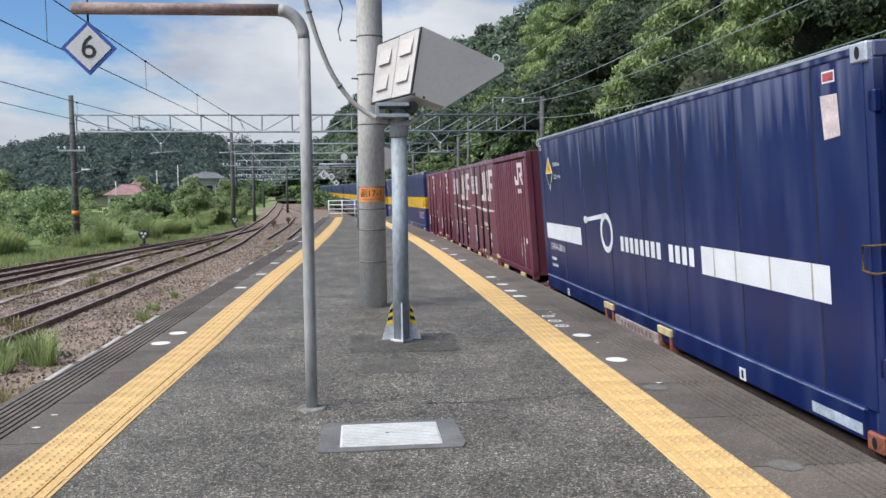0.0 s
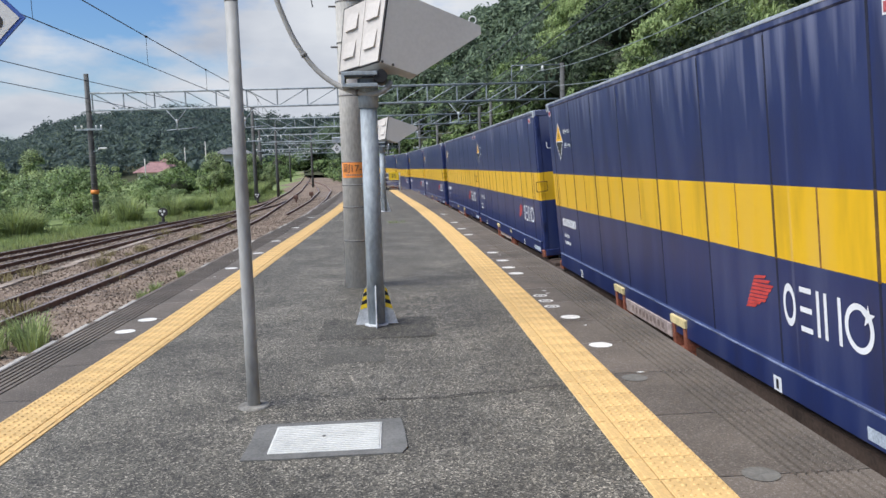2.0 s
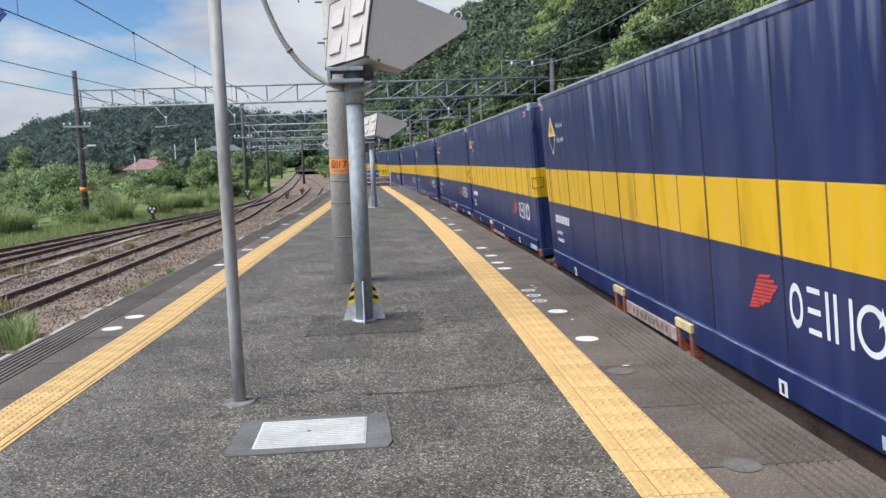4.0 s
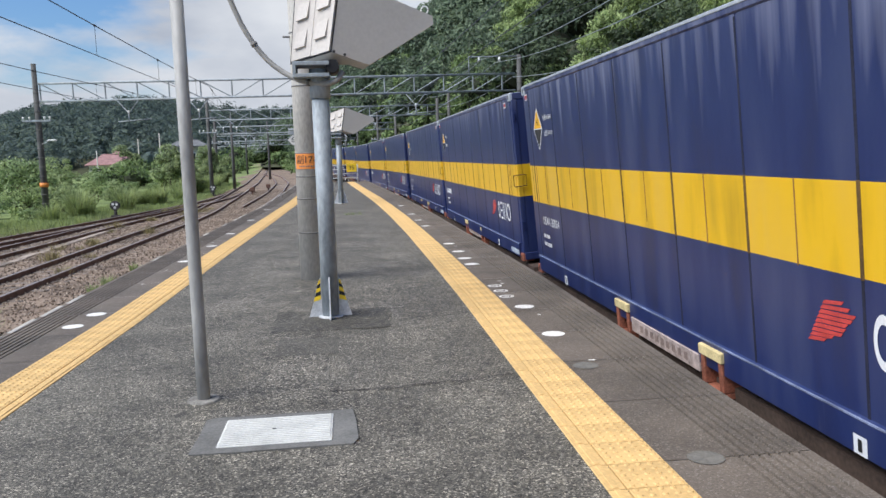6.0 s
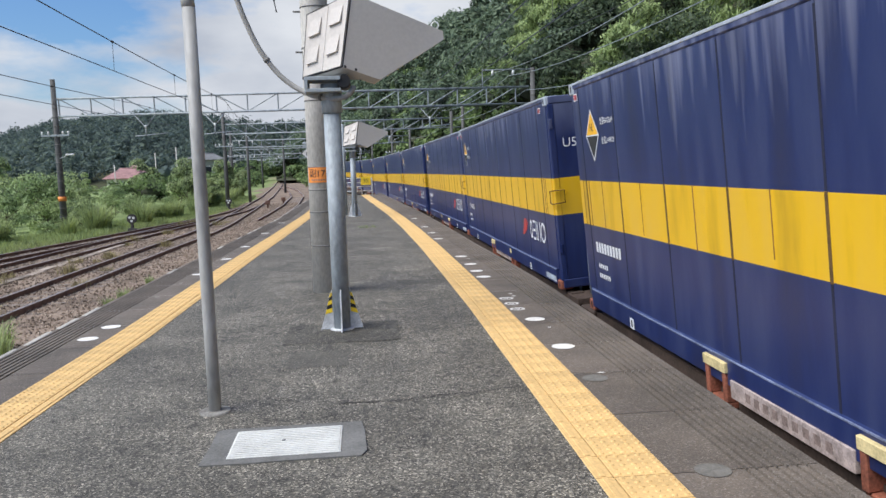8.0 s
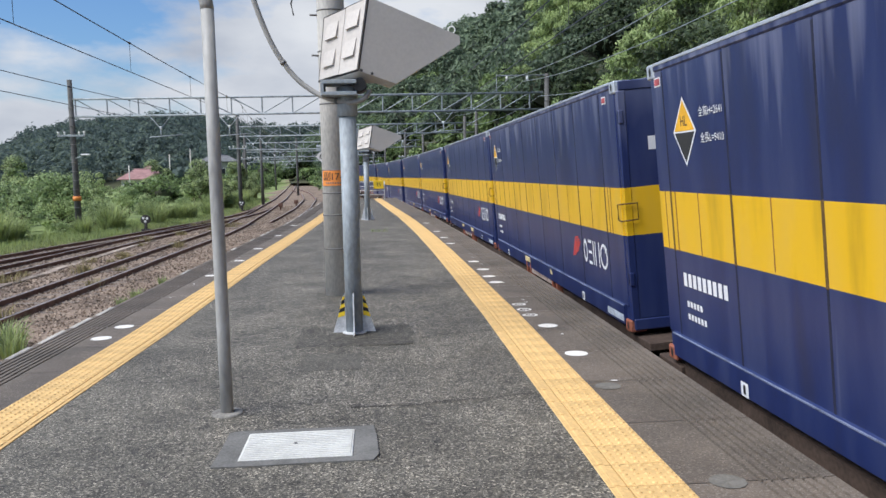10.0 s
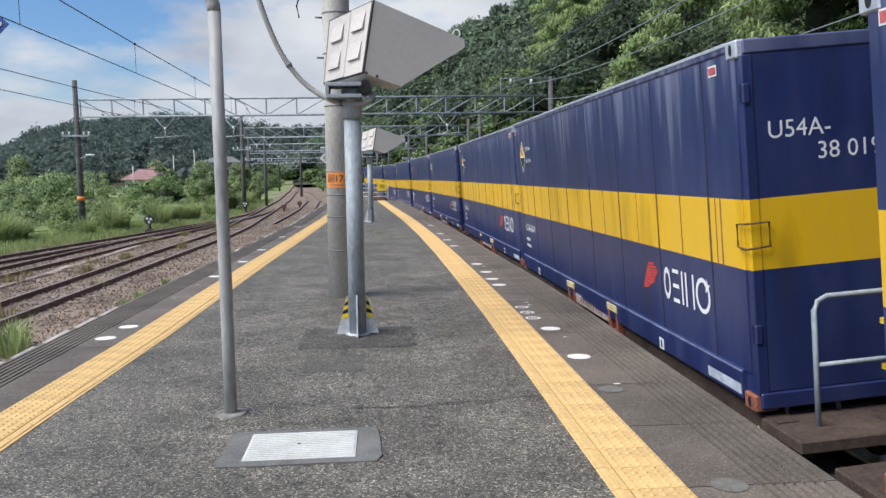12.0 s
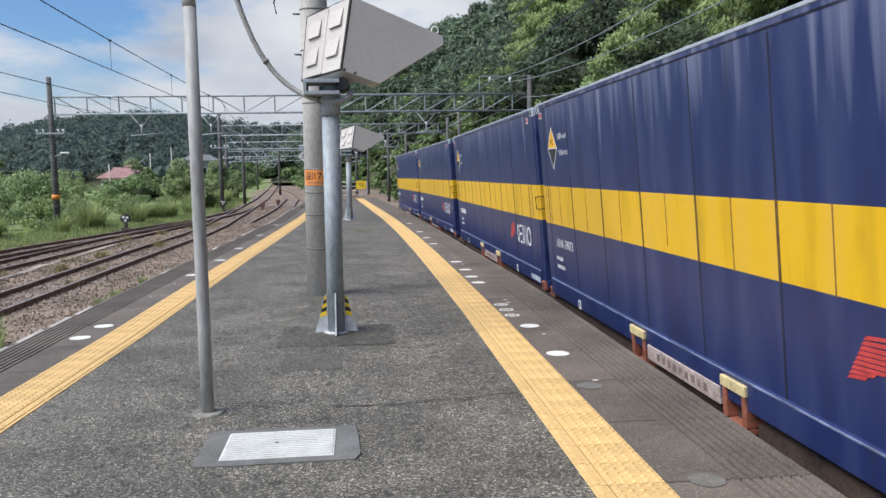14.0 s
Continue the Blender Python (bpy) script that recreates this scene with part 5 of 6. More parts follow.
def wires():
    def sagged(a, b, sag, n=12):
        return [tuple(p + (q - p) * k / n - (sag * 4 * (k / n) * (1 - k / n) if i == 2 else 0) for i, (p, q) in enumerate(zip(a, b))) for k in range(n + 1)]

    def line(label, spans, r, material, droppers=None):
        root = thing("overhead_wire", label, "cable", group="overhead wires")
        for a, b, sag in spans:
            bm = bmesh.new()
            tube(bm, sagged(a, b, sag), r, 5)
            part("wire", bm, material, root)
        return root

    stations = [-42, -2, 39.5, 60.5, 84, 108, 132]
    for cx, zc, gap, label in ((lambda y: -6.4 if y < 45 else t1_x(y), 4.12, 0.56, "middle track"), (lambda y: -10.45 if y < 45 else t2_x(y), 3.98, 0.66, "outer track"), (lambda y: main_x(y), 4.15, 0.9, "main line")):
        root = thing("overhead_wire", "contact wire hung from a messenger wire over the " + label, "cable", group="overhead wires")
        for y0, y1 in zip(stations, stations[1:]):
            drop = lambda y: 0.0 if y < 60 else 0.018 * (y - 60)
            extra = 0.28 if label == "middle track" and y0 < 0 else 0.0
            a, b = Vector((cx(y0), y0, zc + extra - drop(y0))), Vector((cx(y1), y1, zc + (extra if y1 < 0 else 0.0) - drop(y1)))
            bm = bmesh.new()
            tube(bm, [a, b], 0.011, 5)
            part("contact_wire", bm, M_WIRE, root)
            bm = bmesh.new()
            ms = sagged(tuple(a + Vector((0, 0, gap + 0.1 + 2.4 * extra))), tuple(b + Vector((0, 0, gap + 0.1 + (2.4 * extra if y1 < 0 else 0.0)))), 0.2)
            tube(bm, ms, 0.013, 5)
            part("messenger_wire", bm, M_WIRE, root)
            for k in range(1, 12, 2):
                top = Vector(ms[k])
                bm = bmesh.new()
                tube(bm, [top, (top.x, top.y, a.z + (b.z - a.z) * k / 12)], 0.006, 4)
                tube(bm, [top - Vector((0, 0.06, 0)), top + Vector((0, 0.06, 0))], 0.03, 6)
                part("dropper", bm, M_WIRE, root)
    for x, z, zf, m, lab in ((6.6, 5.95, 5.75, M_WIRELIGHT, "bright feeder wire along the slope"), (7.3, 5.4, 5.6, M_WIRELIGHT, "bright feeder wire along the slope"), (8.1, 4.6, 4.9, M_WIRELIGHT, "bright signal cable along the slope"), (8.6, 6.9, 7.2, M_WIRE, "dark feeder wire along the slope")):
        line(lab, [((x + 0.4, -40, z + 0.6), (x + 0.2, 0, z + 0.3), 0.7), ((x + 0.2, 0, z + 0.3), (x - 0.2, 39.5, zf), 0.8), ((x - 0.2, 39.5, zf), (x - 1.4, 60.5, zf - 0.3), 0.4), ((x - 1.4, 60.5, zf - 0.3), (x - 3.4, 84, zf - 0.9), 0.4)], 0.014, m)


wires()


def line_side_mast(x, y, h, label):
    root = thing("mast", label, "pole", pose(x, y, rail_z(y) - 0.3), "line-side masts")
    bm = bmesh.new()
    tube(bm, [(0, 0, 0), (0, 0, h)], 0.14, 10, 0.09)
    part("shaft", bm, M_MAST, root)
    bm = bmesh.new()
    box(bm, -0.6, 0.6, -0.05, 0.05, h * 0.62, h * 0.62 + 0.08)
    part("cross_arm", bm, M_GALV, root)
    for dx in (-0.55, -0.25, 0.25, 0.55):
        bm = bmesh.new()
        tube(bm, [(dx, 0, h * 0.62 + 0.08), (dx, 0, h * 0.62 + 0.2)], 0.04, 6)
        part("insulator", bm, M_WHITEPAINT, root)
    bm = bmesh.new()
    tube(bm, [(0.1, 0, h * 0.9), (1.5, 0, h * 1.02)], 0.035, 6)
    part("bracket", bm, M_GALV, root)
    return root


for x, y, h in ((-9.7, 70, 6.3), (-8.9, 93, 6.6), (5.6, 52, 6.2), (2.6, 74, 6.4), (-0.3, 92, 6), (-14.6, 120, 6.5)):
    line_side_mast(x, y, h, "grey line-side mast with a cross arm")
for x, y, h in ((-39.3, 134, 5.8), (-33.4, 136, 7.5), (-30.5, 138, 8.4)):
    root = thing("telegraph_pole", "distant telegraph pole among the houses", "pole", pose(x, y, -3.1), "telegraph poles")
    bm = bmesh.new()
    tube(bm, [(0, 0, 0), (0, 0, h)], 0.12, 8, 0.08)
    part("shaft", bm, M_CONCRETE, root)
    for z in (h - 0.5, h - 1.0):
        bm = bmesh.new()
        box(bm, -0.75, 0.75, -0.05, 0.05, z, z + 0.08)
        part("cross_arm", bm, M_STEELGREY, root)


def dwarf_signal(x, y):
    root = thing("dwarf_signal", "small dwarf signal with a white round face by the track", "signal", pose(x, y, rail_z(y) - 0.05), "dwarf signals")
    bm = bmesh.new()
    tube(bm, [(0, 0, 0), (0, 0, 0.35)], 0.09, 10, 0.07)
    part("post", bm, M_STEELDARK, root)
    bm = bmesh.new()
    box(bm, -0.2, 0.2, -0.12, 0.12, 0.0, 0.1, 0.02)
    part("foot", bm, M_STEELDARK, root)
    bm = bmesh.new()
    tube(bm, [(0, -0.08, 0.55), (0, 0.08, 0.55)], 0.22, 16)
    head = part("head", bm, M_STEELDARK, root, "black round signal head")
    for sx, sz in ((-0.08, 0.62), (0.09, 0.6), (0.0, 0.46)):
        bm = bmesh.new()
        disc(bm, sx, -0.084, sz, 0.06, 12, "y")
        part("white_lens", bm, M_WHITEPAINT, head)


dwarf_signal(-11.15, 39.9)
dwarf_signal(-9.6, 58.3)
for x, y in ((-7.05, 65.0), (-7.65, 59.6)):
    root = thing("point_indicator", "short rusty switch stand beside the tracks", "switch stand", pose(x + 0.6, y, rail_z(y) - 0.2), "switch stands")
    bm = bmesh.new()
    tube(bm, [(0, 0, 0), (0, 0, 0.6)], 0.06, 8)
    part("post", bm, M_RAIL, root)
    bm = bmesh.new()
    box(bm, -0.16, 0.16, -0.16, 0.16, 0.3, 0.6, 0.03)
    part("box", bm, M_RAIL, root)


def cable_trough():
    """Row of concrete duct covers lying between two tracks."""
    root = tagged(thing("cable_trough", "row of pale concrete cable duct covers between the tracks", "cable duct"), kind="structure")
    bm = bmesh.new()
    box(bm, -0.13, 0.13, -0.485, 0.485, -0.06, 0.03, 0.012)
    me = mesh_of("cover", bm, M_TROUGH)
    rng = random.Random(14)
    for k in range(30):
        y = 8.0 + k
        piece("cover", me, root, pose(-9.62 + 0.004 * k + rng.uniform(-0.02, 0.02), y, rail_z(y) - 0.11 + rng.uniform(-0.02, 0.01), 0, 0, rng.uniform(-1.5, 1.5)))


M_TROUGH = mat("dusty_duct_concrete", (0.29, 0.24, 0.20), rough=0.95, var=0.35, scale=3, fine=30, bump=0.3, spread=0.25)
cable_trough()


def end_fence():
    root = thing("fence", "white tubular fence closing the end of the platform", "fence", pose(0.05, 42.4, 0))
    for x in (-2.45, -1.76, -1.1, -0.62, 0.25):
        bm = bmesh.new()
        tube(bm, [(x, 0, 0), (x, 0, 0.9)], 0.03, 8)
        part("post", bm, M_WHITEPAINT, root)
    for z in (0.22, 0.44, 0.66, 0.88):
        bm = bmesh.new()
        tube(bm, [(-2.45, 0, z), (0.25, 0, z)], 0.022, 8)
        part("rail", bm, M_WHITEPAINT, root)
    s = thing("speed_sign", "yellow square speed sign on the platform fence", "sign", pose(0.0, 42.34, 0.72))
    bm = bmesh.new()
    box(bm, -0.26, 0.26, -0.02, 0.01, -0.2, 0.22, 0.008)
    part("board", bm, M_SIGNYELLOW, s)
    lettering("numeral", "35", 0.2, M_INK, s, pose(0, -0.024, 0.01, 90, 0, 0), "black numeral 35")


end_fence()


def stop_cluster():
    """Farther stop marks hung from a bracket beyond the concrete pole."""
    root = thing("sign_bracket", "steel bracket carrying small diamond stop marks", "sign", pose(-2.3, 30.5, 0))
    bm = bmesh.new()
    tube(bm, [(1.45, 0, 0), (1.45, 0, 2.75)], 0.05, 10)
    part("post", bm, M_GALV, root)
    bm = bmesh.new()
    tube(bm, [(1.45, 0, 2.45), (0.02, 0, 2.45)], 0.035, 8)
    part("arm", bm, M_GALV, root)
    for x, z, s, txt in ((0.185, 2.07, 0.2, "6"), (0.46, 1.99, 0.15, ""), (0.64, 1.76, 0.12, "")):
        bm = bmesh.new()
        prism(bm, [(x - s, z), (x, z - s), (x + s, z), (x, z + s)], "y", -0.01, 0.01)
        b = part("board", bm, M_SIGNWHITE, root, "white diamond board")
        bm = bmesh.new()
        tube(bm, [(x, 0.0, z + s), (x, 0.0, 2.45)], 0.01, 5)
        part("hanger", bm, M_STEELDARK, root)
        if txt:
            lettering("numeral", txt, 0.2, M_INK, b, pose(x, -0.0125, z, 90, 0, 0), "black numeral 6")
        else:
            bm = bmesh.new()
            ring(bm, x, -0.0125, z, s * 0.16, s * 0.36, 12, "y")
            part("mark", bm, M_INK, b)
    bm = bmesh.new()
    box(bm, 0.02, 0.4, -0.03, 0.03, 2.26, 2.4, 0.01)
    part("plate", bm, M_GALV, root)
    bm = bmesh.new()
    tube(bm, [(0.95, -0.06, 2.72), (0.95, 0.06, 2.72)], 0.13, 16)
    tube(bm, [(0.95, 0, 2.45), (0.95, 0, 2.62)], 0.015, 6)
    part("mirror", bm, M_SIGNWHITE, root, "round white disc")


stop_cluster()
for x, y, h in ((-0.72, 26.3, 2.9),):
    root = thing("post", "slim grey steel post on the platform", "pole", pose(x, y, 0), "platform posts")
    bm = bmesh.new()
    tube(bm, [(0, 0, 0), (0, 0, h)], 0.06, 10)
    part("shaft", bm, M_GALV, root)


def house(x, y, w, d, h, roof_h, roof, label, turn=0):
    root = thing("house", label, "house", pose(x, y, ground_z(x, y) + 0.1, 0, 0, turn), "houses behind the tracks")
    bm = bmesh.new()
    box(bm, -w / 2, w / 2, -d / 2, d / 2, 0, h)
    part("wall", bm, M_PLASTER, root)
    bm = bmesh.new()
    e = 0.55
    lo = [bm.verts.new(c) for c in ((-w / 2 - e, -d / 2 - e, h), (w / 2 + e, -d / 2 - e, h), (w / 2 + e, d / 2 + e, h), (-w / 2 - e, d / 2 + e, h))]
    up = [bm.verts.new((c.co.x, c.co.y, h + 0.12)) for c in lo]
    a, b = bm.verts.new((-w / 4, 0, h + roof_h)), bm.verts.new((w / 4, 0, h + roof_h))
    bm.faces.new(lo[::-1])
    for k in range(4):
        bm.faces.new((lo[k], lo[(k + 1) % 4], up[(k + 1) % 4], up[k]))
    bm.faces.new((up[0], up[1], b, a))
    bm.faces.new((up[2], up[3], a, b))
    bm.faces.new((up[1], up[2], b))
    bm.faces.new((up[3], up[0], a))
    rf = part("roof", bm, roof, root, "hipped tiled roof")
    bm = bmesh.new()
    tube(bm, [(-w / 4, 0, h + roof_h), (w / 4, 0, h + roof_h)], 0.12, 6)
    part("ridge", bm, roof, rf)
    for k in range(3):
        wx = -w / 2 + w * (k + 0.5) / 3
        bm = bmesh.new()
        box(bm, wx - 0.6, wx + 0.6, -d / 2 - 0.05, -d / 2 + 0.02, h * 0.35, h * 0.8, 0.02)
        win = part("window", bm, M_WHITEPAINT, root)
        bm = bmesh.new()
        box(bm, wx - 0.5, wx + 0.5, -d / 2 - 0.07, -d / 2 - 0.03, h * 0.39, h * 0.77)
        part("pane", bm, M_GLASSDARK, win, "dark window pane")


house(-38.9, 140, 5.4, 5.5, 2.4, 1.7, M_ROOFRED, "low house with a red hipped tiled roof")
house(-40.6, 152, 3.4, 5.0, 3.0, 1.7, M_ROOFRED, "low house with a weathered red roof behind")
house(-26.4, 142, 4.6, 5.0, 4.6, 1.2, M_ROOFGREY, "pale two-storey house with a grey roof", 15)
house(-57.5, 138, 6.5, 5.0, 1.9, 1.4, M_ROOFGREY, "low house with a grey tiled roof", -10)
house(-31.5, 165, 7.0, 6.0, 4.6, 1.5, M_ROOFGREY, "distant pale house with a grey roof", 8)


# ---- freight train ----
PITCH, BOX_L, BOX_W, BOX_H = 20.4, 9.41, 2.45, 2.641
ON_SIDE = Matrix(((0, 0, -1, 0), (-1, 0, 0, 0), (0, 1, 0, 0), (0, 0, 0, 1)))


def train_at(t):
    """Place along the line of the joint between the red containers' wagon and the first striped wagon."""
    drift = float(np.interp(t, (0, 0.5, 1, 1.5, 2, 2.5, 3, 4.5, 5.5, 6, 6.5, 7, 7.5, 8, 8.5, 9.5, 11, 11.5, 12, 12.5, 13, 13.5, 14),
                            (0.75, 0.38, 0.1, 0.02, 0.15, 0.33, 0.3, 0.16, 0.15, 0.13, 0.15, 0.03, 0.05, 0.06, 0.85, 0.3, -0.15, -0.05, 0.25, 0.43, 0.52, 0.22, 0.36)))
    return 34.05 + drift - 20.2017 * t - 0.07946 * t * t


def joint(k):
    return 1.5 if k in (0, 1, 2, 7, 11) else 1.14


def on_side(y, z, lift=0.0):
    return Matrix.Translation((-0.014 - lift, y, z)) @ ON_SIDE


def flat_side(name, pts, material, parent, lift=0.0, label=""):
    """A flat painted shape on the side that faces the platform; pts in (y, z)."""
    bm = bmesh.new()
    bm.faces.new([bm.verts.new((-0.0145 - lift, y, z)) for y, z in pts])
    return part(name, bm, material, parent, label)


def castings(root, half, w, h, material):
    for y in (-half, half):
        for z in (0.0, h - 0.12):
            bm = bmesh.new()
            s = 0.17 if y < 0 else -0.17
            box(bm, -0.022, 0.16, min(y - 0.004 * (1 if y < 0 else -1), y + s), max(y - 0.004 * (1 if y < 0 else -1), y + s), z - 0.004, z + 0.124, 0.012)
            c = part("corner_casting", bm, material if z == 0 else M_RAILTOP, root, "rust-red corner casting" if z == 0 else "pale corner casting")
            bm = bmesh.new()
            disc(bm, -0.0235, y + s / 2, z + 0.06, 0.028, 10, "x", 0.042)
            part("casting_hole", bm, M_BLACK, c)


def long_container(label, material, plain, seams=True, end_text=True):
    half = BOX_L / 2
    root = thing("container", label, "freight container", group="long freight containers")
    bm = bmesh.new()
    box(bm, 0.004, BOX_W, -half + 0.03, half - 0.03, 0.08, BOX_H - 0.02, 0.01)
    part("body", bm, material, root)
    # side sheets
    widths = [0.29, 1.2, 1.2, 1.2, 1.22, 1.21, 1.2, 1.2, 0.59]
    y = half - 0.05
    scale = (BOX_L - 0.1) / sum(widths)
    for k, w in enumerate(widths):
        w *= scale
        bm = bmesh.new()
        box(bm, -0.012, 0.02, y - w + 0.006, y - 0.006, 0.27, BOX_H - 0.07, 0.006)
        part("side_panel", bm, material, root)
        if k:
            bm = bmesh.new()
            box(bm, -0.0132, 0.02, y - 0.013, y + 0.013, 0.22, BOX_H - 0.09)
            part("panel_joint", bm, M_SEAM, root, "narrow dark joint between side sheets")
        if k and seams:
            bm = bmesh.new()
            box(bm, -0.0165, 0.02, y - 0.016, y + 0.016, 1.02, 1.54, 0.003)
            part("seam", bm, M_BANDSEAM, root, "sooty upright seam")
        y -= w
    for f, wd, z0 in ((0.022, 0.007, 1.02), (0.047, 0.010, 1.02), (0.099, 0.007, 1.02), (0.226, 0.006, 1.05), (0.354, 0.008, 1.02), (0.482, 0.006, 1.09),
                      (0.611, 0.008, 1.02), (0.74, 0.006, 1.02), (0.867, 0.009, 1.03), (0.945, 0.007, 1.02), (0.955, 0.010, 1.02)):
        if not seams:
            break
        bm = bmesh.new()
        yy = half - BOX_L * f
        box(bm, -0.0145, 0.0, yy - wd, yy + wd, max(z0, 1.02), 1.535)
        part("dirt_streak", bm, M_STREAK, root, "brown dirt streak")
    bm = bmesh.new()
    box(bm, -0.02, 0.08, -half, half, BOX_H - 0.07, BOX_H, 0.012)
    cap = part("top_rail", bm, plain, root)
    bm = bmesh.new()
    box(bm, -0.025, 0.05, -half + 0.165, half - 0.165, BOX_H - 0.022, BOX_H + 0.004, 0.004)
    part("rail_lip", bm, M_RAILTOP, cap, "thin pale lip of the top rail")
    bm = bmesh.new()
    prism(bm, [(-0.006, 0.285), (-0.03, 0.262), (-0.03, 0.06), (0.1, 0.06), (0.1, 0.285)], "y", -half + 0.17, half - 0.17)
    rail = part("bottom_rail", bm, plain, root)
    # thin pale strip that paints the highlight on the rail's upper edge
    bm = bmesh.new()
    box(bm, -0.0335, -0.005, -half + 0.17, half - 0.17, 0.258, 0.269)
    part("rail_glint", bm, M_RAILGLINT, rail, "pale line painted as a highlight along the rail")
    castings(root, half, BOX_W, BOX_H, M_CASTING)
    # end doors
    for x0, x1 in ((0.07, 1.215), (1.235, BOX_W - 0.07)):
        bm = bmesh.new()
        box(bm, x0, x1, -half - 0.012, -half + 0.06, 0.14, BOX_H - 0.1, 0.008)
        part("end_door", bm, material, root)
    for x in (0.0, BOX_W - 0.09):
        bm = bmesh.new()
        box(bm, x, x + 0.09, -half - 0.02, -half + 0.1, 0.12, BOX_H - 0.1, 0.012)
        part("corner_post", bm, material, root)
    bm = bmesh.new()
    box(bm, 0.02, BOX_W - 0.02, -half - 0.02, -half + 0.08, BOX_H - 0.1, BOX_H, 0.01)
    part("end_header", bm, plain, root)
    bm = bmesh.new()
    box(bm, 0.02, BOX_W - 0.02, -half - 0.03, -half + 0.08, 0.02, 0.14, 0.01)
    part("end_sill", bm, plain, root)
    for x in (1.13, 1.33):
        bm = bmesh.new()
        tube(bm, [(x, -half - 0.035, 0.15), (x, -half - 0.035, BOX_H - 0.12)], 0.014, 6)
        part("locking_bar", bm, plain, root)
    bm = bmesh.new()
    tube(bm, [(-0.04, -half + 0.02, 1.19), (-0.04, -half + 0.09, 1.2), (-0.04, -half + 0.09, 1.36), (-0.04, -half - 0.05, 1.37), (0.13, -half - 0.05, 1.37), (0.13, -half - 0.05, 1.2), (-0.04, -half - 0.05, 1.19), (-0.04, -half + 0.02, 1.19)], 0.0095, 6)
    part("grab_handle", bm, M_BANDSEAM, root, "dark grab handle")
    for z in (0.5, 2.2):
        bm = bmesh.new()
        box(bm, 0.0, 0.05, -half - 0.035, -half + 0.03, z, z + 0.14, 0.008)
        part("hinge", bm, plain, root)
    # small marks common to all
    for y0 in (half - 0.15, -half + 0.5):
        plate = flat_side("mark_plate", [(y0, 2.52), (y0 - 0.15, 2.52), (y0 - 0.15, 2.44), (y0, 2.44)], M_LETTER, root, 0.0, "small white and red plate")
        flat_side("plate_face", [(y0 - 0.012, 2.508), (y0 - 0.138, 2.508), (y0 - 0.138, 2.452), (y0 - 0.012, 2.452)], M_REDPALE, plate, 0.002)
    for y0 in (-half + 1.9, half - 1.58):
        s = flat_side("fork_mark", [(y0 + 0.06, 0.17), (y0 - 0.06, 0.17), (y0 - 0.06, 0.06), (y0 + 0.06, 0.06)], M_LETTER, root, 0.018, "white pocket mark")
        flat_side("fork_slot", [(y0 + 0.018, 0.15), (y0 - 0.018, 0.15), (y0 - 0.018, 0.08), (y0 + 0.018, 0.08)], M_BLACK, s, 0.021)
    flat_side("owner_strip", [(-half + 0.80, 0.165), (-half + 0.19, 0.165), (-half + 0.19, 0.085), (-half + 0.80, 0.085)], M_PALESTRIP, root, 0.018, "pale dirty strip along the bottom rail")
    cy, cz = half - 0.76, 2.03
    d = flat_side("diamond_mark", [(cy + 0.24, cz), (cy, cz - 0.28), (cy - 0.24, cz), (cy, cz + 0.28)], M_LETTER, root, 0.0, "white-edged diamond mark")
    flat_side("diamond_top", [(cy + 0.21, cz + 0.006), (cy - 0.21, cz + 0.006), (cy, cz + 0.25)], M_AMBER, d, 0.002, "amber upper half")
    flat_side("diamond_foot", [(cy + 0.21, cz - 0.008), (cy, cz - 0.25), (cy - 0.21, cz - 0.008)], M_INK, d, 0.002, "black lower half")
    lettering("diamond_text", "HL", 0.085, M_INK, d, on_side(cy, cz + 0.08, 0.004))
    lettering("size_text", "全高H=2641", 0.06, M_LETTER, root, on_side(cy - 0.53, cz + 0.13, 0.002))
    lettering("size_text", "全長L=9410", 0.06, M_LETTER, root, on_side(cy - 0.53, cz - 0.07, 0.002))
    return root


def serial(root, kind, number):
    """Serial number on side and end, or plain bars where it cannot be read."""
    half = BOX_L / 2
    if number:
        lettering("serial_text", kind + "-" + number, 0.115, M_LETTER, root, on_side(half - 1.0, 0.79, 0.002))
        lettering("serial_text", kind + "-", 0.125, M_LETTER, root, pose(0.40, -half - 0.0145, 2.0, 90, 0, 0))
        lettering("serial_text", number[:2] + " " + number[2:], 0.125, M_LETTER, root, pose(0.76, -half - 0.0145, 1.83, 90, 0, 0))
    else:
        for k in range(9):
            y = half - 0.50 - 0.1 * k
            flat_side("serial_bar", [(y, 0.85), (y - 0.07, 0.85), (y - 0.07, 0.735), (y, 0.735)], M_LETTER, root, 0.001)
        for k in range(5):
            bm = bmesh.new()
            x = 0.3 + 0.13 * k
            bm.faces.new([bm.verts.new(c) for c in ((x, -half - 0.0145, 1.91), (x + 0.09, -half - 0.0145, 1.91), (x + 0.09, -half - 0.0145, 2.05), (x, -half - 0.0145, 2.05))])
            part("serial_bar", bm, M_LETTER, root)
    for z, n in ((0.61, 5), (0.50, 6)):
        for k in range(n):
            y = half - 0.54 - 0.068 * k
            flat_side("small_print", [(y, z), (y - 0.045, z), (y - 0.045, z - 0.05), (y, z - 0.05)], M_LETTER, root, 0.001)


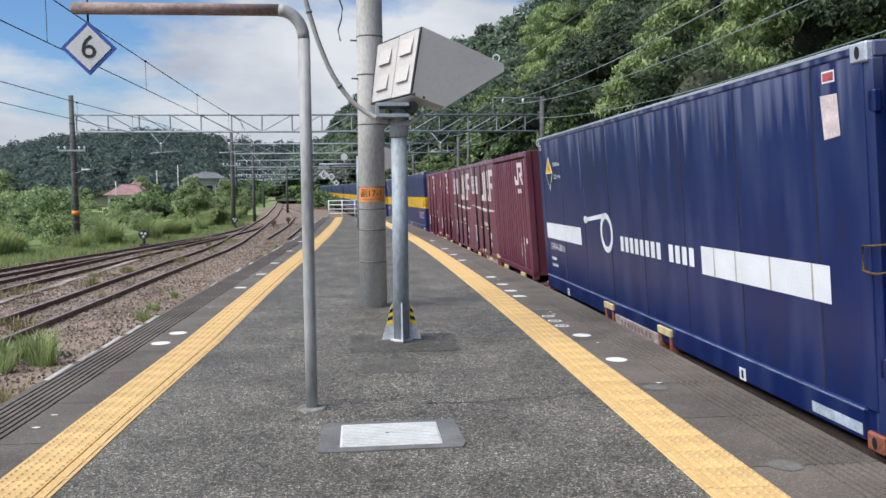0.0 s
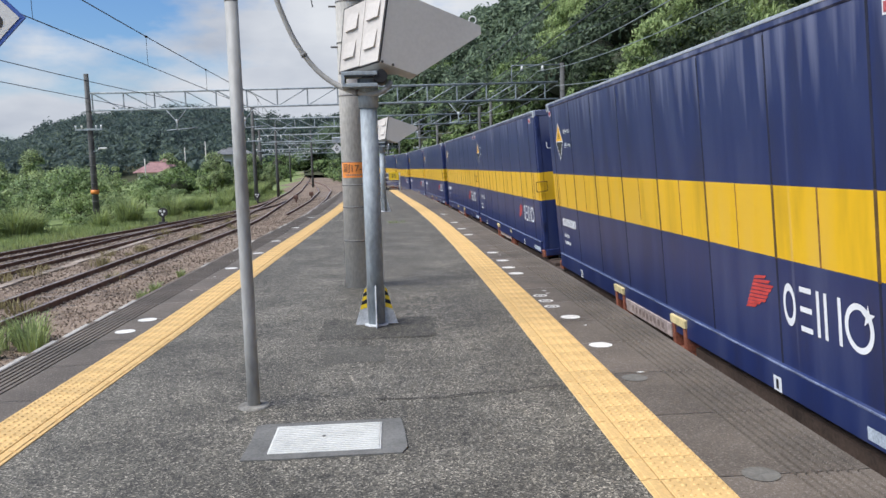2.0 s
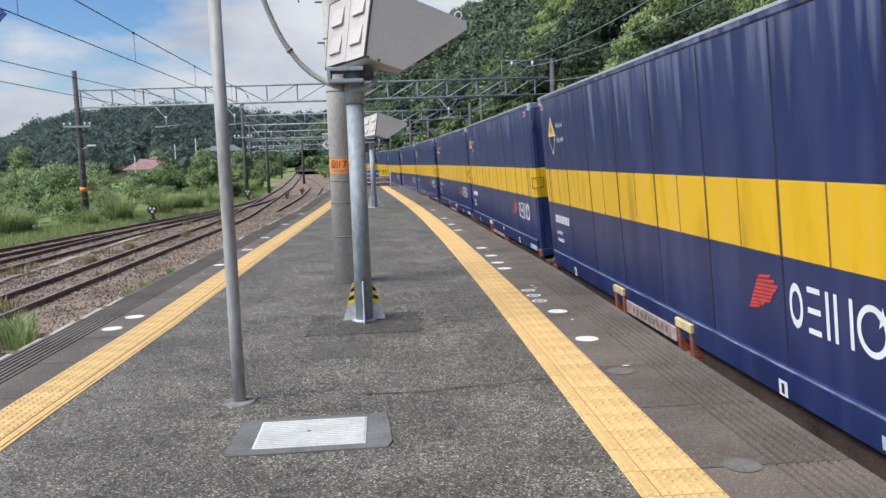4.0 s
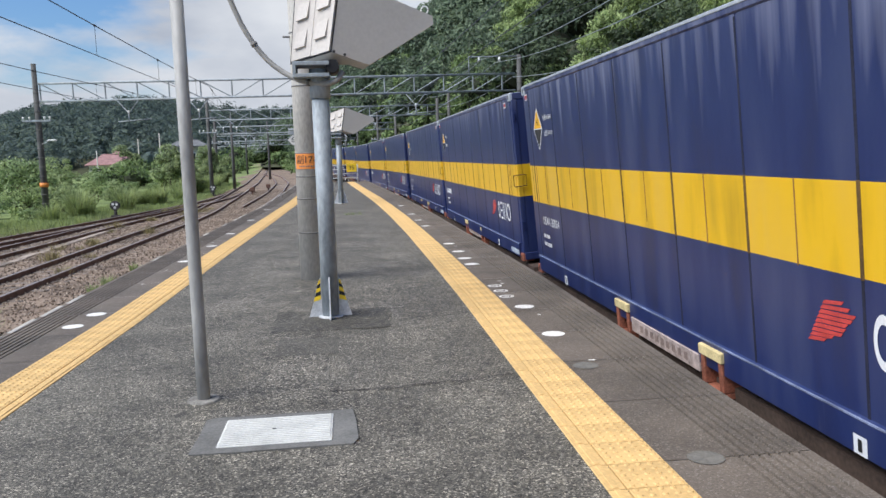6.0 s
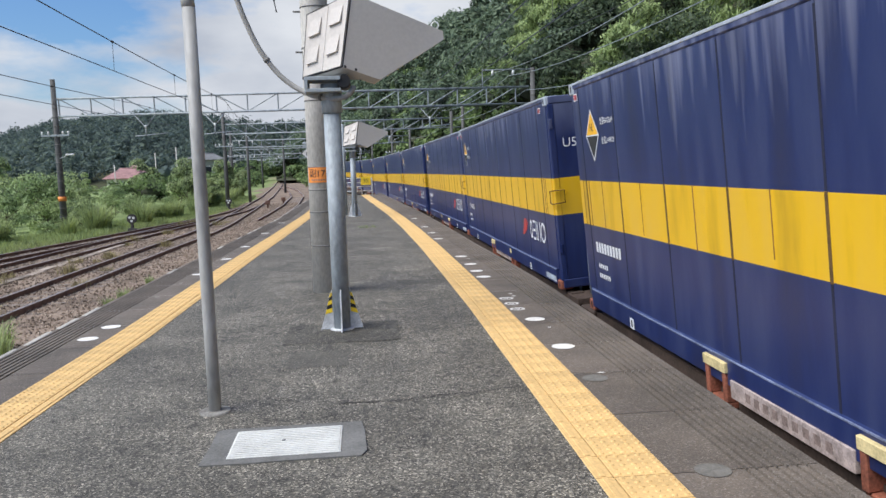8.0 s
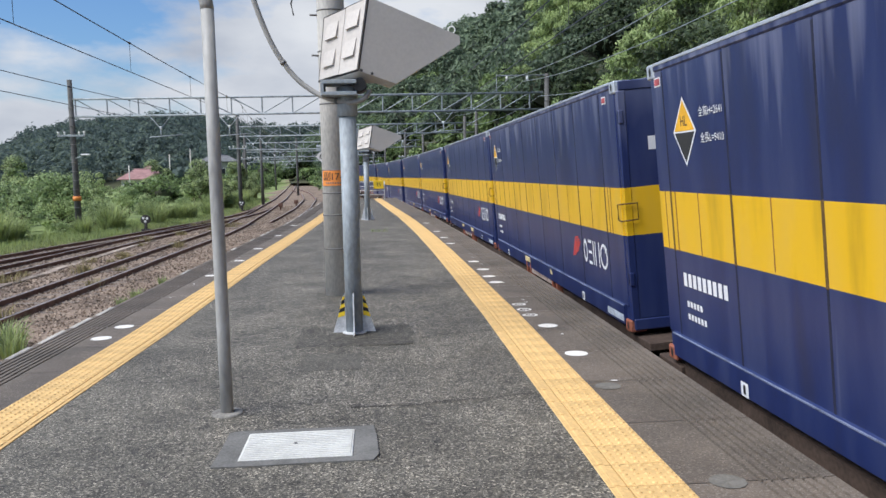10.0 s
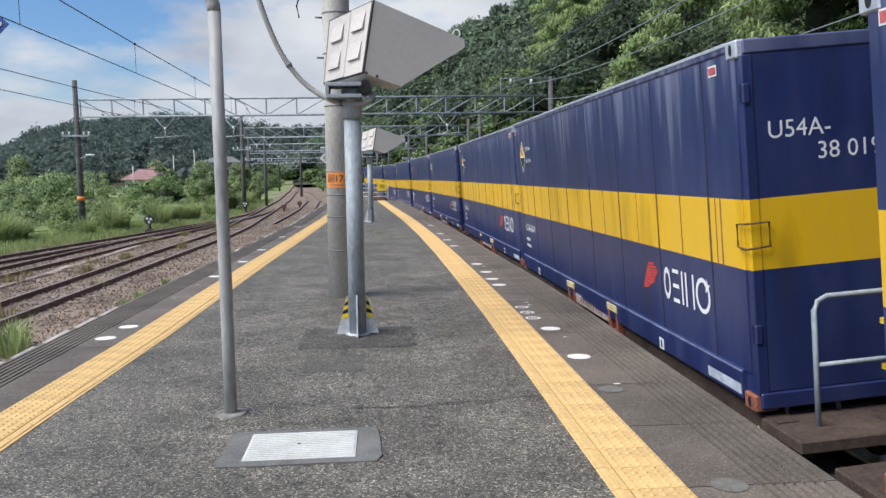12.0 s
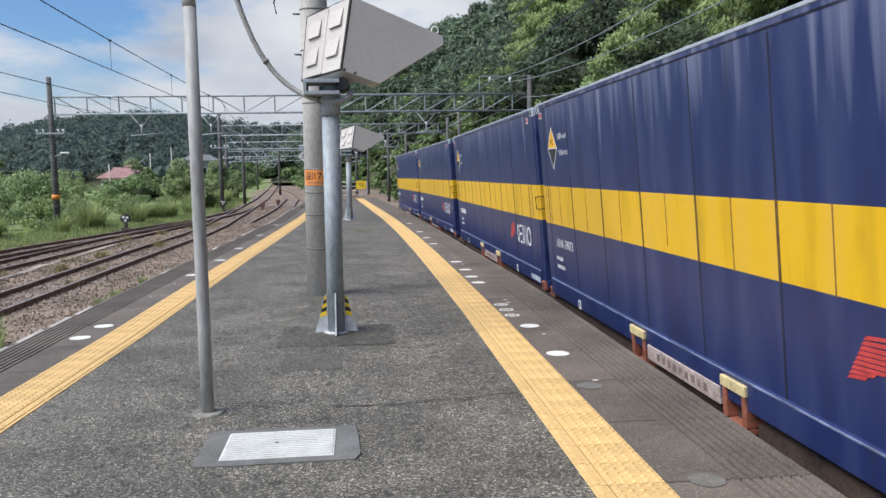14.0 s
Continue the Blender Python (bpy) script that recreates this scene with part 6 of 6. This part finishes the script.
def striped_container():
    root = long_container("navy freight container with a broad yellow stripe", M_NAVY, M_NAVYPLAIN)
    half = BOX_L / 2
    # company mark: five tall white shapes, the last one a ring with a small star, and a red splash
    y, z0, z1 = -half + 1.76, 0.575, 0.875
    bm = bmesh.new()
    ring(bm, -0.0155, y - 0.075, (z0 + z1) / 2, 0.055, 0.085, 20, "x", 1.75)
    part("company_mark", bm, M_LETTER, root)
    for z in (z0, (z0 + z1) / 2 - 0.018, z1 - 0.036):
        flat_side("company_mark", [(y - 0.22, z), (y - 0.37, z), (y - 0.37, z + 0.036), (y - 0.22, z + 0.036)], M_LETTER, root, 0.001)
    for a in (0.43, 0.52, 0.68):
        flat_side("company_mark", [(y - a, z0), (y - a - 0.036, z0), (y - a - 0.036, z1), (y - a, z1)], M_LETTER, root, 0.001)
    bm = bmesh.new()
    ring(bm, -0.0155, y - 0.90, 0.725, 0.112, 0.15, 24, "x")
    part("company_mark", bm, M_LETTER, root)
    star = [(y - 1.0 + (0.07 if k % 2 == 0 else 0.028) * math.sin(k * math.pi / 5), 0.81 + (0.07 if k % 2 == 0 else 0.028) * math.cos(k * math.pi / 5)) for k in range(10)]
    flat_side("company_mark", star, M_LETTER, root, 0.003)
    # red splash
    rng = random.Random(4)
    for k in range(9):
        z = 0.595 + 0.03 * k
        a = -half + 2.38 - 0.02 * k
        w = 0.1 + 0.26 * math.sin((k + 1) / 10 * math.pi) * rng.uniform(0.7, 1.1)
        flat_side("red_mark", [(a, z), (a - w, z + 0.02), (a - w - 0.03, z + 0.045), (a - 0.03, z + 0.026)], M_RED, root, 0.001, "red streaked mark")
    return root


def royal_container():
    root = long_container("royal blue freight container with white stripe blocks", M_ROYAL, M_ROYAL, seams=False)
    half = BOX_L / 2

    def bar(a, b, z0, z1, label="white stripe block"):
        flat_side("stripe_block", [(half - a, z1), (half - b, z1), (half - b, z0), (half - a, z0)], M_LETTER, root, 0.001, label)

    bar(0.32, 2.5, 0.925, 1.185)
    bar(6.75, 8.9, 0.92, 1.19)
    for a in (7.02, 7.45, 8.05, 8.66):
        flat_side("dirt_streak", [(half - a, 1.19), (half - a - 0.022, 1.19), (half - a - 0.022, 0.92), (half - a, 0.92)], M_STAIN, root, 0.0025, "brown dirt streak")
    flat_side("notice", [(-half + 0.53, 2.36), (-half + 0.33, 2.36), (-half + 0.31, 2.08), (-half + 0.5, 2.06)], M_FADEDWHITE, root, 0.001, "torn white notice")
    # large round company mark and a row of plain blocks
    bm = bmesh.new()
    ring(bm, -0.0155, half - 3.76, 1.17, 0.19, 0.27, 24, "x", 0.98)
    part("company_mark", bm, M_LETTER, root, "white company mark")
    flat_side("company_mark", [(half - 2.8, 1.34), (half - 3.76, 1.432), (half - 3.76, 1.37), (half - 2.85, 1.29)], M_LETTER, root, 0.001)
    bm = bmesh.new()
    disc(bm, -0.0155, half - 2.8, 1.315, 0.1, 14, "x", 0.055)
    part("company_mark", bm, M_LETTER, root)
    for k in range(13):
        if k != 8:
            bar(4.32 + 0.178 * k, 4.32 + 0.178 * k + 0.12, 0.97, 1.155, "white letter block")
    return root


def small_container(label, material, style, number=""):
    """Twelve-foot container with double side doors."""
    L, H = 3.715, 2.5
    half = L / 2
    root = thing("container", label, "freight container", group="short freight containers")
    bm = bmesh.new()
    box(bm, 0.05 if style == "ribbed" else 0.004, BOX_W, -half + 0.02, half - 0.02, 0.08, H, 0.01)
    part("body", bm, material, root)
    if style == "ribbed":
        for k in range(15):
            bm = bmesh.new()
            y = -half + 0.16 + k * 0.2425
            prism(bm, [(0.055, y - 0.1), (-0.03, y - 0.078), (-0.03, y + 0.078), (0.055, y + 0.1)], "z", 0.22, H - 0.14)
            part("corrugation", bm, material, root)
    else:
        for y0, y1 in ((-half + 0.06, -0.92), (-0.9, -0.01), (0.01, 0.9), (0.92, half - 0.06)):
            bm = bmesh.new()
            box(bm, -0.014, 0.02, y0 + 0.01, y1 - 0.01, 0.18, H - 0.1, 0.008)
            part("door_panel", bm, material, root)
        for y in (-0.94, 0.0, 0.94):
            bm = bmesh.new()
            tube(bm, [(-0.04, y, 0.14), (-0.04, y, H - 0.08)], 0.024, 8)
            bar_ob = part("locking_bar", bm, M_STEELDARK if style == "logo" else material, root)
            bm = bmesh.new()
            box(bm, -0.065, -0.03, y - 0.02, y + 0.2, 0.79, 0.82, 0.006)
            part("lever", bm, M_AMBERPALE, bar_ob, "yellow door lever")
    for z0, z1, nm in ((0.075, 0.19, "bottom_rail"), (H - 0.1, H, "top_rail")):
        bm = bmesh.new()
        box(bm, -0.028, 0.08, -half, half, z0, z1, 0.012)
        part(nm, bm, material, root)
    for y0 in (-half, half - 0.1):
        bm = bmesh.new()
        box(bm, -0.026, 0.1, y0, y0 + 0.1, 0.01, H, 0.012)
        part("corner_post", bm, material, root)
    for y0 in (-1.1, 0.75):
        bm = bmesh.new()
        box(bm, -0.05, 0.0, y0, y0 + 0.36, 0.0, 0.078, 0.008)
        pad = part("lock_pad", bm, M_AMBERPALE, root, "yellow lock pad")
        bm = bmesh.new()
        tube(bm, [(-0.045, y0 + 0.02, 0.0), (-0.045, y0 + 0.02, -0.13), (-0.045, y0 + 0.34, -0.15), (-0.045, y0 + 0.34, 0.0)], 0.012, 6)
        part("stirrup", bm, M_STEELGREY, pad)
    def shape(pts, lift=0.004, label="", name="company_mark"):
        flat_side(name, pts, M_FADEDWHITE, root, lift, label)

    def rect(y1, y0, z0, z1, **kw):
        shape([(y1, z1), (y0, z1), (y0, z0), (y1, z0)], **kw)

    if style in ("logo", "doors"):
        bm = bmesh.new()
        ring(bm, -0.026, half - (0.64 if style == "logo" else 0.475), 0.63 if style == "logo" else 0.6, 0.085, 0.1, 20, "x", 1.25)
        part("emblem", bm, M_PALEGREEN, root, "pale green ring emblem")
    if style == "logo":
        # big white block mark on the middle doors, white poster, long wavy line
        for a, b, z0, z1 in ((0.0, -0.44, 1.50, 1.66), (-0.28, -0.44, 1.60, 2.22), (-0.50, -0.70, 1.50, 2.24), (-0.70, -1.05, 2.08, 2.24), (-0.90, -1.05, 1.90, 2.10),
                             (-0.70, -1.05, 1.80, 1.91), (-1.18, -1.38, 1.50, 2.26), (-1.38, -1.76, 2.10, 2.26), (-1.38, -1.66, 1.80, 1.93)):
            rect(a, b, z0, z1, lift=0.004 + 0.001 * z0 - 0.0006 * a)
        shape([(-0.74, 1.84), (-0.92, 1.84), (-1.14, 1.50), (-0.95, 1.50)])
        rect(half - 0.18, 0.62, 1.68, 2.16, name="notice", label="white notice sheet")
        for text, z in (("環境にやさしい", 2.03), ("鉄道コンテナ", 1.81)):
            lettering("notice_text", text, 0.125, M_GREYBLUE, root, on_side((half - 0.18 + 0.62) / 2, z, 0.0075))
        shape([(half - 0.1, 1.37), (-half + 0.12, 1.27), (-half + 0.12, 1.245), (-0.4, 1.225), (half - 0.1, 1.35)])
        rect(half - 0.5, half - 0.78, 0.38, 0.8, name="green_label", label="white label with a pale emblem")
        rect(-1.0, -1.16, 0.55, 0.7, name="notice")
        rect(-1.0, -1.12, 0.36, 0.46, name="notice")
        for k in range(7):
            rect(-0.2 - 0.1 * k, -0.27 - 0.1 * k, 0.86, 0.95, name="serial_bar")
    elif style == "ribbed":
        # large white block mark, two upright columns of the serial, small plate
        a0, zb = half - 2.56, 1.86
        for p, q, z0, z1 in ((0.0, 0.13, 0.07, 0.18), (0.03, 0.40, 0.0, 0.1), (0.29, 0.41, 0.09, 0.44), (0.38, 0.74, 0.345, 0.44), (0.64, 0.78, 0.17, 0.42), (0.47, 0.66, 0.15, 0.24)):
            rect(a0 - p, a0 - q, zb + z0, zb + z1, lift=0.019 + 0.0006 * p)
        shape([(a0 - 0.54, zb + 0.16), (a0 - 0.68, zb + 0.16), (a0 - 0.83, zb), (a0 - 0.68, zb)], lift=0.0198)
        for k in range(4):
            rect(a0 - 0.26 - 0.095 * k, a0 - 0.335 - 0.095 * k, 1.69, 1.78, lift=0.019)
        for column, y0 in (("19G", half - 2.84), ("22797", half - 3.12)):
            for k, ch in enumerate(column):
                lettering("serial_text", ch, 0.125, M_FADEDWHITE, root, on_side(y0, 0.74 - 0.13 * k, 0.019))
        rect(half - 3.31, half - 3.45, 0.70, 0.80, lift=0.019, name="notice")
    else:
        yj = -0.42 if style == "doors" else half - 2.9
        rect(yj, yj - 0.09, 1.86, 2.2)
        rect(yj + 0.2, yj, 1.84, 1.93)
        rect(yj - 0.14, yj - 0.22, 1.84, 2.2)
        rect(yj - 0.22, yj - 0.42, 2.12, 2.2)
        rect(yj - 0.34, yj - 0.42, 2.0, 2.12)
        rect(yj - 0.22, yj - 0.42, 1.98, 2.05)
        shape([(yj - 0.26, 2.0), (yj - 0.34, 2.0), (yj - 0.46, 1.84), (yj - 0.37, 1.84)])
        rect(yj + 0.08, yj - 0.3, 1.7, 1.78)
        lettering("serial_text", number, 0.12, M_FADEDWHITE, root, on_side(-0.85, 0.95, 0.006))
        rect(-1.25, -1.4, 0.6, 0.75, name="notice")
        if style == "doors":
            rect(-0.1, -0.9, 2.28, 2.38, name="notice", label="white paper strip")
            rect(half - 0.35, half - 0.6, 0.4, 0.75, name="green_label", label="white label with a pale emblem")
            cy, cz = half - 0.55, 1.95
            d = flat_side("diamond_mark", [(cy + 0.16, cz), (cy, cz - 0.28), (cy - 0.16, cz), (cy, cz + 0.28)], M_LETTER, root, 0.004, "white-edged diamond mark")
            flat_side("diamond_top", [(cy + 0.13, cz + 0.006), (cy - 0.13, cz + 0.006), (cy, cz + 0.24)], M_SIGNYELLOW, d, 0.006)
            flat_side("diamond_foot", [(cy + 0.13, cz - 0.008), (cy, cz - 0.24), (cy - 0.13, cz - 0.008)], M_INK, d, 0.006)
    return root


def flat_wagon():
    root = thing("flat_wagon", "low container flat wagon with a dark underframe", "railway wagon", group="container wagons")
    for x0, x1 in ((0.04, 0.2), (BOX_W - 0.2, BOX_W - 0.04)):
        bm = bmesh.new()
        prism(bm, [(-9.6, -0.3), (-9.6, -0.04), (9.6, -0.04), (9.6, -0.3), (7.9, -0.3), (6.0, -0.42), (-6.0, -0.42), (-7.9, -0.3)], "x", x0, x1)
        part("side_sill", bm, M_SILL, root, "rust-brown side sill")
    for y in np.arange(-9.3, 9.4, 1.55):
        bm = bmesh.new()
        box(bm, 0.2, BOX_W - 0.2, y - 0.07, y + 0.07, -0.3, -0.05)
        part("cross_beam", bm, M_STEELDARK, root)
    bm = bmesh.new()
    box(bm, 0.85, 1.6, -9.8, 9.8, -0.36, -0.12)
    part("centre_sill", bm, M_STEELDARK, root)
    for y in (-9.7, 9.7):
        bm = bmesh.new()
        box(bm, 0.0, BOX_W, y - 0.28, y + 0.28, -0.14, -0.05, 0.01)
        part("end_deck", bm, M_SILL, root, "dark brown end deck")
        bm = bmesh.new()
        tube(bm, [(1.22, y, -0.2), (1.22, y + (0.55 if y > 0 else -0.55), -0.2)], 0.09, 10)
        part("coupler", bm, M_STEELDARK, root)
    for y in (-4.9, 4.9):
        for dy in (-1.0, 1.0):
            bm = bmesh.new()
            box(bm, -0.058, 0.2, y + dy - 0.19, y + dy + 0.19, 0.15, 0.232, 0.006)
            p = part("container_lock", bm, M_AMBERPALE, root, "pale yellow container lock bracket")
            bm = bmesh.new()
            for q in (-0.15, 0.15):
                box(bm, -0.05, 0.12, y + dy + q - 0.03, y + dy + q + 0.03, -0.08, 0.15, 0.008)
            box(bm, -0.03, 0.12, y + dy - 0.18, y + dy + 0.18, -0.13, -0.08, 0.008)
            part("bracket_foot", bm, M_CASTING, p)
        bm = bmesh.new()
        box(bm, -0.042, 0.06, y - 0.76, y + 0.76, -0.02, 0.12, 0.006)
        plate = part("sill_plate", bm, M_PALEPLATE, root, "pinkish worn plate with faint writing")
        for k in range(9):
            bm = bmesh.new()
            box(bm, -0.044, 0.0, y - 0.55 + 0.125 * k, y - 0.48 + 0.125 * k, 0.02, 0.085)
            part("writing_bar", bm, M_FADEDINK, plate)
    for yb in (-7.05, 7.05):
        bm = bmesh.new()
        prism(bm, [(yb - 1.25, -0.62), (yb - 1.2, -0.45), (yb - 0.5, -0.42), (yb + 0.5, -0.42), (yb + 1.2, -0.45), (yb + 1.25, -0.62), (yb + 0.45, -0.8), (yb - 0.45, -0.8)], "x", 0.28, 0.4)
        bog = part("bogie_frame", bm, M_STEELDARK, root)
        for dy in (-0.93, 0.93):
            for x in (0.62, 1.74):
                bm = bmesh.new()
                tube(bm, [(x, yb + dy, -0.62), (x + 0.11, yb + dy, -0.62)], 0.38, 20)
                tube(bm, [(x + (0.1 if x < 1 else -0.02), yb + dy, -0.62), (x + (0.13 if x < 1 else 0.0), yb + dy, -0.62)], 0.4, 20)
                part("wheel", bm, M_STEELGREY, bog)
            bm = bmesh.new()
            box(bm, 0.22, 0.34, yb + dy - 0.13, yb + dy + 0.13, -0.74, -0.5, 0.02)
            part("axle_box", bm, M_STEELGREY, bog)
    for y0, y1 in ((-4.2, -3.4), (-1.1, 0.9), (3.2, 4.4)):
        bm = bmesh.new()
        box(bm, 0.35, 1.0, y0, y1, -0.85, -0.38, 0.03)
        part("equipment_box", bm, M_STEELDARK, root)
    bm = bmesh.new()
    tube(bm, [(0.6, 1.4, -0.62), (0.6, 2.7, -0.62)], 0.2, 14)
    part("air_tank", bm, M_STEELDARK, root)
    for y in (-9.3, 9.3):
        bm = bmesh.new()
        tube(bm, [(0.06, y, -0.14), (-0.02, y, -0.3), (-0.02, y - 0.25, -0.3), (0.06, y - 0.25, -0.14)], 0.014, 6)
        part("hand_loop", bm, M_WHITEPAINT, root, "white hand loop")
    return root


M_SILL = mat("rusty_sill", (0.065, 0.045, 0.036), rough=0.85, var=0.4, scale=3, fine=30)
M_GREYBLUE = mat("grey_blue_ink", (0.20, 0.23, 0.30), rough=0.7)
M_PALEGREEN = mat("pale_green_ink", (0.33, 0.42, 0.36), rough=0.7)
M_FADEDINK = mat("faded_ink", (0.22, 0.165, 0.145), rough=0.8, var=0.4, scale=14)
M_PALESTRIP = mat("pale_blue_strip", (0.42, 0.47, 0.53), rough=0.6, var=0.3, scale=9)
M_PALEPLATE = mat("pale_plate", (0.37, 0.30, 0.275), rough=0.75, var=0.35, scale=10)


def add_handrail(root, sign):
    """End-deck railing; sign -1 at the end met first, +1 at the far end."""
    y = sign * 9.72
    mat_a = M_GALV if sign < 0 else M_SIGNYELLOW
    bm = bmesh.new()
    tube(bm, [(0.27, y, -0.1), (0.27, y, 0.76), (0.30, y, 0.82), (0.36, y, 0.85), (1.3, y, 0.85), (1.37, y, 0.8), (1.37, y, -0.1)], 0.02, 8)
    part("handrail", bm, mat_a, root, "end-deck handrail")
    bm = bmesh.new()
    tube(bm, [(0.27, y, 0.38), (1.37, y, 0.38)], 0.016, 8)
    part("handrail_bar", bm, M_GALV, root)
    bm = bmesh.new()
    q = y - sign * 0.34
    tube(bm, [(0.22, q, -0.1), (0.22, q, 0.5), (0.25, q, 0.56), (0.31, q, 0.58), (0.5, q, 0.58), (0.55, q, 0.54), (0.62, q, -0.1)], 0.018, 8)
    part("side_hoop", bm, M_GALV, root, "low grey hoop beside the handrail")
    for z in (0.3, 0.62):
        bm = bmesh.new()
        box(bm, 0.75, 1.2, y - 0.02, y + 0.02, z, z + 0.04)
        part("ladder_rung", bm, M_SIGNYELLOW, root, "yellow ladder rung")
    bm = bmesh.new()
    box(bm, 0.05, 0.45, y - 0.12, y + 0.2, -0.42, -0.36, 0.01)
    part("step", bm, M_STEELGREY, root)


SERIALS = {(0, 0): "38139", (1, 0): "38062", (3, 1): "38045", (4, 0): "38176", (4, 1): "38064", (5, 1): "38124", (6, 0): "38157", (7, 0): "38024",
           (9, 1): "38086", (10, 0): "38104", (10, 1): "38127", (11, 0): "38019", (11, 1): "38182", (12, 0): "38185", (13, 0): "38073"}
ROLLING = []          # (thing, distance behind the reference joint)


def make_train():
    base, wagon0 = striped_container(), flat_wagon()
    first_box = first_wagon = True
    for k in range(-2, 15):
        start, end = PITCH * k + joint(k) / 2, PITCH * (k + 1) - joint(k + 1) / 2
        if first_wagon:
            wagon, first_wagon = wagon0, False
        else:
            wagon = copy_thing(wagon0, Matrix())
        ROLLING.append((wagon, PITCH * (k + 0.5)))
        if k == -1:
            for j, (label, material, style, *number) in enumerate((("dark red corrugated freight container", M_WINE, "ribbed"), ("faded wine-red container with a large white mark", M_WINE2, "logo"),
                                                          ("faded wine-red container with a large white mark", M_WINE2, "logo"), ("dark wine-red container with white lettering shapes", M_WINE, "doors", "20G-2157"),
                                                          ("dark wine-red container with white lettering shapes", M_WINE, "doors", "19D-50679"))):
                ROLLING.append((small_container(label, material, style, *number), start - 0.09 + 3.85 * (j + 0.5)))
            continue
        for j in (0, 1):
            centre = start + BOX_L / 2 if j == 0 else end - BOX_L / 2
            if k == -2:
                c = royal_container()
                number = "38018" if j else ""
            else:
                if first_box:
                    c, first_box = base, False
                else:
                    c = copy_thing(base, Matrix())
                number = SERIALS.get((k, j), "")
            ROLLING.append((c, centre))
            NUMBERS.append((c, "UV54A" if k == -2 else "U54A", number))
    for c, kind, number in NUMBERS:
        serial(c, kind, number)
    for w, s in [r for r in ROLLING if r[0].name.startswith("flat_wagon")]:
        k = round(s / PITCH - 0.5)
        if joint(k) > 1.2:
            add_handrail(w, -1)
        if joint(k + 1) > 1.2:
            add_handrail(w, 1)
    # one container carries an extra large red mark high on its side
    for c, s in ROLLING:
        if c.name.startswith("container") and abs(s - (PITCH * 13 - 0.5 - BOX_L / 2)) < 0.6:
            half = BOX_L / 2
            for q in range(12):
                z = 1.62 + 0.066 * q
                a = half - 1.75 - 0.03 * q
                w = 0.2 + 0.75 * math.sin((q + 1) / 13 * math.pi) * (0.8 + 0.2 * math.sin(q * 2.1))
                flat_side("red_mark", [(a, z), (a - w, z + 0.05), (a - w - 0.05, z + 0.085), (a - 0.05, z + 0.035)], M_REDFADED, c, 0.001, "large red streaked mark")


NUMBERS = []
make_train()


def motions():
    for ob, s in ROLLING:
        rows = [(t, train_pose(train_at(t) + s)) for t in [0.5 * q for q in range(29)]]
        walk(ob, rows)


motions()
